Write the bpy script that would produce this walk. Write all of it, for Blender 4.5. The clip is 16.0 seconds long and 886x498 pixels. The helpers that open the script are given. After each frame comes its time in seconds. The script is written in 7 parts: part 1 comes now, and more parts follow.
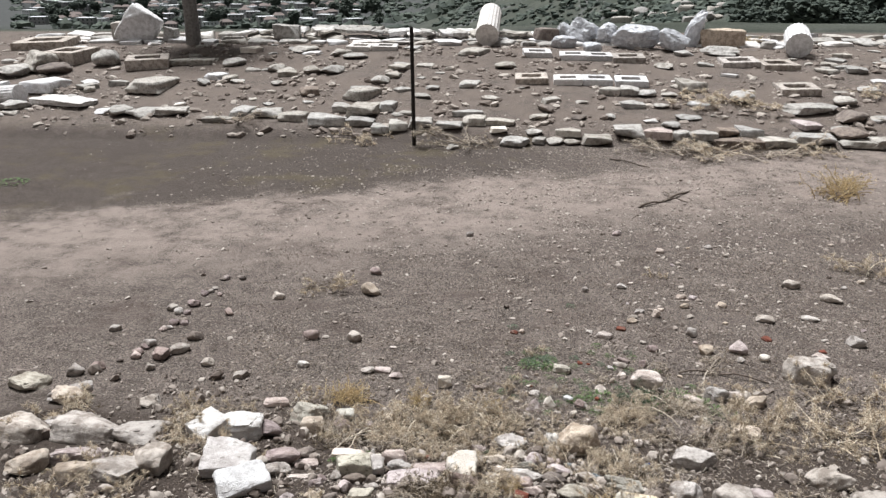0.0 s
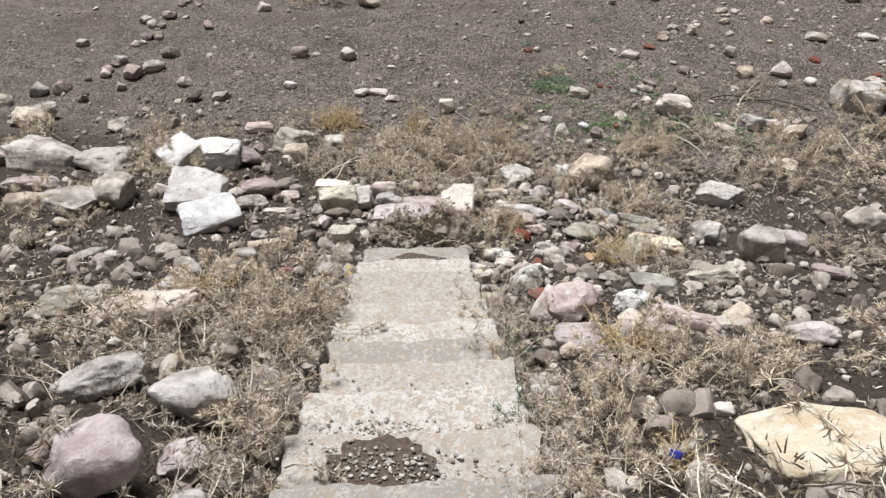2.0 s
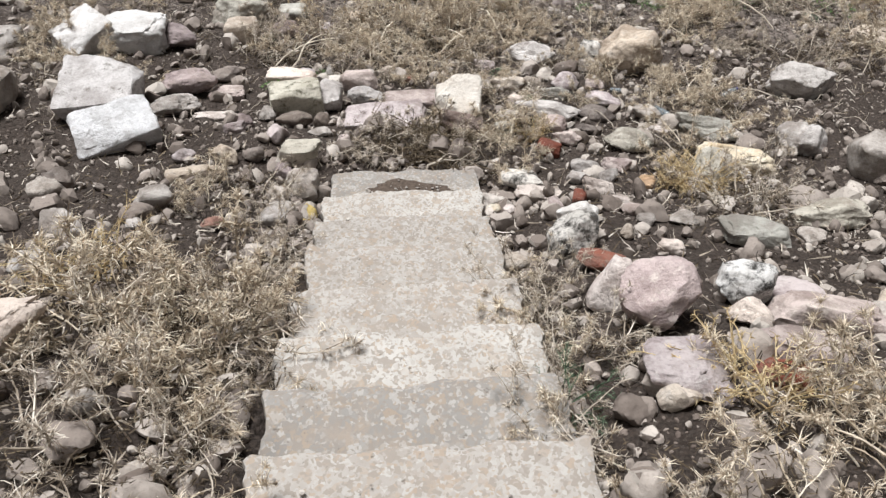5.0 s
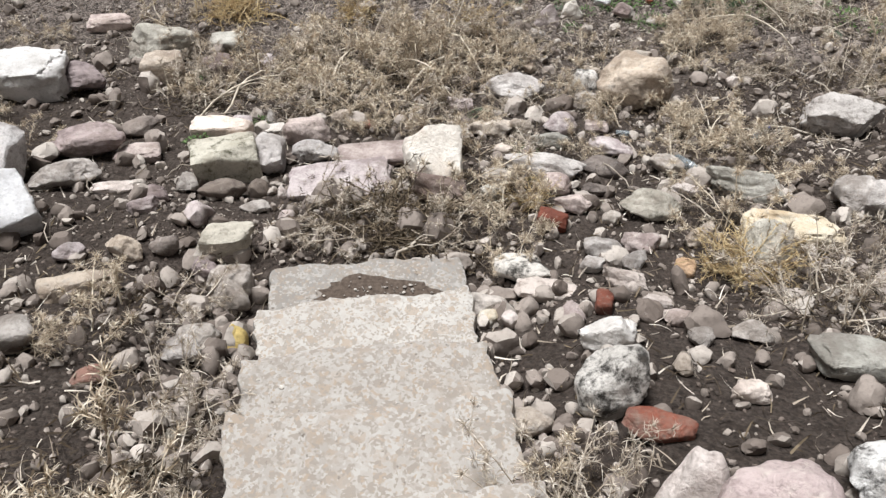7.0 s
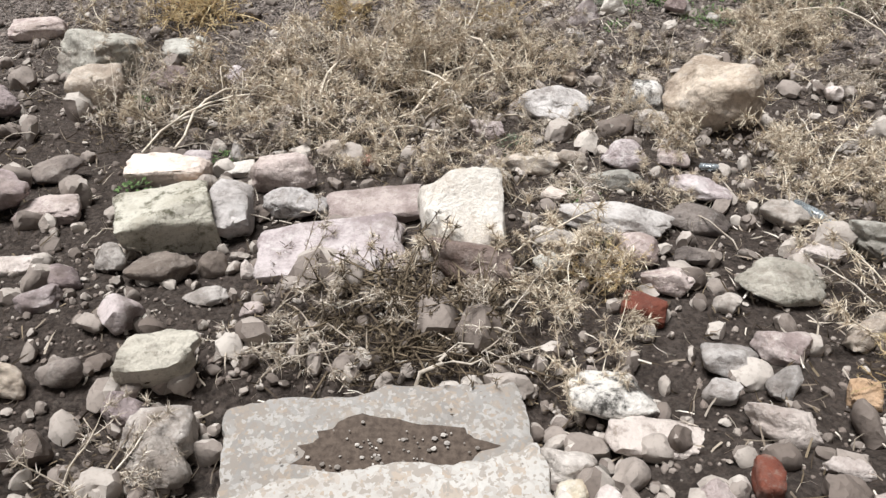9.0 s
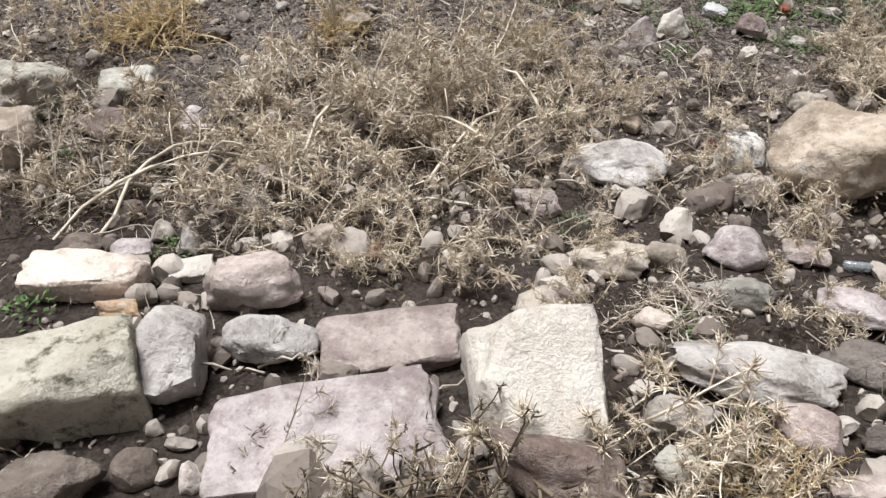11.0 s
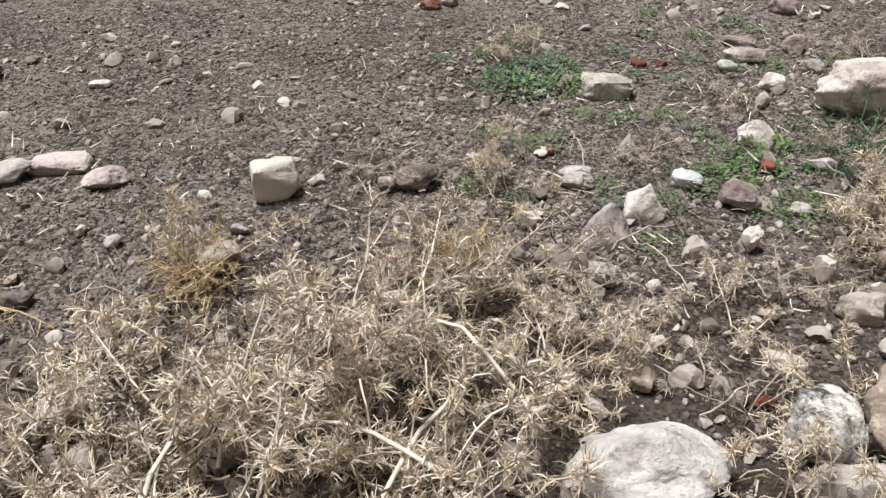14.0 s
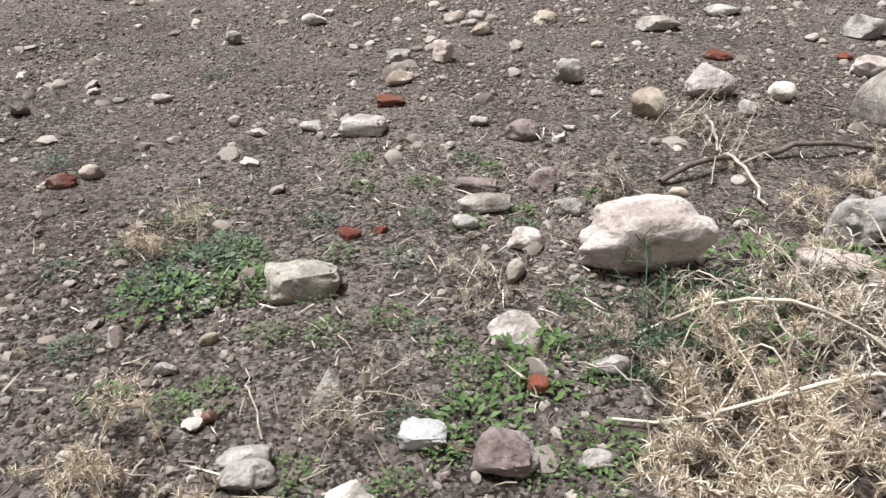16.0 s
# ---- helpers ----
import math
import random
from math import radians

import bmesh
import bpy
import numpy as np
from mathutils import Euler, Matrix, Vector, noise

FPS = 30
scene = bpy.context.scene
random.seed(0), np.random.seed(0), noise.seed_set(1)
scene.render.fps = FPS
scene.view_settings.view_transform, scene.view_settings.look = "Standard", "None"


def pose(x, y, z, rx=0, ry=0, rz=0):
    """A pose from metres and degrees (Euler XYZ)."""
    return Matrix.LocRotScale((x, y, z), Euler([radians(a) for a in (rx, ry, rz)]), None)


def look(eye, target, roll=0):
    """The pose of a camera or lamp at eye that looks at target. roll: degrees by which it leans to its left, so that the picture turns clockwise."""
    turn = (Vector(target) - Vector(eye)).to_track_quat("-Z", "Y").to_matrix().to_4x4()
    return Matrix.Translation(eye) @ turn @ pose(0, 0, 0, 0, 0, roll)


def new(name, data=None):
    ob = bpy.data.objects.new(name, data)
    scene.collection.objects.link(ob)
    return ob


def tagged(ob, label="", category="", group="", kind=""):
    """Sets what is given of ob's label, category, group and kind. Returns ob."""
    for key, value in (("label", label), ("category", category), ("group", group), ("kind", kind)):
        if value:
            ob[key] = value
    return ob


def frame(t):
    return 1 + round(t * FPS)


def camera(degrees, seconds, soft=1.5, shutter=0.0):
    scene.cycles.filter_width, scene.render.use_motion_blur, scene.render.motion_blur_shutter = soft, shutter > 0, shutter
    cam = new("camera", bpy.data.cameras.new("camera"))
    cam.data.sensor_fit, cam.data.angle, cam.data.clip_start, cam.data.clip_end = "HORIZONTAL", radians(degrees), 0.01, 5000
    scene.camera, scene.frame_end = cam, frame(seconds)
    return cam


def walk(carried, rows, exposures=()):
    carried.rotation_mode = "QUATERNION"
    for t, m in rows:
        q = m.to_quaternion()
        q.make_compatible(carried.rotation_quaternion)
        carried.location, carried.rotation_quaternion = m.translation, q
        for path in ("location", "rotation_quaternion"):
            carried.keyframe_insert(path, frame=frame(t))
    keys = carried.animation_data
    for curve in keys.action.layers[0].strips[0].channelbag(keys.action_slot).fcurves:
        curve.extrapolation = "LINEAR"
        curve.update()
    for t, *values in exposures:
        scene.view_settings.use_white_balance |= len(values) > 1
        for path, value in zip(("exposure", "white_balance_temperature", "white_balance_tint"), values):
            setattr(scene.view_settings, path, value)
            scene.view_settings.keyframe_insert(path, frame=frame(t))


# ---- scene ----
cam = camera(59.5, 16.0, soft=1.4)
PATH = [
    (0, (0.455, 0.234, 5.088), (0.302, 2.106, 4.401), -0.21),
    (0.5, (0.487, 0.551, 4.921), (0.333, 2.409, 4.196), -0.3),
    (1, (0.532, 0.731, 4.797), (0.374, 2.468, 3.819), -0.35),
    (1.5, (0.519, 0.906, 4.69), (0.353, 2.5, 3.493), -0.4),
    (2, (0.579, 1.159, 4.58), (0.408, 2.674, 3.285), -0.66),
    (2.5, (0.631, 1.406, 4.41), (0.462, 2.853, 3.04), -0.82),
    (3, (0.493, 1.666, 4.278), (0.341, 3.039, 2.831), -0.61),
    (3.2, (0.484, 1.742, 4.265), (0.328, 3.091, 2.797), -0.91),
    (5.3, (0.337, 2.729, 3.703), (0.23, 4.0, 2.163), -0.86),
    (5.5, (0.336, 2.83, 3.664), (0.232, 4.104, 2.126), -0.95),
    (6, (0.255, 3.113, 3.498), (0.174, 4.383, 1.955), -0.76),
    (6.5, (0.246, 3.363, 3.372), (0.191, 4.64, 1.834), -0.56),
    (7, (0.239, 3.552, 3.282), (0.209, 4.839, 1.751), 0.12),
    (7.5, (0.15, 3.813, 3.111), (0.126, 5.103, 1.582), 0.04),
    (8, (0.155, 4.054, 2.921), (0.128, 5.346, 1.395), -0.28),
    (8.5, (0.129, 4.274, 2.771), (0.114, 5.57, 1.247), 0.06),
    (8.7, (0.111, 4.366, 2.725), (0.094, 5.654, 1.194), -0.23),
    (10.8, (-0.097, 5.319, 2.183), (-0.059, 6.607, 0.654), 1.47),
    (11, (-0.096, 5.415, 2.162), (-0.061, 6.704, 0.633), 1.36),
    (11.5, (-0.214, 5.653, 1.997), (-0.166, 6.937, 0.464), 1.51),
    (12, (-0.29, 5.889, 1.882), (-0.224, 7.179, 0.355), 1.56),
    (12.5, (-0.291, 6.082, 1.75), (-0.161, 7.428, 0.276), 1.16),
    (13, (-0.484, 6.389, 1.764), (-0.245, 7.741, 0.31), 2.55),
    (13.5, (-0.342, 6.494, 1.806), (-0.105, 7.908, 0.411), 1.6),
    (14, (-0.064, 6.542, 1.763), (0.214, 8.031, 0.457), 0.04),
    (14.5, (0.065, 6.684, 1.645), (0.542, 8.199, 0.43), -0.07),
    (15, (0.203, 6.882, 1.578), (0.874, 8.398, 0.459), -0.36),
    (15.5, (0.547, 7.208, 1.483), (1.29, 8.712, 0.395), 0.22),
    (16, (0.71, 7.572, 1.406), (1.51, 9.057, 0.333), 1.09),
]
walk(cam, [(t, look(eye, target, roll)) for t, eye, target, roll in PATH],
     exposures=[(0.0, 0.60), (1.5, 0.57), (3.0, 0.46), (6.0, 0.47), (8.5, 0.62), (11.0, 0.54), (12.0, 0.52), (13.0, 0.66), (14.5, 0.70), (16.0, 0.80)])

# ---- sky and light: a bright overcast day ----
world = bpy.data.worlds.new("sky")
scene.world = world
world.use_nodes = True
wn = world.node_tree
wn.nodes.clear()
w_out = wn.nodes.new("ShaderNodeOutputWorld")
w_bg = wn.nodes.new("ShaderNodeBackground")
w_sky = wn.nodes.new("ShaderNodeTexSky")
w_sky.sky_type, w_sky.sun_disc = "NISHITA", False
w_sky.sun_elevation, w_sky.sun_rotation = radians(52), radians(215)
w_sky.dust_density, w_sky.air_density = 4.0, 1.0
w_mix = wn.nodes.new("ShaderNodeHueSaturation")
w_mix.inputs["Saturation"].default_value = 0.18
wn.links.new(w_sky.outputs[0], w_mix.inputs["Color"])
wn.links.new(w_mix.outputs[0], w_bg.inputs["Color"])
wn.links.new(w_bg.outputs[0], w_out.inputs[0])
w_bg.inputs["Strength"].default_value = 0.021
sun = new("sun", bpy.data.lights.new("sun", "SUN"))
sun.data.energy, sun.data.angle, sun.data.color = 4.4, radians(24), (0.99, 1.0, 1.007)
sun.matrix_world = look((-6, 18, 30), (1.0, 8, 0))


# ---- materials ----
def mix_rgb(nt, fac, a, b, mode="MIX"):
    n = nt.nodes.new("ShaderNodeMix")
    n.data_type, n.blend_type = "RGBA", mode
    for sock, v in ((n.inputs[0], fac), (n.inputs[6], a), (n.inputs[7], b)):
        if isinstance(v, bpy.types.NodeSocket):
            nt.links.new(v, sock)
        else:
            sock.default_value = v if isinstance(v, float) else (*v, 1.0)
    return n.outputs[2]


def ramp(nt, fac, lo, hi):
    n = nt.nodes.new("ShaderNodeMapRange")
    n.interpolation_type = "SMOOTHSTEP"
    nt.links.new(fac, n.inputs[0])
    n.inputs[1].default_value, n.inputs[2].default_value = lo, hi
    return n.outputs[0]


def tex(nt, coord, scale, kind="noise", detail=5.0, rough=0.6, out=0):
    if kind == "noise":
        n = nt.nodes.new("ShaderNodeTexNoise")
        n.inputs["Detail"].default_value, n.inputs["Roughness"].default_value = detail, rough
    else:
        n = nt.nodes.new("ShaderNodeTexVoronoi")
    n.inputs["Scale"].default_value = scale
    nt.links.new(coord, n.inputs["Vector"])
    return n.outputs[out]


def start(name, rough=0.9):
    m = bpy.data.materials.new(name)
    m.use_nodes = True
    nt = m.node_tree
    bsdf = nt.nodes["Principled BSDF"]
    bsdf.inputs["Roughness"].default_value = rough
    bsdf.inputs["Specular IOR Level"].default_value = 0.25
    geo = nt.nodes.new("ShaderNodeNewGeometry")
    return m, nt, bsdf, geo.outputs["Position"]


def bump(nt, bsdf, height, strength, dist):
    n = nt.nodes.new("ShaderNodeBump")
    n.inputs["Strength"].default_value, n.inputs["Distance"].default_value = strength, dist
    nt.links.new(height, n.inputs["Height"])
    nt.links.new(n.outputs[0], bsdf.inputs["Normal"])


def rock_material(name, light, dark, spots=None, spot_amount=0.5, rough=0.88, grain=1.0, vary=0.16, soiled=0.55):
    """Weathered stone: two tones in broad patches, fine grain, pits, and lichen or stains where asked."""
    m, nt, bsdf, pos = start(name, rough)
    info = nt.nodes.new("ShaderNodeObjectInfo")
    broad = ramp(nt, tex(nt, pos, 5.0 * grain, detail=8.0, rough=0.72), 0.42, 0.62)
    fine = tex(nt, pos, 60.0 * grain, detail=6.0, rough=0.7)
    col = mix_rgb(nt, broad, light, dark)
    grainy = ramp(nt, fine, 0.50, 0.98)
    col = mix_rgb(nt, grainy, col, tuple(c * 0.55 for c in dark))
    pit = tex(nt, pos, 45.0 * grain, "voronoi")
    pits = ramp(nt, pit, 0.30, 0.12)
    lo = nt.nodes.new("ShaderNodeMath")
    lo.operation = "MULTIPLY"
    nt.links.new(pits, lo.inputs[0])
    lo.inputs[1].default_value = 0.22
    col = mix_rgb(nt, lo.outputs[0], col, tuple(c * 0.4 for c in dark))
    if spots:
        s = ramp(nt, tex(nt, pos, 16.0 * grain, detail=8.0, rough=0.75), 0.58 - 0.2 * spot_amount, 0.76 - 0.2 * spot_amount)
        col = mix_rgb(nt, s, col, spots)
    # earth washed over the stone in blotches
    dirt = nt.nodes.new("ShaderNodeMath")
    dirt.operation = "MULTIPLY"
    nt.links.new(ramp(nt, tex(nt, pos, 7.0, detail=9.0, rough=0.72), 0.47, 0.66), dirt.inputs[0])
    dirt.inputs[1].default_value = soiled
    col = mix_rgb(nt, dirt.outputs[0], col, (0.20, 0.163, 0.138))
    val = nt.nodes.new("ShaderNodeMapRange")
    nt.links.new(info.outputs["Random"], val.inputs[0])
    val.inputs[3].default_value, val.inputs[4].default_value = 1 - vary, 1 + vary
    # some stones are warmer, some cooler
    twist = nt.nodes.new("ShaderNodeMath")
    twist.operation = "PINGPONG"
    nt.links.new(info.outputs["Random"], twist.inputs[0])
    twist.inputs[1].default_value = 0.17
    tint = mix_rgb(nt, ramp(nt, twist.outputs[0], 0.0, 0.17), (1.04, 0.99, 0.94), (0.99, 0.985, 1.0))
    col = mix_rgb(nt, 1.0, col, tint, "MULTIPLY")
    hs = nt.nodes.new("ShaderNodeHueSaturation")
    nt.links.new(col, hs.inputs["Color"])
    nt.links.new(val.outputs[0], hs.inputs["Value"])
    nt.links.new(hs.outputs[0], bsdf.inputs["Base Color"])
    hgt = nt.nodes.new("ShaderNodeMath")
    nt.links.new(fine, hgt.inputs[0])
    nt.links.new(tex(nt, pos, 18.0 * grain, detail=6.0), hgt.inputs[1])
    bump(nt, bsdf, hgt.outputs[0], 0.75, 0.02)
    return m


def soil_material(name):
    m, nt, bsdf, pos = start(name, 0.95)
    broad = ramp(nt, tex(nt, pos, 0.35, detail=5.0), 0.36, 0.64)
    mid = ramp(nt, tex(nt, pos, 2.4, detail=9.0, rough=0.75), 0.40, 0.62)
    fine = tex(nt, pos, 55.0, detail=8.0, rough=0.75)
    col = mix_rgb(nt, broad, (0.243, 0.199, 0.177), (0.172, 0.137, 0.120))
    col = mix_rgb(nt, mid, col, (0.068, 0.053, 0.046))
    # grit: every grain its own tone, at two sizes
    heights = []
    for scale, lo, hi in ((42.0, 0.55, 0.95), (110.0, 0.5, 0.95)):
        v = nt.nodes.new("ShaderNodeTexVoronoi")
        v.inputs["Scale"].default_value = scale
        nt.links.new(pos, v.inputs["Vector"])
        sc = nt.nodes.new("ShaderNodeSeparateColor")
        nt.links.new(v.outputs["Color"], sc.inputs[0])
        col = mix_rgb(nt, ramp(nt, sc.outputs[0], lo, hi + 0.08), col, (0.295, 0.252, 0.224))
        col = mix_rgb(nt, ramp(nt, sc.outputs[1], 0.60, 0.98), col, (0.030, 0.024, 0.020))
        heights.append(v.outputs["Distance"])
    col = mix_rgb(nt, ramp(nt, fine, 0.45, 0.8), col, (0.032, 0.026, 0.022))
    sep0 = nt.nodes.new("ShaderNodeSeparateXYZ")
    nt.links.new(pos, sep0.inputs[0])
    edge = nt.nodes.new("ShaderNodeMath")
    edge.operation = "MULTIPLY_ADD"
    nt.links.new(tex(nt, pos, 0.9, detail=6.0, rough=0.65), edge.inputs[0])
    edge.inputs[1].default_value = 2.4
    nt.links.new(sep0.outputs[1], edge.inputs[2])
    # moist brown slope soil, its colour deepened further for shade among the stones
    shaded_humus = mix_rgb(nt, ramp(nt, fine, 0.35, 0.7), (0.066, 0.049, 0.040), (0.024, 0.018, 0.0145))
    dark_slope = nt.nodes.new("ShaderNodeMath")
    dark_slope.operation = "MULTIPLY"
    nt.links.new(ramp(nt, edge.outputs[0], 9.7, 8.5), dark_slope.inputs[0])
    dark_slope.inputs[1].default_value = 0.85
    col = mix_rgb(nt, dark_slope.outputs[0], col, shaded_humus)
    # trodden dry dust, a damp hollow by the kerb, grass beyond the terrace
    sep = nt.nodes.new("ShaderNodeSeparateXYZ")
    nt.links.new(pos, sep.inputs[0])
    warp = nt.nodes.new("ShaderNodeMath")
    warp.operation = "MULTIPLY_ADD"
    nt.links.new(tex(nt, pos, 0.4, detail=8.0, rough=0.65), warp.inputs[0])
    warp.inputs[1].default_value = 6.4
    lowered = nt.nodes.new("ShaderNodeMath")
    lowered.operation = "SUBTRACT"
    nt.links.new(sep.outputs[1], lowered.inputs[0])
    lowered.inputs[1].default_value = 3.2
    nt.links.new(lowered.outputs[0], warp.inputs[2])
    def band(src, a, b, c, d):
        mul = nt.nodes.new("ShaderNodeMath")
        mul.operation = "MULTIPLY"
        nt.links.new(ramp(nt, src, a, b), mul.inputs[0])
        nt.links.new(ramp(nt, src, d, c), mul.inputs[1])
        return mul.outputs[0]
    def times(a, b, k=1.0):
        mul = nt.nodes.new("ShaderNodeMath")
        mul.operation = "MULTIPLY"
        nt.links.new(a, mul.inputs[0])
        nt.links.new(b, mul.inputs[1])
        if k == 1.0:
            return mul.outputs[0]
        more = nt.nodes.new("ShaderNodeMath")
        more.operation = "MULTIPLY"
        nt.links.new(mul.outputs[0], more.inputs[0])
        more.inputs[1].default_value = k
        return more.outputs[0]
    patchy = ramp(nt, tex(nt, pos, 0.75, detail=7.0, rough=0.7), 0.48, 0.66)
    col = mix_rgb(nt, times(patchy, band(sep.outputs[1], 9.0, 11.0, 24.0, 26.0), 0.5), col, (0.082, 0.060, 0.052))
    slant = nt.nodes.new("ShaderNodeMath")
    slant.operation = "MULTIPLY_ADD"
    nt.links.new(sep.outputs[0], slant.inputs[0])
    slant.inputs[1].default_value = -0.36
    nt.links.new(warp.outputs[0], slant.inputs[2])
    mottle = ramp(nt, tex(nt, pos, 1.1, detail=9.0, rough=0.75), 0.34, 0.60)
    dust = times(band(slant.outputs[0], 13.6, 18.0, 20.3, 21.2), mottle)
    col = mix_rgb(nt, dust, col, (0.285, 0.236, 0.210))
    damp = times(ramp(nt, slant.outputs[0], 20.6, 21.6), times(ramp(nt, sep.outputs[0], 4.5, -0.5), ramp(nt, sep.outputs[1], 26.6, 25.4)), 0.72)
    col = mix_rgb(nt, damp, col, (0.060, 0.048, 0.042))
    moss = times(damp, ramp(nt, tex(nt, pos, 0.55, detail=8.0, rough=0.7), 0.51, 0.64), 0.8)
    col = mix_rgb(nt, moss, col, (0.112, 0.092, 0.056))
    bank = times(ramp(nt, sep.outputs[1], 25.6, 27.0), ramp(nt, tex(nt, pos, 0.7, detail=9.0, rough=0.7), 0.36, 0.62), 0.8)
    col = mix_rgb(nt, bank, col, (0.185, 0.150, 0.129))
    far = ramp(nt, sep.outputs[1], 44.0, 48.0)
    # distance haze is put into these far ground colours, greyed and blued
    grass = mix_rgb(nt, ramp(nt, tex(nt, pos, 0.06, detail=10.0, rough=0.75), 0.40, 0.60), (0.044, 0.052, 0.040), (0.070, 0.076, 0.062))
    grass = mix_rgb(nt, ramp(nt, tex(nt, pos, 0.035, detail=11.0, rough=0.8), 0.53, 0.60), grass, (0.118, 0.120, 0.120))
    grass = mix_rgb(nt, ramp(nt, tex(nt, pos, 0.16, detail=8.0, rough=0.75), 0.54, 0.62), grass, (0.026, 0.031, 0.028))
    town = times(ramp(nt, sep.outputs[1], 420.0, 520.0), ramp(nt, sep.outputs[0], -40.0, -90.0), 0.8)
    grass = mix_rgb(nt, town, grass, (0.060, 0.062, 0.064))
    col = mix_rgb(nt, far, col, grass)
    nt.links.new(col, bsdf.inputs["Base Color"])
    hgt = nt.nodes.new("ShaderNodeMath")
    nt.links.new(fine, hgt.inputs[0])
    nt.links.new(tex(nt, pos, 14.0, detail=6.0), hgt.inputs[1])
    grit = nt.nodes.new("ShaderNodeMath")
    grit.operation = "SUBTRACT"
    nt.links.new(hgt.outputs[0], grit.inputs[0])
    nt.links.new(heights[0], grit.inputs[1])
    bump(nt, bsdf, grit.outputs[0], 0.9, 0.024)
    return m


def plain_material(name, a, b, scale=20.0, rough=0.7, metal=0.0, bump_amount=0.3, dist=0.004):
    m, nt, bsdf, pos = start(name, rough)
    n = tex(nt, pos, scale, detail=6.0)
    nt.links.new(mix_rgb(nt, ramp(nt, n, 0.3, 0.7), a, b), bsdf.inputs["Base Color"])
    bsdf.inputs["Metallic"].default_value = metal
    bump(nt, bsdf, n, bump_amount, dist)
    return m


def island_material(name, a, b, c, rough=0.85, thin=0.0):
    """For heaps of small pieces: each piece takes its own tone."""
    m, nt, bsdf, pos = start(name, rough)
    geo = nt.nodes.new("ShaderNodeNewGeometry")
    r = nt.nodes.new("ShaderNodeValToRGB")
    nt.links.new(geo.outputs["Random Per Island"], r.inputs[0])
    e = r.color_ramp.elements
    e[0].color, e[1].color = (*a, 1), (*c, 1)
    e.new(0.5).color = (*b, 1)
    n = tex(nt, pos, 70.0, detail=5.0)
    col = mix_rgb(nt, ramp(nt, n, 0.45, 1.05) if thin == 0 else ramp(nt, n, 0.5, 1.3), r.outputs[0], tuple(x * 0.5 for x in a))
    nt.links.new(col, bsdf.inputs["Base Color"])
    bump(nt, bsdf, n, 0.5, 0.006)
    if thin > 0:
        # thin leaves let some light through
        tr = nt.nodes.new("ShaderNodeBsdfTranslucent")
        nt.links.new(col, tr.inputs["Color"])
        both = nt.nodes.new("ShaderNodeMixShader")
        both.inputs[0].default_value = thin
        nt.links.new(bsdf.outputs[0], both.inputs[1])
        nt.links.new(tr.outputs[0], both.inputs[2])
        nt.links.new(both.outputs[0], nt.nodes["Material Output"].inputs["Surface"])
    return m


def step_material(name, pale, deep, bed):
    """Pale conglomerate: flat bits of tan, grey and white aggregate at three sizes in a worn ground."""
    m, nt, bsdf, pos = start(name, 0.9)
    warp = nt.nodes.new("ShaderNodeVectorMath")
    warp.operation = "MULTIPLY_ADD"
    wn3 = nt.nodes.new("ShaderNodeTexNoise")
    wn3.inputs["Scale"].default_value = 40.0
    nt.links.new(pos, wn3.inputs["Vector"])
    nt.links.new(wn3.outputs["Color"], warp.inputs[0])
    warp.inputs[1].default_value = (0.02, 0.02, 0.02)
    nt.links.new(pos, warp.inputs[2])
    base = mix_rgb(nt, ramp(nt, tex(nt, pos, 3.5, detail=7.0), 0.34, 0.66), pale, deep)
    col = base
    for scale, dark_at, pale_at in ((26.0, 0.74, 0.80), (52.0, 0.72, 0.78), (120.0, 0.66, 0.80)):
        v = nt.nodes.new("ShaderNodeTexVoronoi")
        v.inputs["Scale"].default_value = scale
        nt.links.new(warp.outputs[0], v.inputs["Vector"])
        sepc = nt.nodes.new("ShaderNodeSeparateColor")
        nt.links.new(v.outputs["Color"], sepc.inputs[0])
        col = mix_rgb(nt, ramp(nt, sepc.outputs[0], dark_at, dark_at + 0.22), col, (0.285, 0.252, 0.222))
        col = mix_rgb(nt, ramp(nt, sepc.outputs[1], pale_at, pale_at + 0.2), col, (0.41, 0.388, 0.364))
        col = mix_rgb(nt, ramp(nt, sepc.outputs[2], 0.86, 1.0), col, (0.335, 0.275, 0.222))
    fine = tex(nt, pos, 150.0, detail=6.0, rough=0.75)
    col = mix_rgb(nt, ramp(nt, fine, 0.55, 0.95), col, (0.20, 0.175, 0.15))
    stain = ramp(nt, tex(nt, pos, 7.0, detail=8.0, rough=0.7), 0.53, 0.75)
    col = mix_rgb(nt, stain, col, (0.33, 0.283, 0.243))
    hollow = ramp(nt, tex(nt, pos, 34.0, detail=3.0), 0.66, 0.74)
    col = mix_rgb(nt, hollow, col, (0.17, 0.145, 0.125))
    # each step is its own slab of stone
    info = nt.nodes.new("ShaderNodeObjectInfo")
    col = mix_rgb(nt, 1.0, col, mix_rgb(nt, info.outputs["Random"], tuple(0.95 * c for c in bed), tuple(1.05 * c for c in bed)), "MULTIPLY")
    nt.links.new(col, bsdf.inputs["Base Color"])
    hgt = nt.nodes.new("ShaderNodeMath")
    hgt.operation = "SUBTRACT"
    nt.links.new(fine, hgt.inputs[0])
    nt.links.new(hollow, hgt.inputs[1])
    bump(nt, bsdf, hgt.outputs[0], 0.45, 0.006)
    return m


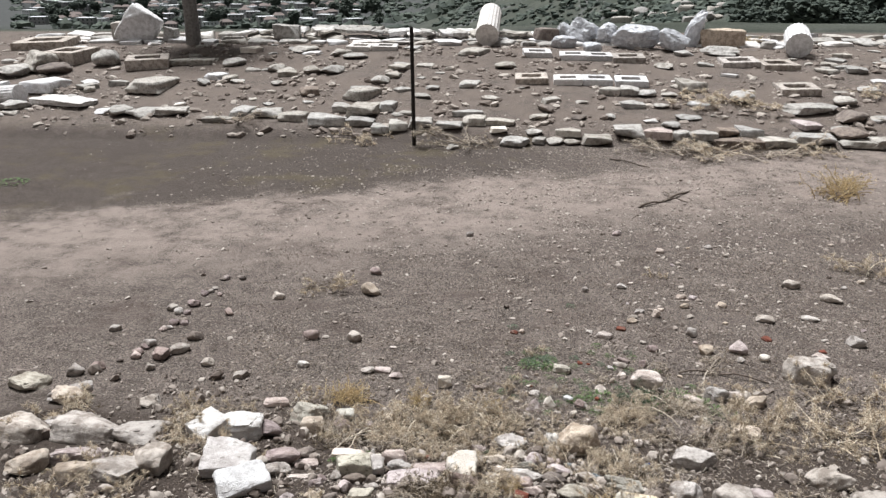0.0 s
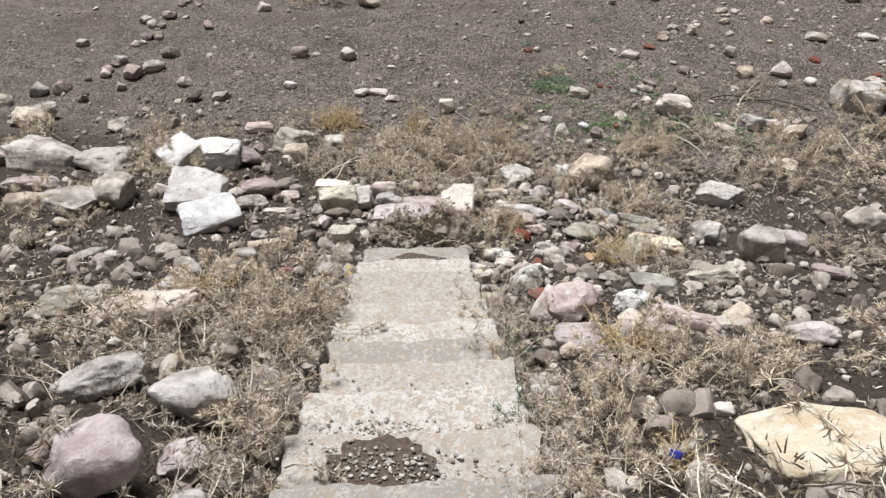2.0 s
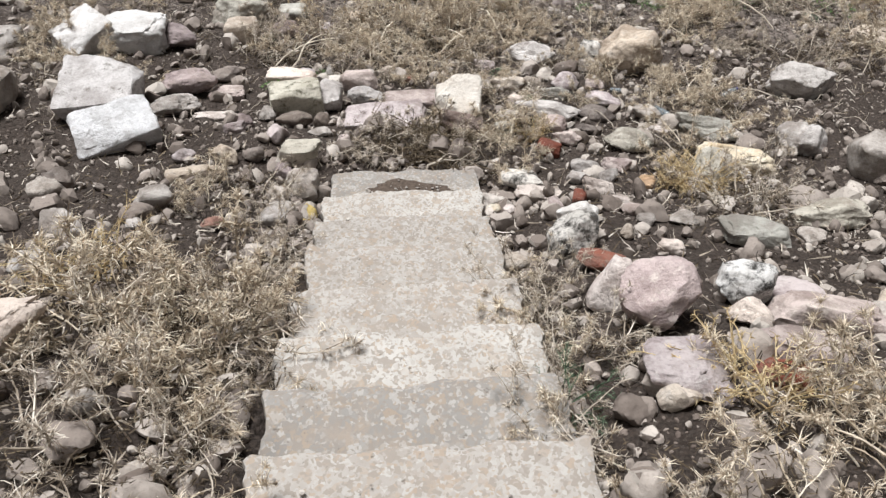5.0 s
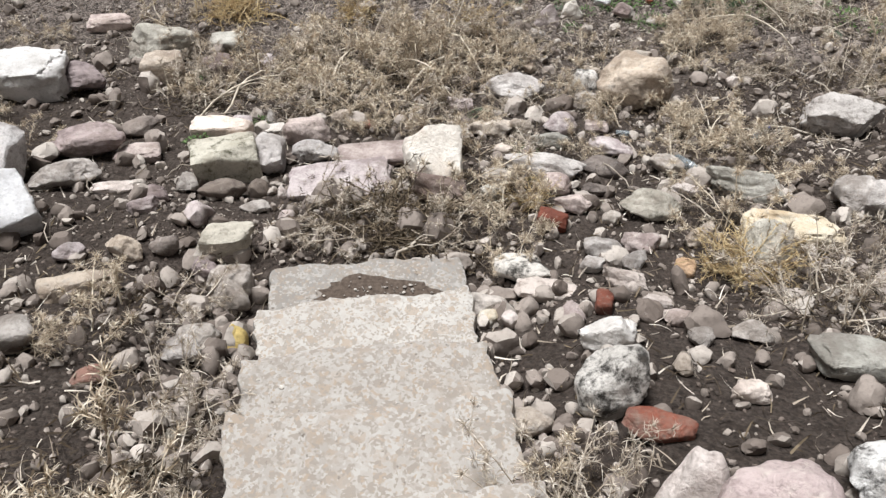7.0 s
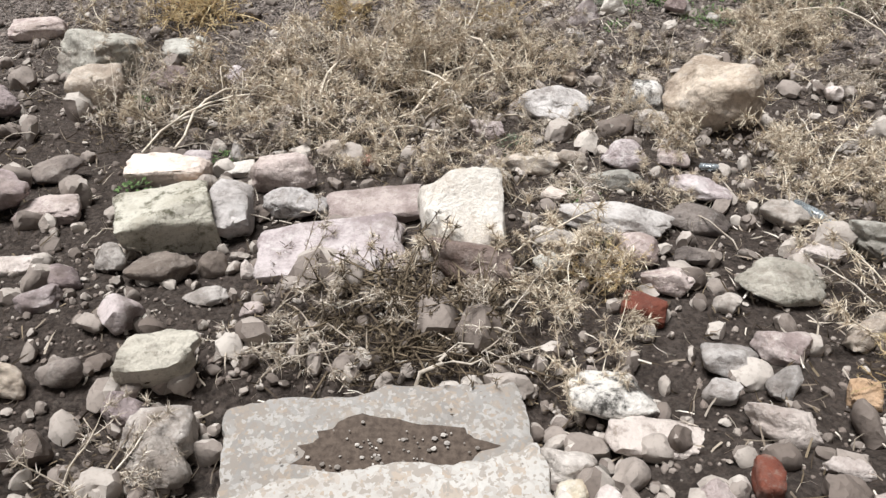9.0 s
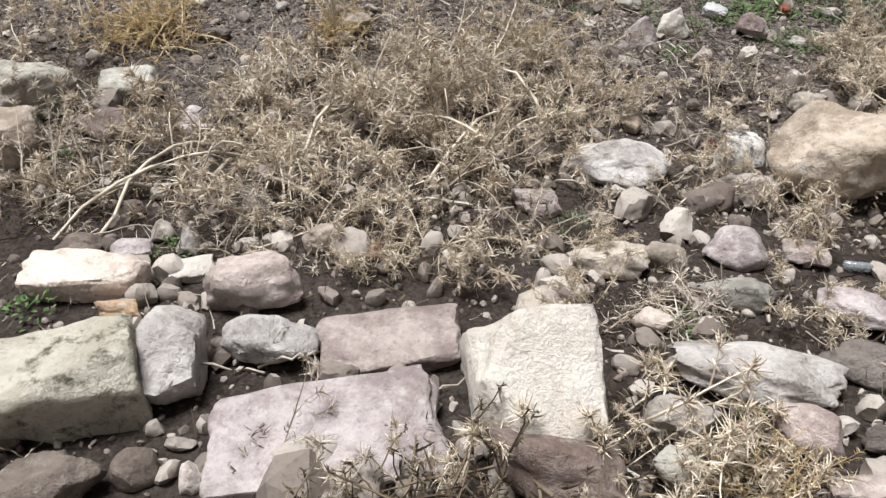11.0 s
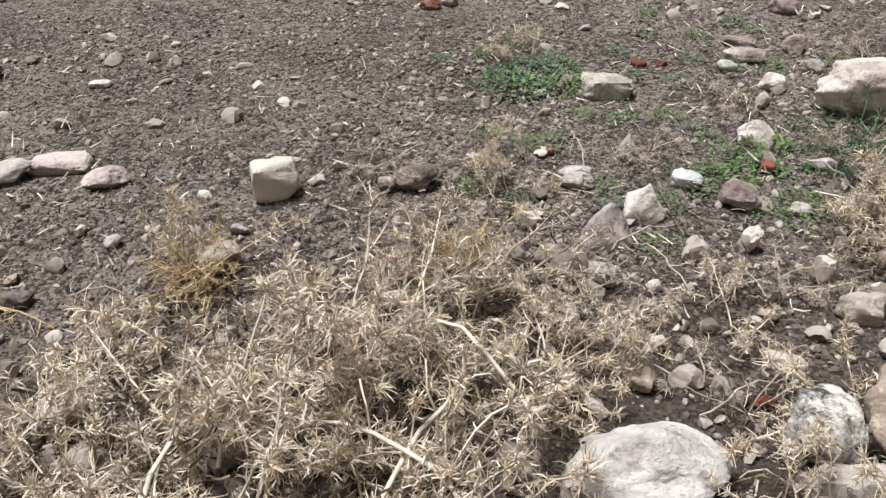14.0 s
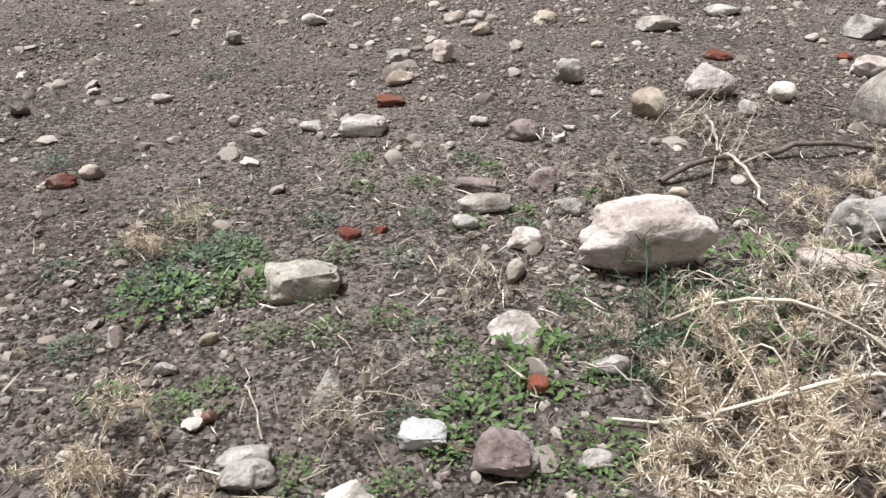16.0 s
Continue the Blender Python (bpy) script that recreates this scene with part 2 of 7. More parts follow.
SOIL = soil_material("soil")
STEP = step_material("conglomerate", (0.395, 0.370, 0.344), (0.325, 0.298, 0.272), (0.97, 0.965, 0.96))
STEP_GREY = step_material("grey_conglomerate", (0.325, 0.308, 0.290), (0.255, 0.236, 0.218), (0.86, 0.86, 0.86))
STEP_PALE = step_material("pale_conglomerate", (0.465, 0.440, 0.412), (0.385, 0.356, 0.328), (1.06, 1.065, 1.065))
GREY = rock_material("grey_stone", (0.53, 0.50, 0.475), (0.26, 0.235, 0.215))
TAN = rock_material("tan_stone", (0.58, 0.51, 0.435), (0.32, 0.265, 0.215), (0.46, 0.43, 0.395), 0.3)
PINK = rock_material("pink_andesite", (0.56, 0.495, 0.485), (0.31, 0.255, 0.25), (0.60, 0.555, 0.53), 0.35)
PURPLE = rock_material("purple_andesite", (0.38, 0.315, 0.308), (0.18, 0.142, 0.14), (0.42, 0.375, 0.355), 0.2)
DARK = rock_material("dark_stone", (0.26, 0.222, 0.196), (0.12, 0.10, 0.09), (0.36, 0.33, 0.30), 0.25)
MOSSY = rock_material("lichened_stone", (0.50, 0.485, 0.435), (0.29, 0.275, 0.24), (0.13, 0.125, 0.10), 0.24)
POCKED = rock_material("pocked_stone", (0.60, 0.58, 0.505), (0.44, 0.415, 0.345), (0.11, 0.105, 0.07), 0.52, soiled=0.2, vary=0.03)
LICHEN = rock_material("black_and_white_lichened_stone", (0.70, 0.69, 0.67), (0.50, 0.49, 0.47), (0.045, 0.043, 0.04), 0.70, grain=1.1, soiled=0.25)
MARBLE = rock_material("weathered_marble", (0.73, 0.73, 0.735), (0.55, 0.547, 0.545), (0.36, 0.35, 0.335), 0.15, 0.7, soiled=0.3)
WEATHERED = rock_material("brown_grey_stone", (0.47, 0.46, 0.44), (0.25, 0.242, 0.225), (0.30, 0.285, 0.25), 0.3, soiled=0.35)
WHITE = rock_material("white_limestone", (0.72, 0.70, 0.665), (0.62, 0.585, 0.54), (0.50, 0.44, 0.38), 0.22, vary=0.04, soiled=0.18)
YELLOW = rock_material("yellow_stone", (0.66, 0.61, 0.50), (0.55, 0.45, 0.32), (0.68, 0.65, 0.60), 0.45, vary=0.05, soiled=0.15)
PALE = rock_material("pale_stone", (0.70, 0.63, 0.585), (0.46, 0.395, 0.36), (0.30, 0.245, 0.21), 0.25, soiled=0.4)
ORANGE = rock_material("orange_stone", (0.56, 0.40, 0.27), (0.40, 0.27, 0.17), (0.56, 0.50, 0.43), 0.3, soiled=0.3)
LICHENPALE = rock_material("pale_lichened_stone", (0.62, 0.60, 0.59), (0.42, 0.395, 0.385), (0.20, 0.185, 0.165), 0.35, soiled=0.3)
PURPLEPINK = rock_material("pale_purple_andesite", (0.52, 0.445, 0.455), (0.33, 0.27, 0.275), (0.60, 0.56, 0.54), 0.4, soiled=0.3)
DULLRED = rock_material("reddish_brown_stone", (0.31, 0.245, 0.215), (0.18, 0.128, 0.108), (0.36, 0.31, 0.275), 0.35)
BRICKDULL = rock_material("dull_red_terracotta", (0.26, 0.15, 0.12), (0.17, 0.10, 0.085), (0.30, 0.25, 0.22), 0.4)
OCHRE = rock_material("ochre_stone", (0.56, 0.43, 0.17), (0.40, 0.28, 0.09), (0.60, 0.50, 0.28), 0.3, soiled=0.2)
BRICK = rock_material("red_terracotta", (0.235, 0.075, 0.048), (0.15, 0.05, 0.035), (0.26, 0.20, 0.165), 0.3)
PEBBLE = island_material("pebbles", (0.115, 0.092, 0.078), (0.25, 0.212, 0.186), (0.47, 0.42, 0.375))
PEBBLE_EARTH = island_material("earthy_pebbles", (0.105, 0.081, 0.069), (0.205, 0.166, 0.143), (0.43, 0.38, 0.335))
PEBBLE_BIG = island_material("rubble_stones", (0.14, 0.112, 0.096), (0.29, 0.247, 0.218), (0.50, 0.45, 0.405))
GRIT = island_material("pale_grit", (0.15, 0.128, 0.11), (0.31, 0.28, 0.255), (0.56, 0.52, 0.475))
CRUMB = island_material("crumbs", (0.075, 0.055, 0.045), (0.16, 0.125, 0.10), (0.36, 0.32, 0.285))
STRAW = island_material("dry_thistle", (0.29, 0.225, 0.165), (0.64, 0.54, 0.415), (0.91, 0.83, 0.70), 0.7, 0.18)
STRAW_GREY = island_material("grey_dry_thistle", (0.22, 0.175, 0.135), (0.52, 0.445, 0.36), (0.86, 0.79, 0.70), 0.7, 0.18)
STRAW_GOLD = island_material("golden_dry_thistle", (0.40, 0.295, 0.165), (0.63, 0.49, 0.285), (0.82, 0.70, 0.46), 0.7, 0.3)
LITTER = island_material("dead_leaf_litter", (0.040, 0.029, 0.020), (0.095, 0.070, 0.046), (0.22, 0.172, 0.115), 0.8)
LEAF = island_material("green_weed", (0.05, 0.085, 0.028), (0.095, 0.16, 0.055), (0.19, 0.28, 0.11), 0.6, 0.25)
LEAF_BLUE = island_material("grey_green_weed", (0.035, 0.065, 0.038), (0.085, 0.135, 0.08), (0.19, 0.25, 0.165), 0.6, 0.2)
TWIG = plain_material("dry_wood", (0.30, 0.255, 0.205), (0.55, 0.49, 0.42), 30.0, 0.85)
TWIG_PALE = plain_material("pale_dry_stem", (0.50, 0.43, 0.345), (0.72, 0.645, 0.54), 30.0, 0.8)
TWIG_DARK = plain_material("old_brown_wood", (0.075, 0.057, 0.046), (0.19, 0.155, 0.13), 30.0, 0.85)
IRON = plain_material("dark_iron", (0.018, 0.016, 0.016), (0.04, 0.034, 0.03), 12.0, 0.55, 0.4)


# ---- mesh helpers ----
def ground_z(x, y):
    """Height of the ground before its roughness: stair slope, rubble foot, court, terrace, valley, far hill."""
    x, y = np.asarray(x, float), np.asarray(y, float)
    z = np.interp(y, GY, GZ)
    left = np.clip((-x - 0.8) / 2.0, 0, 1) * np.exp(-((y - 7.2) / 1.3) ** 2) * 0.10
    off = np.abs(x - 0.126 * (5.53 - y) + 0.125)
    dip = 0.13 * np.clip((0.85 - off) / 0.35, 0, 1) * np.clip((5.75 - y) / 0.4, 0, 1) * np.clip((y + 3.0) / 0.6, 0, 1)
    z = z + left - dip
    # valley: falls to the town at one side, while the other side rises as a hill
    u = np.clip((y - 42.0) / 160.0, 0, 1)
    hill = np.clip((x + 0.10 * y + 8.0) / (0.30 * y + 30.0), 0, 1)
    return z - 34.0 * u * u * (3 - 2 * u) * (1 - 0.35 * hill) + hill * np.clip(y - 130, 0, 900) * 0.17


GY = [-60, -24, 5.4, 5.9, 6.5, 7.0, 7.5, 8.0, 8.5, 9.5, 11.0, 13.0, 16.0, 25.3, 26.2, 30.0, 34.0, 38.0, 42.5, 5000]
GZ = [17.4, 17.05, 0.88, 0.72, 0.50, 0.31, 0.17, 0.06, -0.01, -0.07, -0.14, -0.30, -0.42, -0.42, -0.12, 0.42, 0.92, 1.30, 1.55, 1.55]


def np_mesh(name, verts, tris, material, smooth=False):
    me = bpy.data.meshes.new(name)
    verts, tris = np.ascontiguousarray(verts, np.float32), np.ascontiguousarray(tris, np.int32)
    me.vertices.add(len(verts))
    me.vertices.foreach_set("co", verts.ravel())
    k = tris.shape[1]
    me.loops.add(tris.size)
    me.loops.foreach_set("vertex_index", tris.ravel())
    me.polygons.add(len(tris))
    me.polygons.foreach_set("loop_start", np.arange(len(tris), dtype=np.int32) * k)
    me.polygons.foreach_set("use_smooth", np.full(len(tris), smooth))
    me.update(calc_edges=True)
    me.validate()
    me.materials.append(material)
    return me


def part(name, mesh, parent, label=""):
    ob = new(name, mesh)
    ob.parent = parent
    return tagged(ob, label)


def rough_noise(p, scale, octaves=4):
    return np.array([noise.fractal(Vector(q) * scale, 0.9, 2.0, octaves) for q in p])


def ico(level):
    bm = bmesh.new()
    bmesh.ops.create_icosphere(bm, subdivisions=level, radius=1.0)
    v = np.array([p.co[:] for p in bm.verts])
    f = np.array([[q.index for q in p.verts] for p in bm.faces])
    bm.free()
    return v, f


ICO = {k: ico(k) for k in (1, 2, 3, 4, 5)}
ICO[0] = (np.array([[1, 0, 0], [-1, 0, 0], [0, 1, 0], [0, -1, 0], [0, 0, 1], [0, 0, -1]], float),
          np.array([[0, 2, 4], [2, 1, 4], [1, 3, 4], [3, 0, 4], [2, 0, 5], [1, 2, 5], [3, 1, 5], [0, 3, 5]]))


def rock_shape(seed, level, blocky=0.0, lump=0.07):
    """A weathered stone: a rounded body cut by a few worn planes, with hollows and a fine skin. Unit half size."""
    rng = np.random.default_rng(seed)
    d, f = ICO[level]
    power = rng.uniform(2.8, 4.6) + 2.0 * blocky
    turn = np.array(Euler(rng.uniform(-0.5, 0.5, 3) * (1 - 0.6 * blocky)).to_matrix())
    q = np.abs(d @ turn) + 1e-6
    body = 1.0 / np.sum(q ** power, axis=1) ** (1 / power)
    n = rng.normal(size=(12, 3))
    n /= np.linalg.norm(n, axis=1)[:, None]
    off = rng.uniform(0.66, 1.08, 12) + 0.10 * blocky
    c = np.column_stack([1.0 / body, np.maximum(d @ n.T, 1e-4) / off])
    k = 34.0
    v = d / (np.sum(c ** k, axis=1) ** (1 / k))[:, None]
    if lump > 0:
        j = np.array([seed * 3.7, seed * 1.3, 0.0])
        w = rough_noise(v + j, 1.3) * lump
        if level > 2:
            hollow = np.minimum(rough_noise(v + j + 9, 2.6, 3), 0.12)
            w = w + hollow * lump * 0.7 + rough_noise(v + j + 5, 5.0, 3) * lump * 0.16
        v = v + d * w[:, None]
    lo, hi = v.min(axis=0), v.max(axis=0)
    return (v - (lo + hi) / 2) / ((hi - lo) / 2), f


def box_grid(cuts):
    bm = bmesh.new()
    bmesh.ops.create_cube(bm, size=2.0)
    bmesh.ops.subdivide_edges(bm, edges=bm.edges[:], cuts=cuts, use_grid_fill=True)
    v = np.array([p.co[:] for p in bm.verts])
    f = np.array([[q.index for q in p.verts] for p in bm.faces])
    bm.free()
    return v, f


GRIDS = {3: box_grid(5), 4: box_grid(9), 5: box_grid(15)}


def block_shape(seed, level, crooked, chip):
    """A roughly squared stone: corners out of true, arrises worn round and broken off."""
    rng = np.random.default_rng(seed + 500)
    v, f = GRIDS[max(3, level)]
    corner = rng.normal(scale=crooked, size=(2, 2, 2, 3))
    t = (v + 1) / 2
    shift = np.zeros_like(v)
    for i in (0, 1):
        for j in (0, 1):
            for k in (0, 1):
                w = np.abs(t[:, 0] - 1 + i) * np.abs(t[:, 1] - 1 + j) * np.abs(t[:, 2] - 1 + k)
                shift += w[:, None] * corner[i, j, k]
    # arrises drawn in towards a rounded body
    power = 9.0 - 20.0 * chip if chip > 0.05 else 22.0
    soft = v / (np.sum(np.abs(v) ** power, axis=1) ** (1 / power))[:, None]
    p = soft + shift
    # two corners broken away
    for _ in range(2):
        n = rng.choice([-1.0, 1.0], 3) * rng.uniform(0.5, 1.0, 3)
        n /= np.linalg.norm(n)
        over = np.maximum(p @ n - rng.uniform(0.95, 1.2), 0.0)
        p = p - over[:, None] * n * 0.9
    j = np.array([seed * 2.7, seed * 5.1, 0.0])
    at_edge = np.sort(np.abs(v), axis=1)[:, 1] ** 4
    worn = at_edge * chip * 1.4 * np.clip(rough_noise(v + j, 2.2, 4), -0.2, 1)
    p = p * (1 - worn[:, None]) + v * (rough_noise(v + j + 4, 1.2, 3) * 0.075 + rough_noise(v + j, 4.5, 3) * 0.016)[:, None]
    lo, hi = p.min(axis=0), p.max(axis=0)
    return (p - (lo + hi) / 2) / ((hi - lo) / 2), f


def wedge_shape(seed, level):
    """A stone that narrows to a blunt tip."""
    v, f = rock_shape(seed, level, 0.3, 0.10)
    narrow = 1.0 - 0.36 * (v[:, 2] + 1)
    p = np.column_stack([v[:, 0] * narrow, v[:, 1] * narrow + 0.15 * v[:, 2], v[:, 2]])
    lo, hi = p.min(axis=0), p.max(axis=0)
    return (p - (lo + hi) / 2) / ((hi - lo) / 2), f


ROCKS, SHAPES = {}, {}


def rock_mesh(kind, seed, material, level=3):
    key = (kind, seed, material.name, level)
    if key not in ROCKS:
        if key[:2] + key[3:] not in SHAPES:
            SHAPES[key[:2] + key[3:]] = wedge_shape(seed, level) if kind == "wedge" else rock_shape(seed, level, 0.0, 0.12) if kind == "rock" else block_shape(seed, level, *((0.11, 0.10) if kind == "block" else (0.05, 0.03) if kind == "flat" else (0.10, 0.035) if kind == "hewn" else (0.17, 0.20)))
        v, f = SHAPES[key[:2] + key[3:]]
        ROCKS[key] = np_mesh("stone", v, f, material, True)
        ROCKS[key].set_sharp_from_angle(angle=radians(42))
    return ROCKS[key]


def stone(x, y, w, d, h, material, kind="rock", turn=0.0, tip=0.0, lean=0.0, up=0.0, seed=1, label="", name="stone", category="stone", level=4, group="", sunk=0.16):
    """One stone of full size w x d x h that sits in the ground at x, y."""
    if y > 24 and (kind != "rock" or seed % 3 == 0):
        kind = "hewn"
    if 24 < y < 60 and h < 0.7:
        h *= 0.72
    if y > 24 and material in (GREY, MOSSY):
        material = WEATHERED
    ob = new(name, rock_mesh(kind, seed, material, level))
    z = float(ground_z(x, y)) + (bump_at(x, y) if y < 25 else 0.0) + h * (0.5 - sunk) + up
    ob.matrix_world = pose(x, y, z, tip, lean, turn) @ Matrix.Diagonal((w / 2, d / 2, h / 2, 1))
    return tagged(ob, label, category, group)


def bump_at(x, y):
    """The roughness of the near ground."""
    amp = 0.035 if y < 8.3 else 0.02
    return amp * noise.fractal(Vector((x * 1.1, y * 1.1, 0.0)), 0.8, 2.0, 5)


def far_bump(x, y):
    """The folds of the valley and the hill."""
    return min(1, (y - 50) / 60) * 5.0 * noise.fractal(Vector((x * 0.012, y * 0.012, 3.0)), 0.8, 2.0, 5)


# ---- ground: one sheet to the horizon ----
def graded(*spans):
    out = []
    for a, b, n in spans:
        out.append(np.linspace(a, b, n, endpoint=False))
    return np.concatenate(out)


gx = graded((-1600, -300, 14), (-300, -60, 24), (-60, -16, 44), (-16, -5, 55), (-5, 6, 200), (6, 18, 60), (18, 70, 52), (70, 320, 26), (320, 1600, 14))
gy = graded((-60, -3, 30), (-3, 1, 40), (1, 12, 220), (12, 24, 110), (24, 50, 100), (50, 90, 24), (90, 400, 30), (400, 2600, 22))
XX, YY = np.meshgrid(gx, gy)
flat = np.stack([XX.ravel(), YY.ravel()], 1)
zz = ground_z(flat[:, 0], flat[:, 1])
near = (flat[:, 0] > -16) & (flat[:, 0] < 18) & (flat[:, 1] > -3) & (flat[:, 1] < 50)
bumps = np.zeros(len(flat))
for i in np.nonzero(near)[0]:
    px, py = flat[i]
    bumps[i] = bump_at(px, py)
farther = flat[:, 1] > 50
for i in np.nonzero(farther)[0]:
    px, py = flat[i]
    bumps[i] = far_bump(px, py)
# the stairs' bed
on_stair = (np.abs(flat[:, 0] - 0.125 * (5.5 - flat[:, 1]) + 0.12) < 0.34) & (flat[:, 1] < 5.5) & (flat[:, 1] > -10)
zz = zz + bumps - np.where(on_stair, 0.24, 0.0)
nx, ny = len(gx), len(gy)
q = (np.arange(ny - 1)[:, None] * nx + np.arange(nx - 1)[None, :]).ravel()
ground = new("ground", np_mesh("ground", np.column_stack([flat, zz]), np.column_stack([q, q + 1, q + nx + 1, q + nx]), SOIL, True))
tagged(ground, "brown stony earth with rubble slope, trodden court and valley", "ground", kind="structure")

# ---- stairs ----
stairs = new("stairs")
stairs.matrix_world = pose(-0.125, 5.53, 0, 0, 0, 7.2)
tagged(stairs, "narrow flight of worn pale conglomerate stone steps", "stairs", kind="structure")
STEP_COUNT = 24
# the front edge of each tread along the flight, from the lowest up; the tops follow the slope
NOSES = [0.0, 0.27, 0.62, 0.91, 1.28, 1.60, 1.88, 2.14, 2.42, 2.77]
NOSES += [2.77 + 0.31 * (k + 1) for k in range(STEP_COUNT - 10)]
TOPS = [0.862] + [0.98 + (a - 0.27) * 0.553 for a in NOSES[1:]]
for k in range(STEP_COUNT):
    rng = np.random.default_rng(400 + k)
    wide = 0.785 + 0.0115 * min(k, 9) + rng.uniform(-0.012, 0.012)
    deep = 0.44
    cut = (46, 26, 7)
    V, F = [], []
    # a closed box of small quads, its top and front worn
    for axis in range(3):
        for end in (-1, 1):
            a, b = [i for i in range(3) if i != axis]
            na, nb = cut[a], cut[b]
            base = len(V)
            for i in range(na + 1):
                for j in range(nb + 1):
                    p = [0.0, 0.0, 0.0]
                    p[axis], p[a], p[b] = float(end), 2 * i / na - 1, 2 * j / nb - 1
                    V.append(p)
            flip = (end > 0) != (axis == 1)
            for i in range(na):
                for j in range(nb):
                    q0 = base + i * (nb + 1) + j
                    quad = (q0, q0 + nb + 1, q0 + nb + 2, q0 + 1)
                    F.append(quad if flip else quad[::-1])
    V = np.array(V)
    half = np.array([wide / 2, deep / 2, 0.11])
    P = V * half
    # arrises rounded over about two centimetres
    inner = np.clip(P, -half + 0.020, half - 0.020)
    out = P - inner
    far_out = np.maximum(np.linalg.norm(out, axis=1), 1e-9)
    P = inner + out * (np.minimum(far_out, 0.020) / far_out)[:, None]
    front = np.clip((P[:, 1] - deep / 2 + 0.08) / 0.08, 0, 1)
    ends = np.clip((np.abs(P[:, 0]) - wide / 2 + 0.07) / 0.07, 0, 1)
    along = np.array([noise.fractal(Vector((x * 5.0 + k * 3.1, 0.3, 0.0)), 0.75, 2.0, 5) for x in P[:, 0]])
    across = np.array([noise.fractal(Vector((y * 8.0 + k * 2.1, math.copysign(3.0, x), 0.0)), 0.75, 2.0, 4) for x, y in P[:, :2]])
    skin = np.array([noise.fractal(Vector((x * 11 + k, y * 11, z * 11)), 0.8, 2.0, 5) for x, y, z in P])
    P[:, 1] += front * along * (0.040 if k == 1 else 0.026)
    P[:, 0] += ends * np.sign(P[:, 0]) * across * 0.028
    P[:, 2] += np.where(P[:, 2] > 0, skin * 0.006 - 0.010 * front * (1 - np.abs(V[:, 0]) ** 2) * rng.uniform(0.3, 1.0), 0.0)
    st = part("step", np_mesh("step", P, F, (STEP_GREY, STEP_PALE, STEP, STEP, STEP, STEP_PALE, STEP_GREY, STEP, STEP_PALE, STEP)[k % 10], True), stairs)
    st.matrix_local = pose(0.008 * min(k, 9) + rng.uniform(-0.012, 0.012), -NOSES[k] - deep / 2, TOPS[k] - 0.11, rng.uniform(-3.4, -1.6), rng.uniform(-0.6, 0.6), rng.uniform(0.2, 2.4))

# ---- iron post ----
post = new("iron_post")
bm = bmesh.new()
bmesh.ops.create_cone(bm, cap_ends=True, segments=10, radius1=0.065, radius2=0.06, depth=3.75)
bmesh.ops.translate(bm, vec=(0, 0, 1.875), verts=bm.verts)
me = bpy.data.meshes.new("shaft")
bm.to_mesh(me)
bm.free()
me.materials.append(IRON)
part("shaft", me, post)
post.matrix_world = pose(-2.5, 25.0, float(ground_z(-2.5, 25.0)) - 0.03, 0, -0.4, 0)
tagged(post, "thin dark iron post standing in the earth", "post")

# ---- soil and gravel lying on the treads ----
def axis_x(s):
    """The stairs' middle at the distance s along them."""
    return -0.12 + (5.47 - s) * 0.119


def heap(name, cx, cy, z, rx, ry, seed, label):
    rng = np.random.default_rng(seed)
    v, f = [], []
    rings, seg = 7, 40
    for i in range(rings + 1):
        for j in range(seg):
            a = 2 * math.pi * j / seg
            edge = 1 + 0.34 * noise.fractal(Vector((math.cos(a) * 1.9 + seed, math.sin(a) * 1.9, 0)), 0.7, 2.0, 4)
            r = i / rings * edge
            hgt = 0.007 * (1 - (i / rings) ** 2) + 0.008 * noise.noise(Vector((r * 9 * math.cos(a), r * 9 * math.sin(a), seed))) * (1 - i / rings)
            v.append((cx + rx * r * math.cos(a), cy + ry * r * math.sin(a), z + hgt - (0.010 if i == rings else 0)))
    for i in range(rings):
        for j in range(seg):
            a, b = i * seg + j, i * seg + (j + 1) % seg
            f.append((a, b, b + seg, a + seg))
    ob = new(name, np_mesh(name, v, f, DIRT, True))
    return tagged(ob, label, "soil", kind="stuff")


DIRT = plain_material("dark_dirt", (0.062, 0.046, 0.037), (0.115, 0.088, 0.070), 60.0, 0.95, 0.0, 0.8, 0.01)
heap("soil_patch", 0.20, 2.61, TOPS[9] - 0.002, 0.22, 0.15, 3, "dark loose soil lying on a worn step")
heap("soil_patch", -0.05, 5.35, TOPS[0] - 0.001, 0.25, 0.10, 5, "dark loose soil on the lowest step")


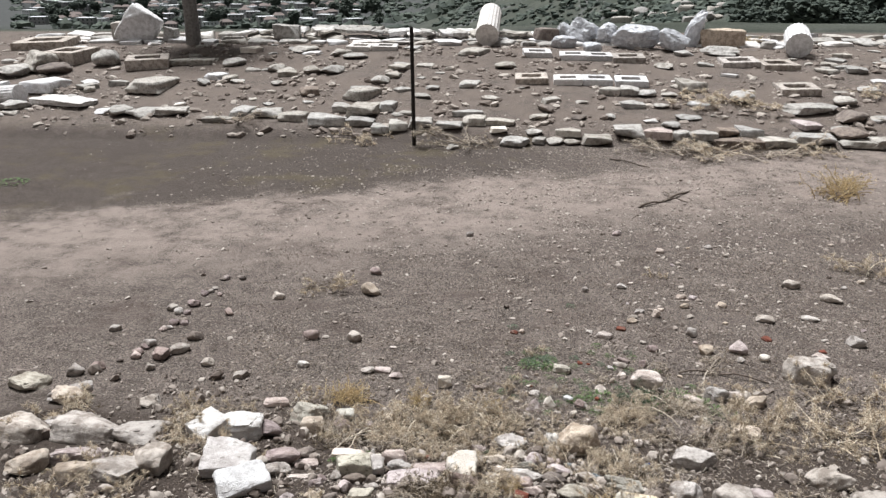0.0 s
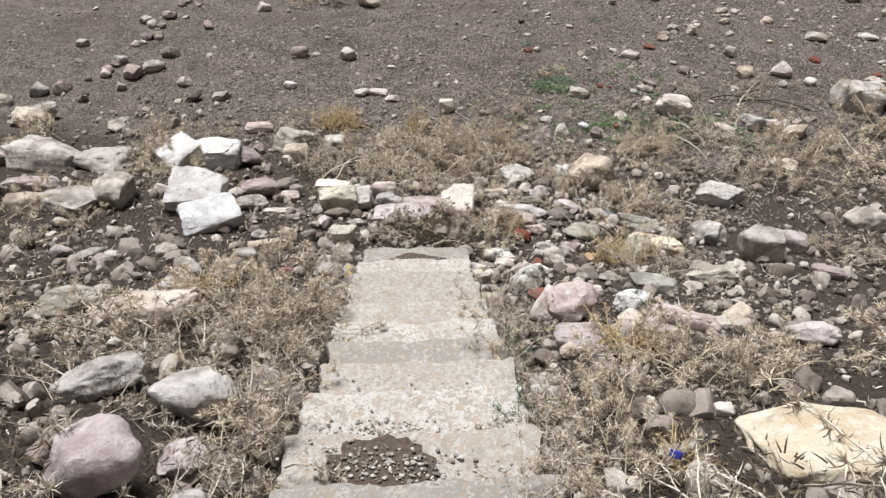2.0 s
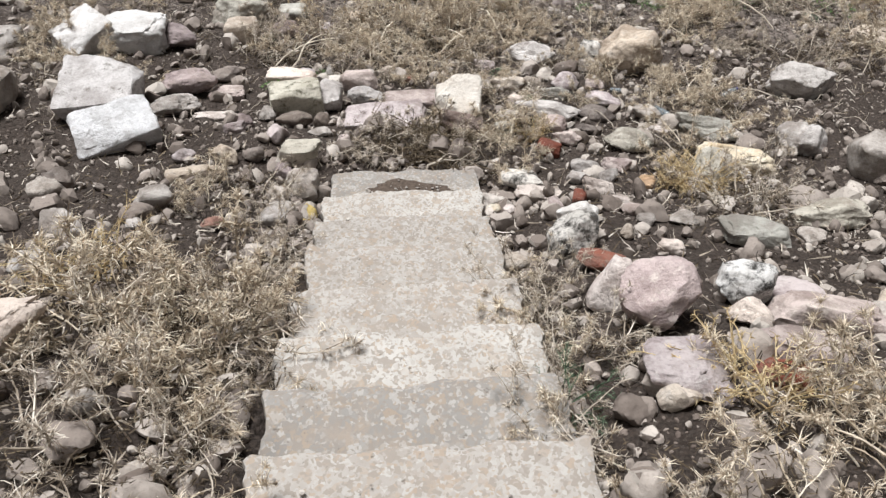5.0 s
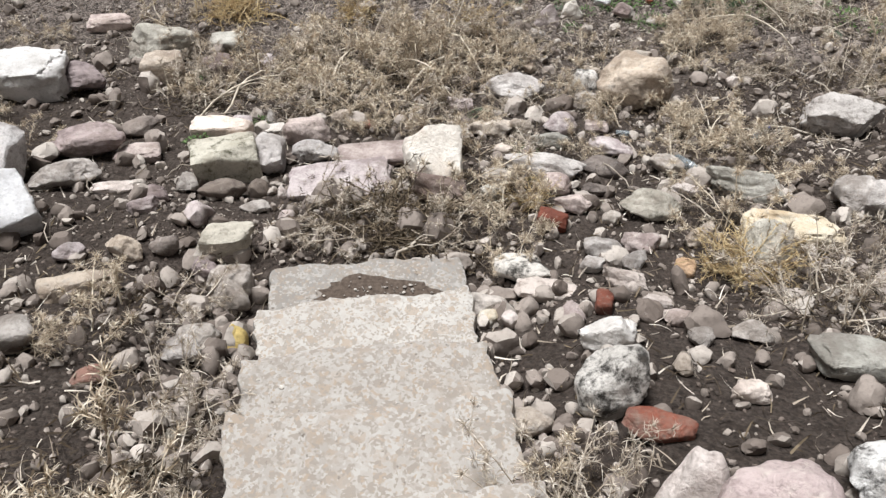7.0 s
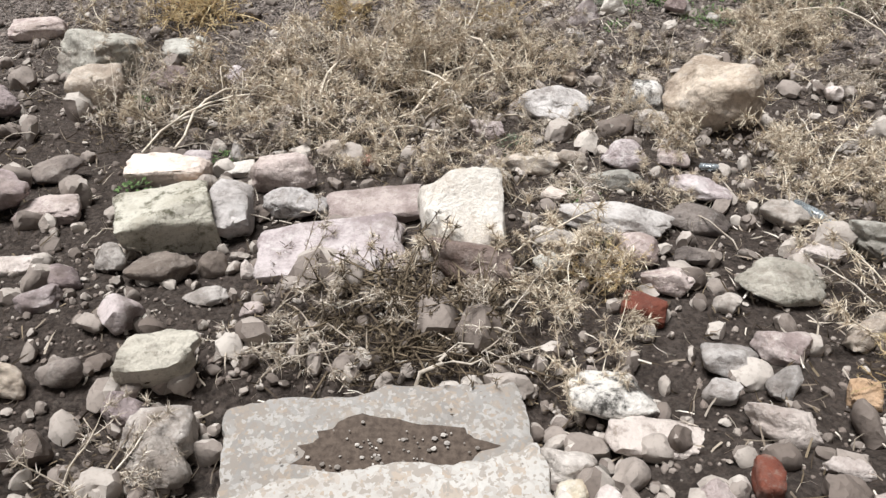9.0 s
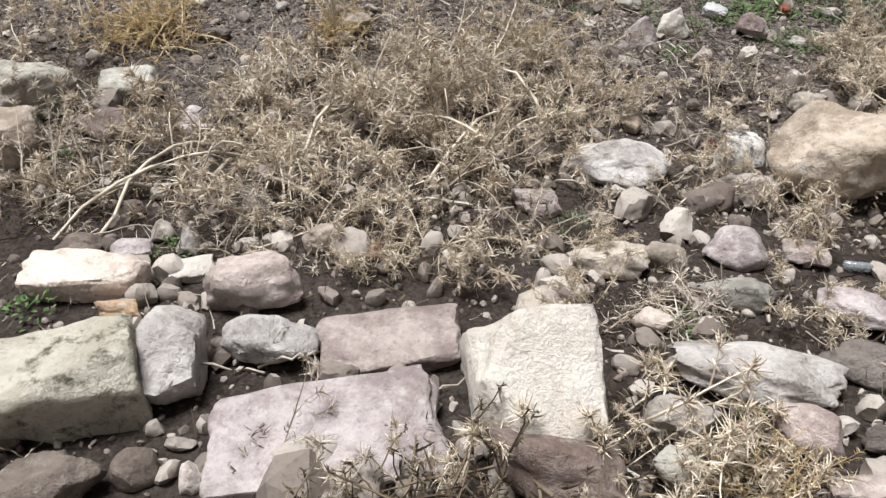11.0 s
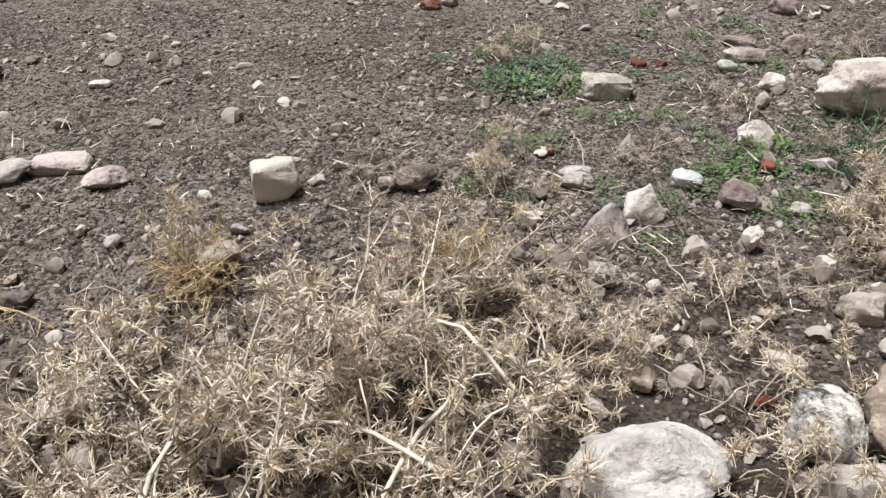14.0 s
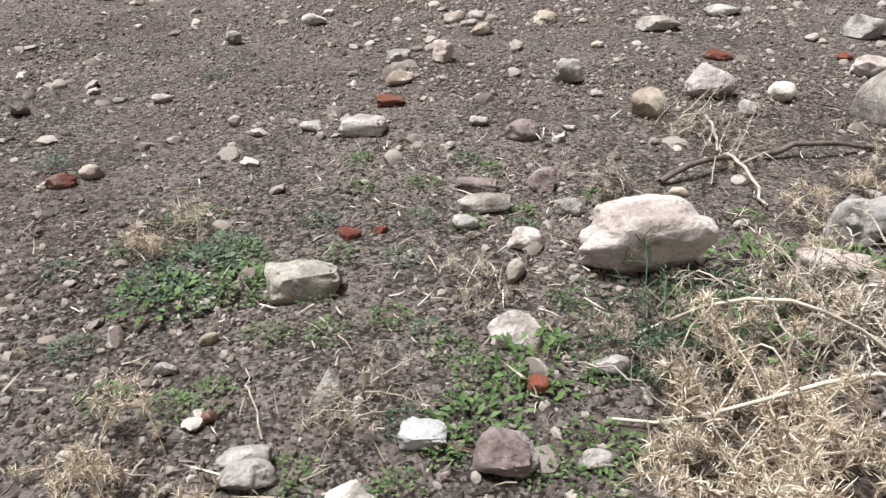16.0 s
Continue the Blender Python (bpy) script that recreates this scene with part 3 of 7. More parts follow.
# ---- pebbles, crumbs and rubble that nobody could count ----
def scatter(name, count, xr, yr, size, level, material, label, seed, keep, flat=0.65, lift=0.2):
    rng = np.random.default_rng(seed)
    base = [rock_shape(900 + seed * 20 + i, level, 0.0 if i % 2 else 0.5, 0.14 if level > 1 else 0.0)[0] for i in range(12)]
    f0 = ICO[level][1]
    V, Fs, n = [], [], 0
    while n < count:
        m = (count - n) * 3 + 50
        x, y = rng.uniform(*xr, m), rng.uniform(*yr, m)
        off = np.abs(x - (-0.12 + (5.47 - y) * 0.119))
        ok = ~((off < 0.405) & (y < 5.55))
        w = np.array([noise.fractal(Vector((a * 0.8, b * 0.8, seed)), 0.8, 2.0, 3) for a, b in zip(x, y)])
        ok &= rng.uniform(0, 1, m) < keep(x, y, w)
        for a, b in zip(x[ok], y[ok]):
            if n >= count:
                break
            s = size[0] * (size[1] / size[0]) ** (rng.uniform() ** 2.2) / 2
            R = np.array(Euler(rng.uniform(0, 6.28, 3)).to_matrix())
            p = (base[rng.integers(12)] * (s, s * rng.uniform(0.6, 1), s * rng.uniform(0.45, 0.9))) @ R.T
            z = float(ground_z(a, b)) + bump_at(a, b)
            p[:, 2] *= flat + 0.2
            V.append(p + (a, b, z + s * lift))
            Fs.append(f0 + n * len(base[0]))
            n += 1
    me = np_mesh(name, np.vstack(V), np.vstack(Fs), material, level > 1)
    if level > 1:
        me.set_sharp_from_angle(angle=radians(30))
    ob = new(name, me)
    return tagged(ob, label, "stones", kind="stuff")


fade = lambda x, y: np.clip(1.35 - np.hypot((x - 0.2) / 4.2, (y - 5.6) / 4.4), 0, 1)
slope_keep = lambda x, y, w: np.clip(0.55 + w * 1.1, 0.28, 1) * np.where(y > 8.2, 0.35, 1.0) * fade(x, y)
outer_keep = lambda x, y, w: np.clip(0.35 + w * 1.6, 0.05, 1) * (1 - 0.85 * fade(x, y))
court_keep = lambda x, y, w: np.clip(0.36 + w * 1.2 + 0.06 * x, 0.14, 1) * np.clip(1.6 - np.abs(x - 1) / 7.0, 0.1, 1)
scatter("rubble", 3600, (-14, 14), (-18, 9.2), (0.05, 0.24), 1, PEBBLE_BIG, "grey rubble strewn over the outer slope", 9, outer_keep, 0.7, 0.35)
scatter("rubble", 850, (-4.6, 5.0), (1.4, 8.6), (0.07, 0.17), 3, PEBBLE_BIG, "fist-sized grey and tan rubble on the slope", 7, slope_keep, 0.7, 0.45)
scatter("rubble", 5200, (-4.8, 5.2), (1.2, 9.0), (0.028, 0.085), 2, PEBBLE, "small grey and tan rubble strewn over the slope", 1, slope_keep, 0.7, 0.4)
scatter("gravel", 15000, (-4.6, 5.0), (1.6, 9.2), (0.010, 0.030), 1, PEBBLE_EARTH, "grey gravel between the rubble stones", 2, slope_keep)
scatter("gravel", 4300, (-9, 11.0), (8.3, 22), (0.03, 0.125), 2, PEBBLE_BIG, "loose stones strewn over the trodden earth", 8, court_keep, 0.45, 0.12)
scatter("gravel", 32000, (-4.5, 7.5), (8.2, 15.0), (0.012, 0.042), 1, PEBBLE_EARTH, "pebbles strewn over the trodden earth", 3, court_keep)
scatter("gravel", 11000, (-13, 15), (14.5, 25), (0.022, 0.085), 1, PEBBLE_BIG, "pebbles strewn over the dusty court", 4, court_keep, 0.35, 0.1)
scatter("gravel", 18000, (-2.8, 4.8), (7.0, 12.5), (0.005, 0.014), 0, CRUMB, "crumbs of earth and grit", 5, lambda x, y, w: np.clip(0.6 + w, 0.1, 1))
scatter("gravel", 5200, (-26, 24), (25.5, 42), (0.09, 0.50), 1, PEBBLE_BIG, "small stones strewn over the terrace bank", 6, lambda x, y, w: np.clip(0.25 + w * 1.9, 0.03, 1), 0.35, 0.1)
beside = lambda x, y, w: np.clip(1.2 - 4.0 * np.abs(np.abs(x - (-0.12 + (5.47 - y) * 0.119)) - 0.48), 0, 1)
scatter("rubble", 900, (-1.0, 1.4), (1.2, 5.75), (0.03, 0.12), 2, PEBBLE_BIG, "rubble lying along the edges of the stairs", 12, beside, 0.7, 0.5)
rng_g = np.random.default_rng(77)
V, Fs = [], []
for cx, s, rx, z, cnt in ((0.17, 2.90, 0.26, TOPS[8], 220), (0.20, 2.62, 0.24, TOPS[9] + 0.006, 260), (0.20, 2.66, 0.5, TOPS[9], 80), (0.14, 3.25, 0.5, TOPS[7], 30), (-0.05, 5.35, 0.22, TOPS[0] + 0.006, 60), (0.0, 4.5, 0.4, TOPS[4], 10)):
    for i in range(cnt):
        b0, f0 = rock_shape(960 + i % 6, 1, 0.0, 0.0)
        s0 = 0.0025 + 0.007 * rng_g.uniform() ** 2.2
        V.append(b0 * (s0, s0 * 0.8, s0 * 0.7) + (cx + rng_g.normal() * rx * 0.55, s + rng_g.normal() * 0.035, z + 0.004))
        Fs.append(f0 + 12 * len(Fs))
tagged(new("gravel", np_mesh("gravel", np.vstack(V), np.vstack(Fs), GRIT)), "grey grit lying on the worn steps", "gravel", kind="stuff")


# ---- plants ----
def tube(pts, r0, r1, V, F, sides=3):
    base = len(V)
    pts = [Vector(p) for p in pts]
    for i, p in enumerate(pts):
        d = (pts[min(i + 1, len(pts) - 1)] - pts[max(i - 1, 0)]).normalized()
        a = d.orthogonal().normalized()
        b = d.cross(a)
        r = r0 + (r1 - r0) * i / (len(pts) - 1)
        for j in range(sides):
            t = 2 * math.pi * j / sides
            V.append(tuple(p + (a * math.cos(t) + b * math.sin(t)) * r))
    for i in range(len(pts) - 1):
        for j in range(sides):
            k, m = base + i * sides, (j + 1) % sides
            F.append((k + j, k + m, k + sides + m))
            F.append((k + j, k + sides + m, k + sides + j))


def blade(p, d, length, width, curl, V, F, rng):
    """One narrow, curled leaf."""
    side = d.cross(Vector(rng.normal(size=3))).normalized()
    up = d.cross(side).normalized()
    k, q = len(V), Vector(p)
    for i, w in enumerate((0.5, 0.45, 0.3)):
        V.extend((tuple(q - side * width * w), tuple(q + side * width * w)))
        a = curl * (0.25 + 0.75 * i)
        q = q + (d * math.cos(a) + up * math.sin(a)) * length * 0.36
    V.append(tuple(q))
    F.extend(((k, k + 1, k + 3), (k, k + 3, k + 2), (k + 2, k + 3, k + 5), (k + 2, k + 5, k + 4), (k + 4, k + 5, k + 6)))


def thistle_meshes(seed, stems, reach, rise, tufts, blades, bl, bw, mat, litter):
    """A clump about 0.35 m in radius: stiff pale branching stems set with whorls of curved spiny leaves, dead leaves at
    its foot that also paint its shade.
    """
    rng = np.random.default_rng(seed)
    SV, SF, LV, LF, DV, DF = [], [], [], [], [], []

    def whorl(q, e, count, k=1.0):
        for b in range(count):
            w = (e * rng.uniform(0.25, 1.1) + Vector(rng.normal(size=3)) * 0.72).normalized()
            blade(q + e * rng.uniform(-0.012, 0.012), w, bl * k * rng.uniform(0.55, 1.25), bw * rng.uniform(0.7, 1.3), rng.uniform(0.3, 1.5) * rng.choice([-1, 1]), LV, LF, rng)

    for i in range(stems):
        a = rng.uniform(0, 2 * math.pi)
        root = Vector((rng.normal() * 0.11, rng.normal() * 0.11, -0.02))
        d = Vector((math.cos(a), math.sin(a), rng.uniform(0.1, 1.0) * rise)).normalized()
        ln = reach * rng.uniform(0.45, 1.1)
        p, pts = root, [root]
        for k in range(8):
            d = (d + Vector(rng.normal(size=3)) * 0.11 + Vector((0, 0, -0.030 * k / 2))).normalized()
            p = p + d * ln / 8
            if p.z < 0.015:
                p.z = 0.015 + rng.uniform(0, 0.03)
            pts.append(p)
        tube(pts, 0.0070 * rng.uniform(0.6, 1.25), 0.0024, SV, SF, 4)
        for k in range(3, 9):
            if rng.uniform() < 0.75:
                whorl(pts[k], d, max(2, blades // 4), 0.85)
        whorl(pts[-1], d, blades)
        for b in range(rng.integers(2, 3 + tufts)):
            k = rng.integers(2, 8)
            e = (Vector(rng.normal(size=3)) * 0.65 + d + Vector((0, 0, 0.35))).normalized()
            q = [pts[k]]
            for kk in range(4):
                e = (e + Vector(rng.normal(size=3)) * 0.15).normalized()
                q.append(q[-1] + e * ln * rng.uniform(0.05, 0.095))
            tube(q, 0.0034, 0.0016, SV, SF)
            whorl(q[-1], e, int(blades * 0.8))
            whorl(q[2], e, max(2, blades // 4), 0.8)
    # dead leaves at the foot; their dark colour stands in for shade beneath
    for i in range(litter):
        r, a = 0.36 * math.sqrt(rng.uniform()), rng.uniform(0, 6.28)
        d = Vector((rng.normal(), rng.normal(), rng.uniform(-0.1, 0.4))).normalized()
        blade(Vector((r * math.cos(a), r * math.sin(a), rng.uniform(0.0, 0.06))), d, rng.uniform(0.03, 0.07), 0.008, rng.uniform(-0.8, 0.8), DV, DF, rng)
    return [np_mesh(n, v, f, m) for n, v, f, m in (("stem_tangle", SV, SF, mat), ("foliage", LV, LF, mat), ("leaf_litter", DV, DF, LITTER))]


def weed_meshes(seed, leaves, spread, size, mat):
    rng = np.random.default_rng(seed)
    V, F = [], []
    for i in range(leaves):
        r, a = spread * math.sqrt(rng.uniform()), rng.uniform(0, 6.28)
        p = Vector((r * math.cos(a), r * math.sin(a), rng.uniform(0.0, 0.06) * (1 - r / spread) + 0.004))
        d = Vector((math.cos(a) + rng.normal() * 0.7, math.sin(a) + rng.normal() * 0.7, rng.uniform(0.05, 0.8))).normalized()
        s = d.cross(Vector((0, 0, 1))).normalized()
        up = s.cross(d)
        ln, w = size * rng.uniform(0.5, 1.2), size * rng.uniform(0.16, 0.3)
        k = len(V)
        V.extend(tuple(c) for c in (p, p + d * ln * 0.5 - s * w + up * w * 0.3, p + d * ln * 0.55, p + d * ln * 0.5 + s * w + up * w * 0.3, p + d * ln - up * w * 0.3))
        F.extend(((k, k + 2, k + 1), (k, k + 3, k + 2), (k + 1, k + 2, k + 4), (k + 2, k + 3, k + 4)))
    return [np_mesh("foliage", V, F, mat)]


STRAW_PLANT = [thistle_meshes(10 + i, 8, 0.56, 1.3, 2, 36, 0.080, 0.0052, STRAW, 260) for i in range(5)]
GREY_PLANT = [thistle_meshes(20 + i, 8, 0.64, 1.1, 2, 28, 0.076, 0.0050, STRAW_GREY, 280) for i in range(4)]
GOLD_PLANT = [thistle_meshes(30 + i, 30, 0.42, 1.2, 1, 7, 0.045, 0.005, STRAW_GOLD, 160) for i in range(2)]
BROWN_PLANT = [thistle_meshes(40, 26, 0.46, 0.7, 2, 9, 0.035, 0.005, LITTER, 200)]
GRASS_PLANT = [thistle_meshes(50 + i, 26, 0.44, 1.0, 1, 5, 0.10, 0.005, LEAF_BLUE if i else STRAW_GREY, 160) for i in range(2)]
WEED = [weed_meshes(60 + i, 85, 0.17, 0.046, LEAF) for i in range(3)]
BLUE_WEED = [weed_meshes(70 + i, 140, 0.17, 0.038, LEAF_BLUE) for i in range(2)]
PLANT_TEXT = {id(STRAW_PLANT): ("dry_thistle", "straw-coloured dry thistle clump with curled spiny leaves", "dry plant", "dry thistles in the rubble"),
              id(GREY_PLANT): ("dry_thistle", "greyish withered thistle with bare tangled stems", "dry plant", "dry thistles in the rubble"),
              id(GOLD_PLANT): ("dry_bush", "golden dry bush of fine twigs on stony ground", "dry plant", "golden dry bushes"),
              id(BROWN_PLANT): ("dead_bush", "dead brown bush beneath the lowest step", "dry plant", ""),
              id(GRASS_PLANT): ("grass_tuft", "half-dry grass tuft with green blades beside the stairs", "grass", "half-dry grass tufts"),
              id(WEED): ("weed", "small green leafy weed growing between stones", "weed", "green weeds"),
              id(BLUE_WEED): ("weed", "low grey-green leafy weed on bare earth", "weed", "green weeds")}
planted = 0


def plant(x, y, radius, variants, tall=1.0):
    """A clump of about this radius, rooted in the ground and leaning with the slope."""
    global planted
    planted += 1
    name, label, category, group = PLANT_TEXT[id(variants)]
    k = max(radius / (0.20 if variants in (WEED, BLUE_WEED) else 0.35), 0.40)
    k = min(k, 2.6)
    if y < 5.6 and variants not in (WEED, BLUE_WEED):
        side = x - axis_x(y)
        x = axis_x(y) + math.copysign(max(abs(side), 0.43 + 0.55 * radius), side)
    ob = new(name)
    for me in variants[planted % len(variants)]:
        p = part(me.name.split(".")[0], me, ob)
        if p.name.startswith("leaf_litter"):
            tagged(p, "dead leaf litter, darkened as shade under the clump", kind="stuff")
    e = 0.15
    tilt = math.degrees(math.atan(float(ground_z(x, y + e) - ground_z(x, y - e)) / (2 * e)))
    ob.matrix_world = pose(x, y, float(ground_z(x, y)) + bump_at(x, y) * (y < 25) + 0.01, tilt * 0.8, 0, 137.5 * planted % 360) @ Matrix.Diagonal((k, k, (min(k, 1.25) if k > 1 else k) * tall, 1))
    return tagged(ob, label, category, group)


# ---- stones, each where it lies ----
STONE_TEXT = {"grey_stone": "weathered grey", "tan_stone": "tan weathered", "pink_andesite": "pinkish andesite", "purple_andesite": "purplish andesite",
              "dark_stone": "dark brown", "lichened_stone": "lichen-covered grey", "pocked_stone": "pocked yellowish lichened", "black_and_white_lichened_stone": "black and white lichened",
              "brown_grey_stone": "weathered brownish grey", "weathered_marble": "pale weathered marble", "white_limestone": "clean white limestone", "yellow_stone": "pale yellow", "ochre_stone": "ochre yellow", "pale_stone": "pale cream-pink", "red_terracotta": "red terracotta", "dull_red_terracotta": "dull red terracotta", "orange_stone": "orange-tan", "reddish_brown_stone": "reddish brown", "pale_lichened_stone": "pale lichened grey", "pale_purple_andesite": "pale purplish andesite"}
KIND_TEXT = {"stone": "rounded stone", "boulder": "large boulder", "stone_block": "squared block", "stone_slab": "flat slab", "brick_fragment": "brick fragment"}
plain_stone = stone


def stone(x, y, w, d, h, material, kind, turn, tip, seed=1, level=4, name="stone", **more):
    size = "small" if max(w, d) < 0.13 else ""
    spot = "on the stony slope" if y < 5.6 else "in the rubble below the stairs" if y < 8.4 else "on the trodden earth" if y < 24.5 else "on the terrace bank"
    label = " ".join(f"{size} {STONE_TEXT[material.name]} {KIND_TEXT[name]} {spot}".split())
    group = "stones on the slope" if y < 5.6 else "rubble stones below the stairs" if y < 8.4 else "loose stones on the court" if y < 24.5 else "ancient stones on the terrace"
    return plain_stone(x, y, w, d, h, material, kind, turn, tip, 0.0, 0.0, seed, label, name, "brick" if name == "brick_fragment" else "stone", level, group, **more)


stone(-1.74, 5.07, 0.19, 0.18, 0.13, DARK, "rock", -30, -26, seed=7, level=4, name="stone")
stone(-1.39, 4.54, 0.21, 0.14, 0.12, GREY, "rock", -31, -26, seed=4, level=4, name="stone")
stone(-1.09, 5.53, 0.17, 0.09, 0.11, TAN, "rock", -20, -16, seed=8, level=4, name="stone")
stone(0.46, 4.62, 0.17, 0.10, 0.10, TAN, "rock", -1, -26, seed=1, level=4, name="stone")
stone(1.46, 4.35, 0.22, 0.20, 0.08, PINK, "slab", 12, -26, seed=4, level=4, name="stone_slab")
stone(1.49, 4.17, 0.11, 0.08, 0.08, TAN, "rock", -33, -26, seed=2, level=3, name="stone")
stone(0.95, 3.80, 0.27, 0.27, 0.10, PINK, "slab", 0, -26, seed=5, level=4, name="stone_slab")
stone(0.91, 3.69, 0.13, 0.09, 0.09, TAN, "rock", 29, -26, seed=6, level=3, name="stone")
stone(1.35, 3.96, 0.33, 0.15, 0.10, PINK, "slab", -7, -26, seed=6, level=4, name="stone_slab")
stone(1.24, 3.83, 0.18, 0.15, 0.06, BRICK, "slab", 4, -26, seed=1, level=4, name="stone_slab")
stone(1.07, 5.01, 0.10, 0.08, 0.07, GREY, "rock", 25, -26, seed=4, level=3, name="stone")
stone(1.02, 5.13, 0.10, 0.08, 0.07, PINK, "rock", -10, -26, seed=5, level=3, name="stone")
stone(0.97, 5.55, 0.14, 0.07, 0.08, GREY, "rock", 38, -16, seed=4, level=3, name="stone")
stone(1.75, 4.88, 0.14, 0.10, 0.08, GREY, "rock", 7, -26, seed=4, level=3, name="stone")
stone(-0.68, 3.48, 0.15, 0.07, 0.11, GREY, "rock", -8, -26, seed=7, level=3, name="stone")
stone(-1.15, 4.65, 0.07, 0.07, 0.05, GREY, "rock", -33, -26, seed=4, level=3, name="stone")
stone(-1.12, 5.99, 0.13, 0.09, 0.08, PURPLE, "rock", -23, -17, seed=1, level=3, name="stone")
stone(-0.94, 5.56, 0.12, 0.07, 0.09, DARK, "rock", 12, -16, seed=5, level=3, name="stone")
stone(1.29, 5.76, 0.17, 0.08, 0.09, TAN, "rock", 35, -16, seed=5, level=4, name="stone")
stone(0.94, 5.91, 0.09, 0.08, 0.07, GREY, "rock", 5, -17, seed=3, level=3, name="stone")
stone(-0.44, 2.54, 0.18, 0.19, 0.13, PINK, "rock", 30, -26, seed=8, level=4, name="stone")
stone(-0.81, 2.50, 0.17, 0.25, 0.12, PURPLE, "rock", -10, -26, seed=8, level=4, name="stone")
stone(2.22, 5.51, 0.10, 0.14, 0.07, GREY, "rock", -15, -17, seed=4, level=3, name="stone")
stone(1.53, 4.19, 0.42, 0.19, 0.14, PINK, "slab", -7, -26, seed=7, level=4, name="stone_slab")
stone(1.96, 4.64, 0.08, 0.12, 0.06, GREY, "rock", -38, -26, seed=8, level=3, name="stone")
stone(0.98, 2.62, 0.13, 0.06, 0.07, GREY, "rock", -31, -26, seed=4, level=3, name="stone")
stone(-2.23, 4.85, 0.21, 0.15, 0.08, GREY, "rock", 37, -26, seed=1, level=4, name="stone")
stone(-2.05, 4.69, 0.14, 0.21, 0.10, PINK, "rock", 12, -26, seed=6, level=3, name="stone")
stone(-1.75, 5.01, 0.17, 0.21, 0.11, GREY, "rock", -6, -26, seed=1, level=4, name="stone")
stone(-2.42, 4.82, 0.15, 0.19, 0.10, PINK, "rock", 29, -26, seed=6, level=3, name="stone")
stone(-2.09, 4.87, 0.11, 0.12, 0.07, GREY, "rock", -13, -26, seed=1, level=3, name="stone")
stone(-1.18, 4.72, 0.15, 0.17, 0.10, DARK, "rock", 7, -26, seed=3, level=3, name="stone")
stone(-4.42, 7.21, 0.27, 0.40, 0.10, GREY, "slab", 9, -14, seed=7, level=4, name="stone_slab")
stone(-3.85, 6.91, 0.74, 0.45, 0.27, GREY, "block", -8, -17, seed=8, level=5, name="stone_block")
stone(-3.32, 6.92, 0.51, 0.47, 0.18, GREY, "slab", 0, -16, seed=5, level=5, name="stone_slab")
stone(-3.50, 6.08, 0.54, 0.24, 0.17, PINK, "slab", 13, -15, seed=7, level=5, name="stone_slab")
stone(-3.26, 5.77, 0.42, 0.19, 0.14, TAN, "block", 20, -14, seed=8, level=4, name="stone_block")
stone(-2.97, 5.87, 0.44, 0.43, 0.16, GREY, "slab", -18, -14, seed=4, level=4, name="stone_slab")
stone(-2.71, 6.05, 0.38, 0.52, 0.28, GREY, "rock", 34, -15, seed=3, level=4, name="stone")
stone(1.74, 2.93, 0.56, 0.46, 0.12, YELLOW, "flat", 10, -20, seed=1, level=5, name="stone_slab")
stone(4.55, 9.67, 0.67, 0.33, 0.34, GREY, "block", 12, -2, seed=7, level=4, name="stone_block")
stone(3.18, 9.02, 0.26, 0.14, 0.16, GREY, "rock", 27, -3, seed=4, level=4, name="stone")
stone(3.61, 8.83, 0.36, 0.16, 0.18, TAN, "rock", 27, -3, seed=7, level=4, name="stone")
stone(3.26, 7.97, 0.25, 0.34, 0.18, TAN, "rock", 37, -10, seed=1, level=4, name="stone")
stone(3.59, 6.59, 0.35, 0.42, 0.25, GREY, "rock", 29, -19, seed=6, level=4, name="stone")
stone(-4.81, 8.20, 0.54, 0.28, 0.21, GREY, "rock", 36, -10, seed=5, level=5, name="boulder")
stone(-3.74, 8.16, 0.18, 0.24, 0.13, GREY, "rock", -34, -10, seed=6, level=4, name="stone")
stone(2.87, 5.50, 0.31, 0.14, 0.07, PURPLE, "slab", -16, -17, seed=2, level=4, name="stone_slab")
stone(2.45, 4.23, 0.10, 0.06, 0.04, TAN, "rock", 32, -26, seed=3, level=3, name="stone")
stone(3.60, 5.74, 0.53, 0.38, 0.30, GREY, "rock", -9, -16, seed=3, level=5, name="boulder")
stone(-4.50, 6.78, 0.50, 0.48, 0.27, GREY, "block", -10, -17, seed=8, level=5, name="stone_block")
stone(-3.82, 5.88, 0.38, 0.29, 0.22, TAN, "rock", 29, -14, seed=5, level=4, name="stone")
stone(-1.92, 3.42, 0.31, 0.25, 0.16, GREY, "rock", 38, -26, seed=3, level=4, name="stone")
stone(2.78, 4.21, 0.28, 0.32, 0.18, PINK, "rock", -29, -26, seed=3, level=4, name="stone")
stone(-0.65, 6.96, 0.08, 0.05, 0.03, GREY, "slab", 11, -17, seed=7, level=3, name="stone_slab")
stone(-0.55, 6.27, 0.05, 0.02, 0.03, BRICK, "block", 20, -18, seed=3, level=3, name="brick_fragment")
stone(-0.25, 6.91, 0.10, 0.07, 0.04, BRICK, "slab", -23, -18, seed=2, level=3, name="brick_fragment")
stone(-0.39, 8.81, 0.07, 0.03, 0.05, GREY, "rock", -6, -3, seed=6, level=3, name="stone")
stone(0.99, 7.63, 0.07, 0.03, 0.05, BRICK, "rock", -3, -11, seed=8, level=3, name="stone")
stone(2.42, 9.89, 0.14, 0.12, 0.10, PURPLE, "rock", 31, -2, seed=2, level=3, name="stone")
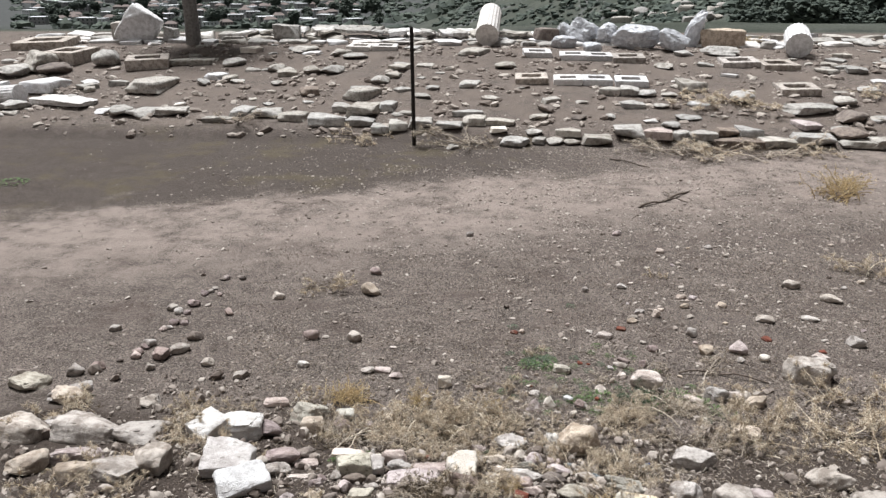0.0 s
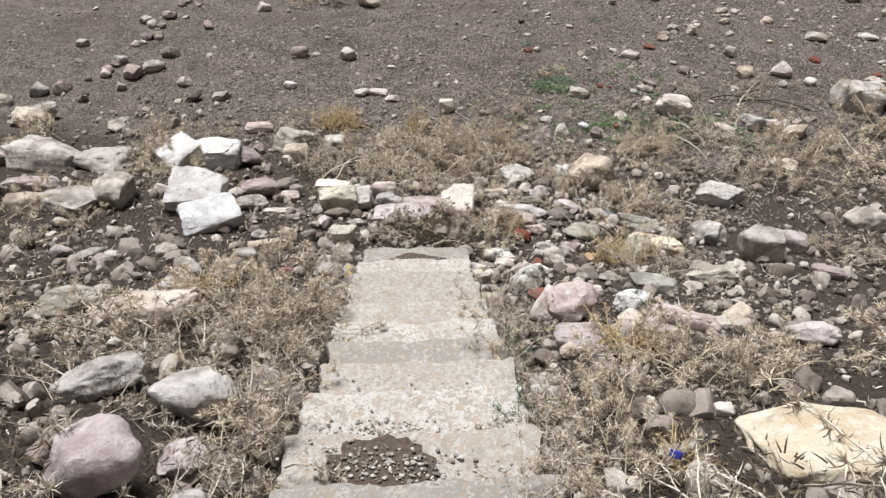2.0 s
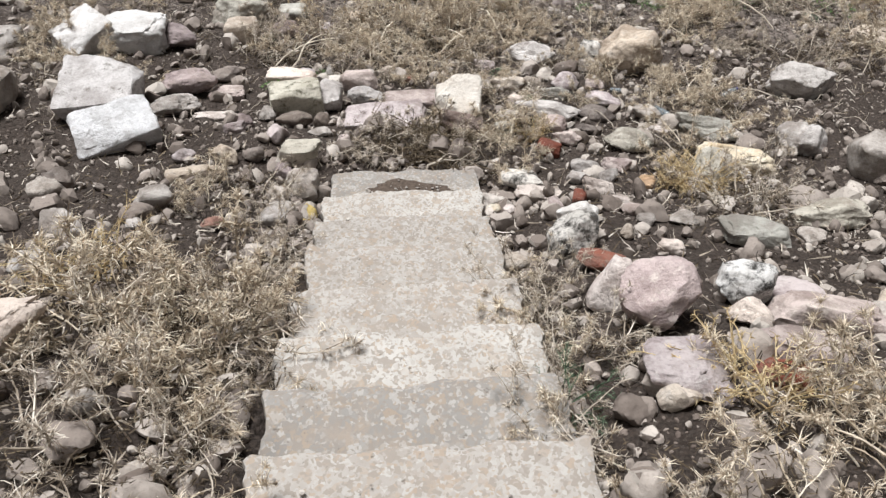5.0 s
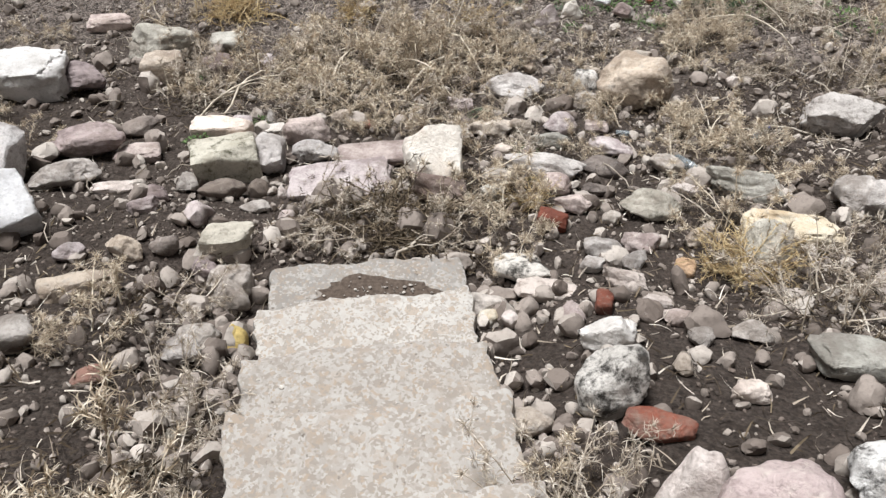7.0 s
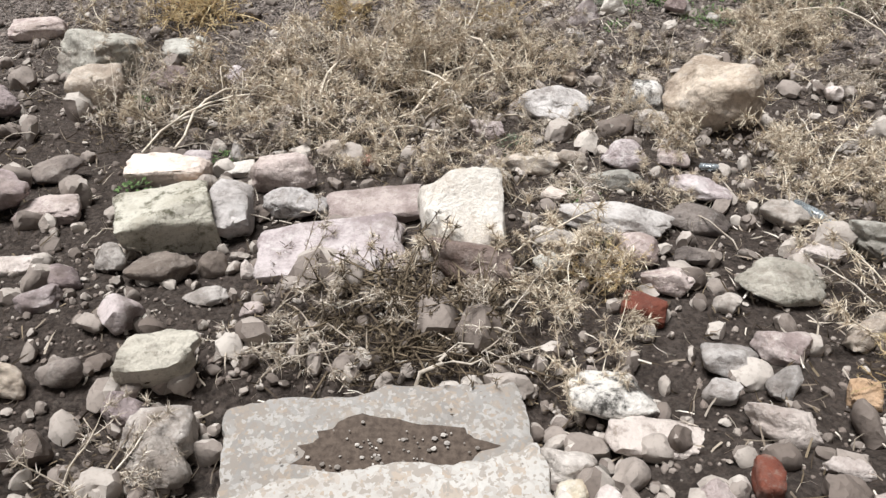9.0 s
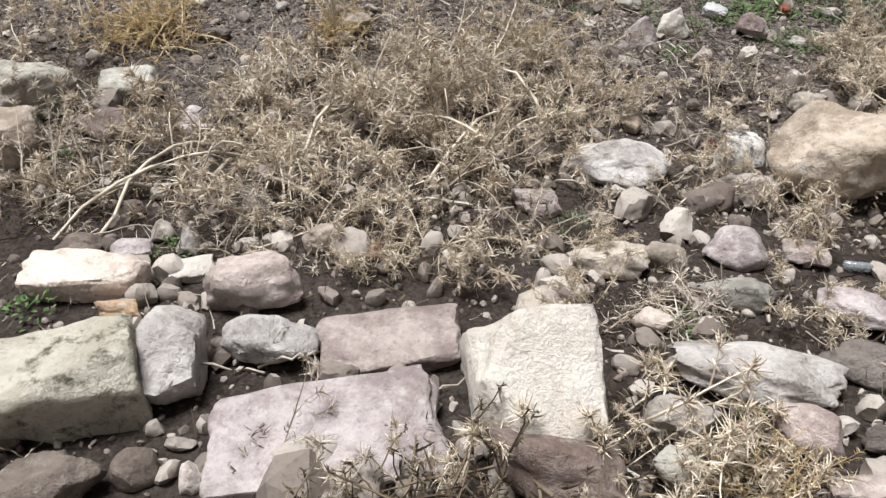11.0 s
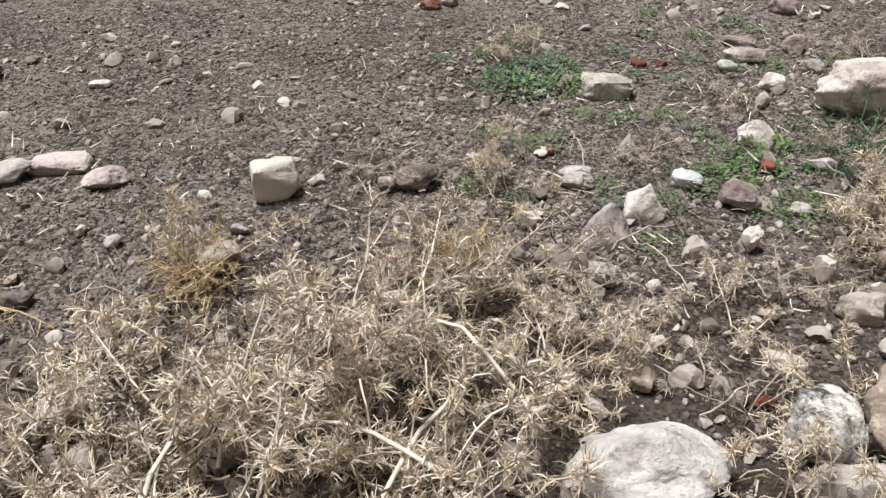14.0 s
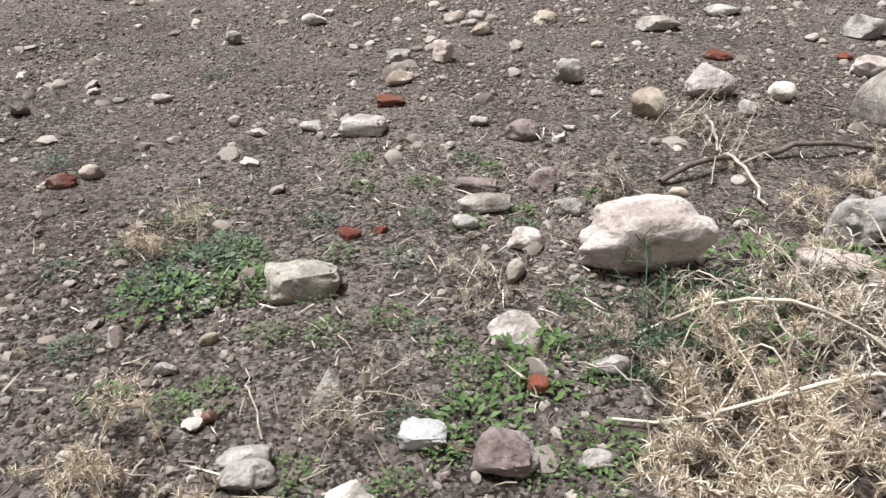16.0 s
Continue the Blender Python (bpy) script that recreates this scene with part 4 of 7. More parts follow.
stone(3.45, 11.71, 0.09, 0.14, 0.07, GREY, "rock", -38, -4, seed=4, level=3, name="stone")
stone(5.33, 11.78, 0.28, 0.22, 0.10, GREY, "rock", 12, -4, seed=6, level=3, name="stone")
stone(1.94, 9.34, 0.12, 0.06, 0.08, TAN, "rock", 35, -3, seed=8, level=3, name="stone")
stone(1.67, 9.84, 0.06, 0.03, 0.03, BRICK, "rock", -10, -2, seed=2, level=3, name="stone")
stone(1.56, 9.87, 0.08, 0.07, 0.03, BRICK, "slab", -13, -2, seed=8, level=3, name="stone_slab")
stone(0.87, 9.12, 0.05, 0.03, 0.04, BRICK, "rock", -4, -3, seed=8, level=3, name="stone")
stone(1.79, 10.95, 0.11, 0.08, 0.04, GREY, "slab", -20, -3, seed=5, level=3, name="stone_slab")
stone(1.50, 8.88, 0.04, 0.02, 0.03, GREY, "rock", -10, -3, seed=7, level=3, name="stone")
stone(2.29, 11.12, 0.15, 0.12, 0.05, BRICK, "slab", -19, -4, seed=2, level=3, name="stone_slab")
stone(4.38, 10.88, 0.13, 0.16, 0.05, BRICK, "slab", 8, -2, seed=6, level=3, name="stone_slab")
stone(5.04, 10.50, 0.12, 0.08, 0.04, BRICK, "slab", 16, -2, seed=5, level=3, name="stone_slab")
stone(2.87, 9.24, 0.07, 0.04, 0.04, GREY, "rock", -10, -3, seed=3, level=3, name="stone")
stone(0.81, 9.37, 0.07, 0.03, 0.05, GREY, "rock", -11, -3, seed=6, level=3, name="stone")
stone(0.95, 9.46, 0.06, 0.03, 0.04, TAN, "rock", 3, -3, seed=3, level=3, name="stone")
stone(-1.82, 12.49, 0.39, 0.31, 0.24, TAN, "rock", -23, -4, seed=6, level=3, name="stone")
stone(-3.33, 12.08, 0.25, 0.19, 0.15, GREY, "rock", -21, -4, seed=2, level=3, name="stone")
stone(-1.69, 10.39, 0.24, 0.18, 0.18, GREY, "rock", -14, -2, seed=7, level=3, name="stone")
stone(-2.34, 10.39, 0.26, 0.17, 0.17, PURPLE, "rock", -4, -2, seed=5, level=3, name="stone")
stone(-4.11, 9.80, 0.21, 0.31, 0.15, GREY, "rock", -34, -3, seed=3, level=4, name="stone")
stone(-4.28, 9.59, 0.25, 0.29, 0.18, PURPLE, "rock", 20, -3, seed=7, level=4, name="stone")
stone(-4.05, 10.23, 0.26, 0.17, 0.16, DARK, "rock", 6, -2, seed=8, level=3, name="stone")
stone(-4.29, 9.23, 0.17, 0.12, 0.11, GREY, "rock", -17, -4, seed=2, level=4, name="stone")
stone(-5.18, 8.96, 0.24, 0.25, 0.17, GREY, "rock", -34, -5, seed=2, level=4, name="stone")
stone(-4.95, 9.10, 0.21, 0.17, 0.15, PURPLE, "rock", 21, -4, seed=8, level=4, name="stone")
stone(-4.75, 8.08, 0.54, 0.34, 0.24, TAN, "rock", -30, -11, seed=5, level=5, name="boulder")
stone(-5.58, 8.54, 0.50, 0.42, 0.18, MOSSY, "slab", -19, -7, seed=7, level=5, name="stone_slab")
stone(-3.74, 8.06, 0.21, 0.30, 0.15, GREY, "rock", -30, -11, seed=6, level=4, name="stone")
stone(4.50, 9.64, 0.62, 0.34, 0.34, GREY, "block", -21, -2, seed=6, level=4, name="stone_block")
stone(4.61, 11.69, 0.29, 0.25, 0.10, GREY, "slab", -12, -4, seed=7, level=3, name="stone_slab")
stone(5.59, 13.42, 0.33, 0.21, 0.17, GREY, "rock", -16, -2, seed=7, level=3, name="stone")
stone(3.38, 10.35, 0.26, 0.16, 0.16, TAN, "rock", 26, -2, seed=4, level=3, name="stone")
stone(-1.88, 13.55, 0.24, 0.19, 0.15, PURPLE, "rock", -26, -2, seed=1, level=3, name="stone")
stone(3.17, 8.98, 0.34, 0.17, 0.19, GREY, "rock", -6, -3, seed=2, level=4, name="stone")
stone(-2.96, 9.05, 0.23, 0.12, 0.12, GREY, "rock", 30, -5, seed=7, level=4, name="stone")
stone(-2.23, 9.47, 0.18, 0.10, 0.10, WHITE, "rock", -10, -3, seed=3, level=4, name="stone")
stone(-4.58, 10.74, 0.17, 0.12, 0.11, PURPLE, "rock", 16, -2, seed=4, level=3, name="stone")
stone(-3.89, 11.24, 0.19, 0.15, 0.13, PURPLE, "rock", -33, -4, seed=6, level=3, name="stone")
stone(4.13, 10.18, 0.15, 0.14, 0.11, WHITE, "rock", 18, -2, seed=1, level=3, name="stone")
stone(-0.25, 16.11, 0.18, 0.14, 0.11, GREY, "rock", 26, -0, seed=7, level=3, name="stone")
stone(2.53, 11.55, 0.18, 0.15, 0.12, GREY, "rock", 13, -4, seed=3, level=3, name="stone")
stone(6.02, 12.73, 0.37, 0.24, 0.17, GREY, "rock", -11, -4, seed=6, level=3, name="stone")
stone(5.62, 10.81, 0.28, 0.19, 0.17, GREY, "rock", -35, -2, seed=2, level=3, name="stone")
stone(-3.54, 9.40, 0.20, 0.14, 0.14, GREY, "rock", 1, -4, seed=8, level=4, name="stone")
stone(-5.38, 10.45, 0.19, 0.12, 0.11, GREY, "rock", 20, -2, seed=7, level=3, name="stone")
stone(-1.34, 7.99, 0.26, 0.17, 0.14, MOSSY, "block", 9, 1, seed=7, level=4, name="stone_block", sunk=0.08)
stone(-1.31, 7.65, 0.25, 0.14, 0.13, PURPLE, "rock", 0, -7, seed=20, level=4, name="stone", sunk=0.11)
stone(1.12, 7.74, 0.11, 0.08, 0.07, PALE, "rock", -14, -8, seed=6, level=4, name="stone", sunk=0.10)
stone(-0.42, 6.96, 0.12, 0.11, 0.09, TAN, "rock", -6, -13, seed=24, level=4, name="stone", sunk=0.06)
stone(0.71, 7.77, 0.08, 0.09, 0.07, TAN, "rock", -3, -7, seed=28, level=3, name="stone", sunk=0.10)
stone(0.79, 8.28, 0.15, 0.10, 0.07, GREY, "rock", -5, -9, seed=9, level=4, name="stone", sunk=0.11)
stone(0.21, 6.61, 0.16, 0.13, 0.09, TAN, "slab", -16, -14, seed=9, level=4, name="stone_slab", sunk=0.08)
stone(1.48, 8.63, 0.14, 0.13, 0.09, GREY, "rock", -3, -3, seed=11, level=4, name="stone", sunk=0.13)
stone(-1.00, 7.72, 0.14, 0.06, 0.04, PINK, "rock", 4, -2, seed=25, level=4, name="stone", sunk=0.08)
stone(0.90, 6.16, 0.13, 0.07, 0.06, DARK, "rock", -6, -15, seed=29, level=4, name="stone", sunk=0.07)
stone(0.67, 5.87, 0.14, 0.09, 0.09, BRICK, "block", -12, -4, seed=19, level=4, name="brick_fragment", sunk=0.06)
stone(1.13, 5.99, 0.29, 0.17, 0.12, MOSSY, "rock", -8, -12, seed=11, level=4, name="stone", sunk=0.06)
stone(1.60, 6.18, 0.37, 0.22, 0.15, MOSSY, "rock", -8, -10, seed=17, level=5, name="stone", sunk=0.07)
stone(1.33, 6.17, 0.15, 0.09, 0.06, PALE, "rock", -17, -13, seed=18, level=4, name="stone", sunk=0.06)
stone(0.85, 5.64, 0.16, 0.12, 0.10, GREY, "rock", -15, -10, seed=26, level=4, name="stone", sunk=0.08)
stone(1.03, 5.71, 0.17, 0.12, 0.08, PINK, "rock", -16, -7, seed=14, level=4, name="stone", sunk=0.07)
stone(0.90, 5.40, 0.18, 0.12, 0.10, PALE, "rock", -10, -12, seed=17, level=4, name="stone", sunk=0.05)
stone(0.79, 5.52, 0.10, 0.08, 0.07, GREY, "rock", 0, -9, seed=18, level=3, name="stone", sunk=0.08)
stone(0.53, 5.52, 0.27, 0.17, 0.10, LICHEN, "rock", -12, -13, seed=16, level=4, name="stone", sunk=0.03)
stone(0.60, 5.38, 0.26, 0.12, 0.05, PALE, "slab", -9, -13, seed=21, level=4, name="stone_slab", sunk=-0.00)
stone(0.36, 5.32, 0.18, 0.11, 0.10, GREY, "rock", -3, -15, seed=2, level=4, name="stone", sunk=0.04)
stone(0.37, 5.23, 0.08, 0.08, 0.07, YELLOW, "rock", -9, -18, seed=22, level=3, name="stone", sunk=0.04)
stone(0.78, 5.21, 0.07, 0.10, 0.07, BRICK, "block", -13, -10, seed=16, level=3, name="brick_fragment", sunk=-0.01)
stone(0.75, 4.99, 0.20, 0.15, 0.14, MARBLE, "rock", -5, -12, seed=27, level=4, name="stone", sunk=0.06)
stone(0.66, 5.16, 0.10, 0.11, 0.08, PINK, "rock", -6, -20, seed=21, level=3, name="stone", sunk=0.02)
stone(0.99, 5.26, 0.12, 0.06, 0.04, PALE, "rock", -12, -11, seed=9, level=4, name="stone", sunk=0.04)
stone(0.45, 5.20, 0.07, 0.07, 0.07, PALE, "rock", -7, -15, seed=28, level=3, name="stone", sunk=0.04)
stone(1.16, 5.51, 0.09, 0.09, 0.05, ORANGE, "slab", -14, -9, seed=25, level=3, name="stone_slab", sunk=0.08)
stone(1.51, 5.63, 0.23, 0.26, 0.21, MOSSY, "rock", -11, -9, seed=19, level=4, name="stone", sunk=0.09)
stone(-0.65, 5.02, 0.17, 0.12, 0.10, GREY, "rock", 14, -19, seed=19, level=4, name="stone", sunk=0.06)
stone(-0.71, 5.62, 0.26, 0.16, 0.15, MOSSY, "rock", 17, -4, seed=18, level=4, name="stone", sunk=0.09)
stone(-0.64, 5.39, 0.17, 0.12, 0.13, GREY, "block", 8, -6, seed=25, level=4, name="stone_block", sunk=0.04)
stone(-0.76, 5.47, 0.11, 0.12, 0.11, PURPLE, "rock", 16, -15, seed=6, level=4, name="stone", sunk=0.08)
stone(-0.87, 5.79, 0.13, 0.12, 0.12, PINK, "rock", 3, -5, seed=23, level=4, name="stone", sunk=0.10)
stone(-1.02, 6.10, 0.11, 0.11, 0.10, GREY, "rock", 5, -6, seed=21, level=4, name="stone", sunk=0.08)
stone(-1.64, 6.47, 0.40, 0.20, 0.17, PURPLE, "rock", 10, -6, seed=10, level=5, name="boulder", sunk=0.09)
stone(-1.38, 6.43, 0.23, 0.15, 0.07, PINK, "slab", 9, -9, seed=23, level=4, name="stone_slab", sunk=0.06)
stone(-2.06, 7.29, 0.36, 0.23, 0.18, PURPLE, "rock", 8, -7, seed=21, level=5, name="stone", sunk=0.10)
stone(-1.48, 6.73, 0.21, 0.14, 0.11, DARK, "rock", 15, -9, seed=22, level=4, name="stone", sunk=0.08)
stone(-2.24, 8.27, 0.32, 0.21, 0.10, PINK, "slab", 8, -8, seed=26, level=4, name="stone_slab", sunk=0.10)
stone(-1.37, 6.08, 0.21, 0.09, 0.04, PALE, "slab", 10, -14, seed=19, level=4, name="stone_slab", sunk=0.06)
stone(-1.14, 5.86, 0.14, 0.08, 0.07, PINK, "rock", 17, -6, seed=14, level=4, name="stone", sunk=0.09)
stone(-0.52, 5.04, 0.08, 0.09, 0.11, OCHRE, "wedge", 14, -20, seed=4, level=3, name="stone", sunk=0.08)
stone(-0.66, 5.91, 0.14, 0.07, 0.05, GREY, "rock", 17, -10, seed=20, level=4, name="stone", sunk=0.06)
stone(-0.51, 5.86, 0.08, 0.05, 0.04, PINK, "rock", 15, -14, seed=19, level=3, name="stone", sunk=0.07)
stone(1.29, 6.40, 0.18, 0.13, 0.09, GREY, "rock", -12, -12, seed=28, level=4, name="stone", sunk=0.06)
stone(-0.71, 7.73, 0.19, 0.10, 0.08, GREY, "rock", 0, -2, seed=19, level=4, name="stone", sunk=0.09)
stone(-1.02, 7.78, 0.14, 0.09, 0.09, PINK, "rock", -1, -6, seed=11, level=4, name="stone", sunk=0.10)
stone(1.98, 7.55, 0.10, 0.10, 0.10, PALE, "rock", -8, -5, seed=26, level=3, name="stone", sunk=0.10)
stone(1.27, 4.33, 0.20, 0.18, 0.19, LICHEN, "rock", -12, -11, seed=5, level=4, name="stone", sunk=0.07)
stone(1.25, 4.16, 0.15, 0.11, 0.10, PALE, "rock", -9, -11, seed=21, level=4, name="stone", sunk=0.07)
stone(0.80, 4.55, 0.20, 0.11, 0.08, BRICK, "rock", -13, -12, seed=5, level=4, name="brick_fragment", sunk=0.01)
stone(1.11, 4.71, 0.12, 0.08, 0.07, PALE, "rock", -2, -18, seed=9, level=4, name="stone", sunk=0.05)
stone(0.95, 4.83, 0.07, 0.07, 0.07, TAN, "rock", -6, -19, seed=11, level=3, name="stone", sunk=0.05)
stone(0.70, 4.73, 0.21, 0.24, 0.22, LICHEN, "rock", -7, -16, seed=24, level=4, name="stone", sunk=0.04)
stone(1.67, 5.76, 0.42, 0.22, 0.13, YELLOW, "slab", -7, -6, seed=26, level=5, name="stone_slab", sunk=0.07)
stone(1.50, 4.87, 0.32, 0.17, 0.10, MOSSY, "slab", -5, -13, seed=16, level=4, name="stone_slab", sunk=0.04)
stone(1.25, 5.04, 0.14, 0.10, 0.07, GREY, "rock", -11, -15, seed=21, level=4, name="stone", sunk=0.02)
stone(2.16, 6.03, 0.20, 0.22, 0.20, GREY, "rock", -13, -13, seed=8, level=4, name="stone", sunk=0.09)
stone(-1.14, 5.24, 0.30, 0.13, 0.09, TAN, "slab", 15, -21, seed=12, level=4, name="stone_slab", sunk=0.05)
stone(-0.62, 5.30, 0.16, 0.14, 0.14, GREY, "rock", 6, -11, seed=21, level=4, name="stone", sunk=0.06)
stone(-0.66, 4.93, 0.14, 0.11, 0.09, GREY, "rock", 6, -11, seed=10, level=4, name="stone", sunk=0.04)
stone(-1.17, 4.89, 0.19, 0.14, 0.11, GREY, "rock", 6, -19, seed=10, level=4, name="stone", sunk=0.05)
stone(-0.85, 4.73, 0.12, 0.08, 0.06, BRICKDULL, "rock", 19, -19, seed=8, level=4, name="brick_fragment", sunk=0.03)
stone(-1.61, 6.12, 0.34, 0.18, 0.13, GREY, "rock", 21, -11, seed=8, level=5, name="stone", sunk=0.07)
stone(-2.02, 6.12, 0.48, 0.46, 0.22, LICHENPALE, "hewn", 9, 6, seed=24, level=5, name="stone_block", sunk=-0.05)
stone(-1.74, 5.68, 0.46, 0.30, 0.19, MARBLE, "hewn", 30, 12, seed=14, level=5, name="stone_block", sunk=0.12)
stone(-1.30, 5.50, 0.13, 0.10, 0.08, PINK, "rock", 10, -10, seed=13, level=4, name="stone", sunk=0.08)
stone(-1.08, 4.47, 0.13, 0.08, 0.06, DARK, "rock", 21, -20, seed=20, level=4, name="stone", sunk=0.06)
stone(-0.55, 4.55, 0.07, 0.05, 0.04, MOSSY, "rock", 5, -18, seed=7, level=3, name="stone", sunk=0.04)
stone(-2.62, 7.10, 0.34, 0.36, 0.22, MARBLE, "hewn", -38, 8, seed=11, level=5, name="stone_block", sunk=0.0)
stone(-2.30, 7.22, 0.46, 0.34, 0.22, MARBLE, "slab", 8, 4, seed=10, level=5, name="stone_slab", sunk=0.0)
stone(0.79, 5.22, 0.03, 0.05, 0.04, BRICK, "block", 5, -10, seed=2, level=3, name="brick_fragment", sunk=-0.04)
stone(-1.12, 9.42, 0.24, 0.13, 0.07, PINK, "slab", -8, 2, seed=13, level=4, name="stone_slab", sunk=0.13)
stone(-0.92, 9.25, 0.19, 0.12, 0.08, PINK, "rock", 5, 3, seed=8, level=4, name="stone", sunk=0.13)
stone(-1.31, 9.37, 0.20, 0.12, 0.09, GREY, "rock", 6, -1, seed=22, level=4, name="stone", sunk=0.13)
stone(-0.25, 9.05, 0.19, 0.14, 0.17, WHITE, "block", -0, -3, seed=22, level=4, name="stone_block", sunk=0.13)
stone(0.29, 8.99, 0.18, 0.12, 0.11, DARK, "rock", -5, -1, seed=22, level=4, name="stone", sunk=0.13)
stone(0.17, 8.99, 0.07, 0.07, 0.07, PINK, "rock", -3, 0, seed=25, level=3, name="stone", sunk=0.13)
stone(0.90, 8.86, 0.14, 0.09, 0.07, GREY, "rock", -22, -3, seed=8, level=4, name="stone", sunk=0.13)
stone(0.89, 8.51, 0.19, 0.15, 0.18, PINK, "wedge", -20, 1, seed=15, level=4, name="stone", sunk=0.12)
stone(1.08, 8.63, 0.16, 0.14, 0.16, WHITE, "wedge", -12, 2, seed=16, level=4, name="stone", sunk=0.13)
stone(0.78, 8.30, 0.16, 0.09, 0.07, GREY, "rock", -10, -0, seed=7, level=4, name="stone", sunk=0.11)
stone(1.75, 9.03, 0.17, 0.12, 0.12, PALE, "wedge", -13, 3, seed=17, level=4, name="stone", sunk=0.13)
stone(1.12, 7.76, 0.12, 0.08, 0.08, TAN, "rock", -22, -4, seed=25, level=4, name="stone", sunk=0.11)
stone(0.72, 7.81, 0.08, 0.09, 0.08, TAN, "rock", -21, -11, seed=28, level=3, name="stone", sunk=0.10)
stone(0.66, 8.43, 0.11, 0.09, 0.07, GREY, "rock", -14, -4, seed=10, level=3, name="stone", sunk=0.11)
stone(-0.46, 8.62, 0.17, 0.13, 0.12, TAN, "rock", -6, 3, seed=3, level=4, name="stone", sunk=0.13)
stone(-0.81, 7.96, 0.15, 0.15, 0.14, TAN, "rock", -1, -3, seed=10, level=4, name="stone", sunk=0.10)
stone(-1.11, 8.54, 0.16, 0.09, 0.07, DARK, "rock", -8, -1, seed=27, level=4, name="stone", sunk=0.12)
stone(-0.83, 8.82, 0.06, 0.06, 0.05, GREY, "rock", -8, -2, seed=22, level=3, name="stone", sunk=0.13)
stone(-0.70, 8.88, 0.06, 0.04, 0.03, PALE, "rock", -5, 0, seed=25, level=3, name="stone", sunk=0.13)
stone(-1.08, 10.15, 0.11, 0.05, 0.03, PALE, "slab", -7, -1, seed=21, level=3, name="stone_slab", sunk=0.13)
stone(0.04, 9.52, 0.06, 0.05, 0.03, PALE, "rock", -7, -3, seed=22, level=3, name="stone", sunk=0.13)
stone(1.29, 9.61, 0.25, 0.16, 0.11, MOSSY, "slab", -20, -5, seed=12, level=4, name="stone_slab", sunk=0.13)
stone(2.35, 9.20, 0.44, 0.27, 0.28, PALE, "rock", -28, -2, seed=10, level=5, name="boulder", sunk=0.13)
stone(2.86, 8.84, 0.25, 0.12, 0.09, PALE, "block", -45, 1, seed=13, level=4, name="stone_block", sunk=0.13)
stone(3.42, 9.04, 0.19, 0.14, 0.11, PALE, "rock", -44, 2, seed=27, level=4, name="stone", sunk=0.13)
stone(2.10, 9.82, 0.21, 0.11, 0.08, GREY, "rock", -38, 3, seed=24, level=4, name="stone", sunk=0.13)
stone(2.17, 10.00, 0.17, 0.09, 0.05, PURPLE, "slab", -33, -5, seed=18, level=4, name="stone_slab", sunk=0.13)
stone(2.08, 9.50, 0.13, 0.09, 0.09, PALE, "rock", -32, -2, seed=19, level=4, name="stone", sunk=0.13)
stone(2.38, 9.66, 0.12, 0.09, 0.07, GREY, "rock", -31, -5, seed=15, level=4, name="stone", sunk=0.13)
stone(1.96, 9.72, 0.10, 0.07, 0.06, GREY, "rock", -33, -5, seed=1, level=3, name="stone", sunk=0.13)
stone(0.91, 8.92, 0.13, 0.08, 0.07, GREY, "rock", -29, -0, seed=24, level=4, name="stone", sunk=0.13)
stone(1.45, 8.63, 0.14, 0.12, 0.11, PURPLE, "rock", -38, -0, seed=29, level=4, name="stone", sunk=0.13)
stone(1.17, 9.05, 0.08, 0.12, 0.11, MOSSY, "wedge", -25, 1, seed=13, level=3, name="stone", sunk=0.13)
stone(1.32, 8.79, 0.12, 0.08, 0.06, MARBLE, "slab", -31, -0, seed=2, level=4, name="stone_slab", sunk=0.13)
stone(1.90, 8.79, 0.11, 0.07, 0.06, GREY, "rock", -29, -1, seed=27, level=3, name="stone", sunk=0.13)
stone(1.65, 8.53, 0.09, 0.06, 0.05, GREY, "rock", -30, 1, seed=19, level=3, name="stone", sunk=0.13)
stone(1.68, 8.82, 0.06, 0.06, 0.04, BRICK, "block", -22, -1, seed=1, level=3, name="brick_fragment", sunk=0.12)
stone(3.85, 10.42, 0.27, 0.22, 0.20, PINK, "rock", -27, -6, seed=21, level=4, name="stone", sunk=0.13)
stone(3.31, 10.95, 0.16, 0.14, 0.15, GREY, "rock", -30, -1, seed=9, level=4, name="stone", sunk=0.13)
stone(2.93, 11.74, 0.14, 0.14, 0.15, PALE, "rock", -20, -4, seed=2, level=4, name="stone", sunk=0.13)
stone(4.90, 10.21, 0.26, 0.18, 0.13, PALE, "rock", -35, -5, seed=7, level=4, name="stone", sunk=0.13)
stone(2.63, 10.38, 0.17, 0.13, 0.10, PURPLE, "rock", -23, -4, seed=15, level=4, name="stone", sunk=0.13)
stone(2.01, 10.82, 0.24, 0.17, 0.08, PALE, "slab", -24, -4, seed=1, level=4, name="stone_slab", sunk=0.13)
stone(0.78, 10.86, 0.10, 0.08, 0.07, PALE, "rock", -13, -5, seed=23, level=3, name="stone", sunk=0.13)
stone(0.66, 10.83, 0.13, 0.09, 0.06, BRICK, "rock", -18, -1, seed=15, level=4, name="brick_fragment", sunk=0.13)
stone(0.54, 11.94, 0.10, 0.15, 0.11, DARK, "rock", -27, -2, seed=6, level=3, name="stone", sunk=0.12)
stone(3.79, 10.09, 0.11, 0.11, 0.08, GREY, "rock", -43, 3, seed=4, level=4, name="stone", sunk=0.13)
stone(1.49, 11.23, 0.08, 0.07, 0.06, PINK, "rock", -28, -7, seed=23, level=3, name="stone", sunk=0.12)
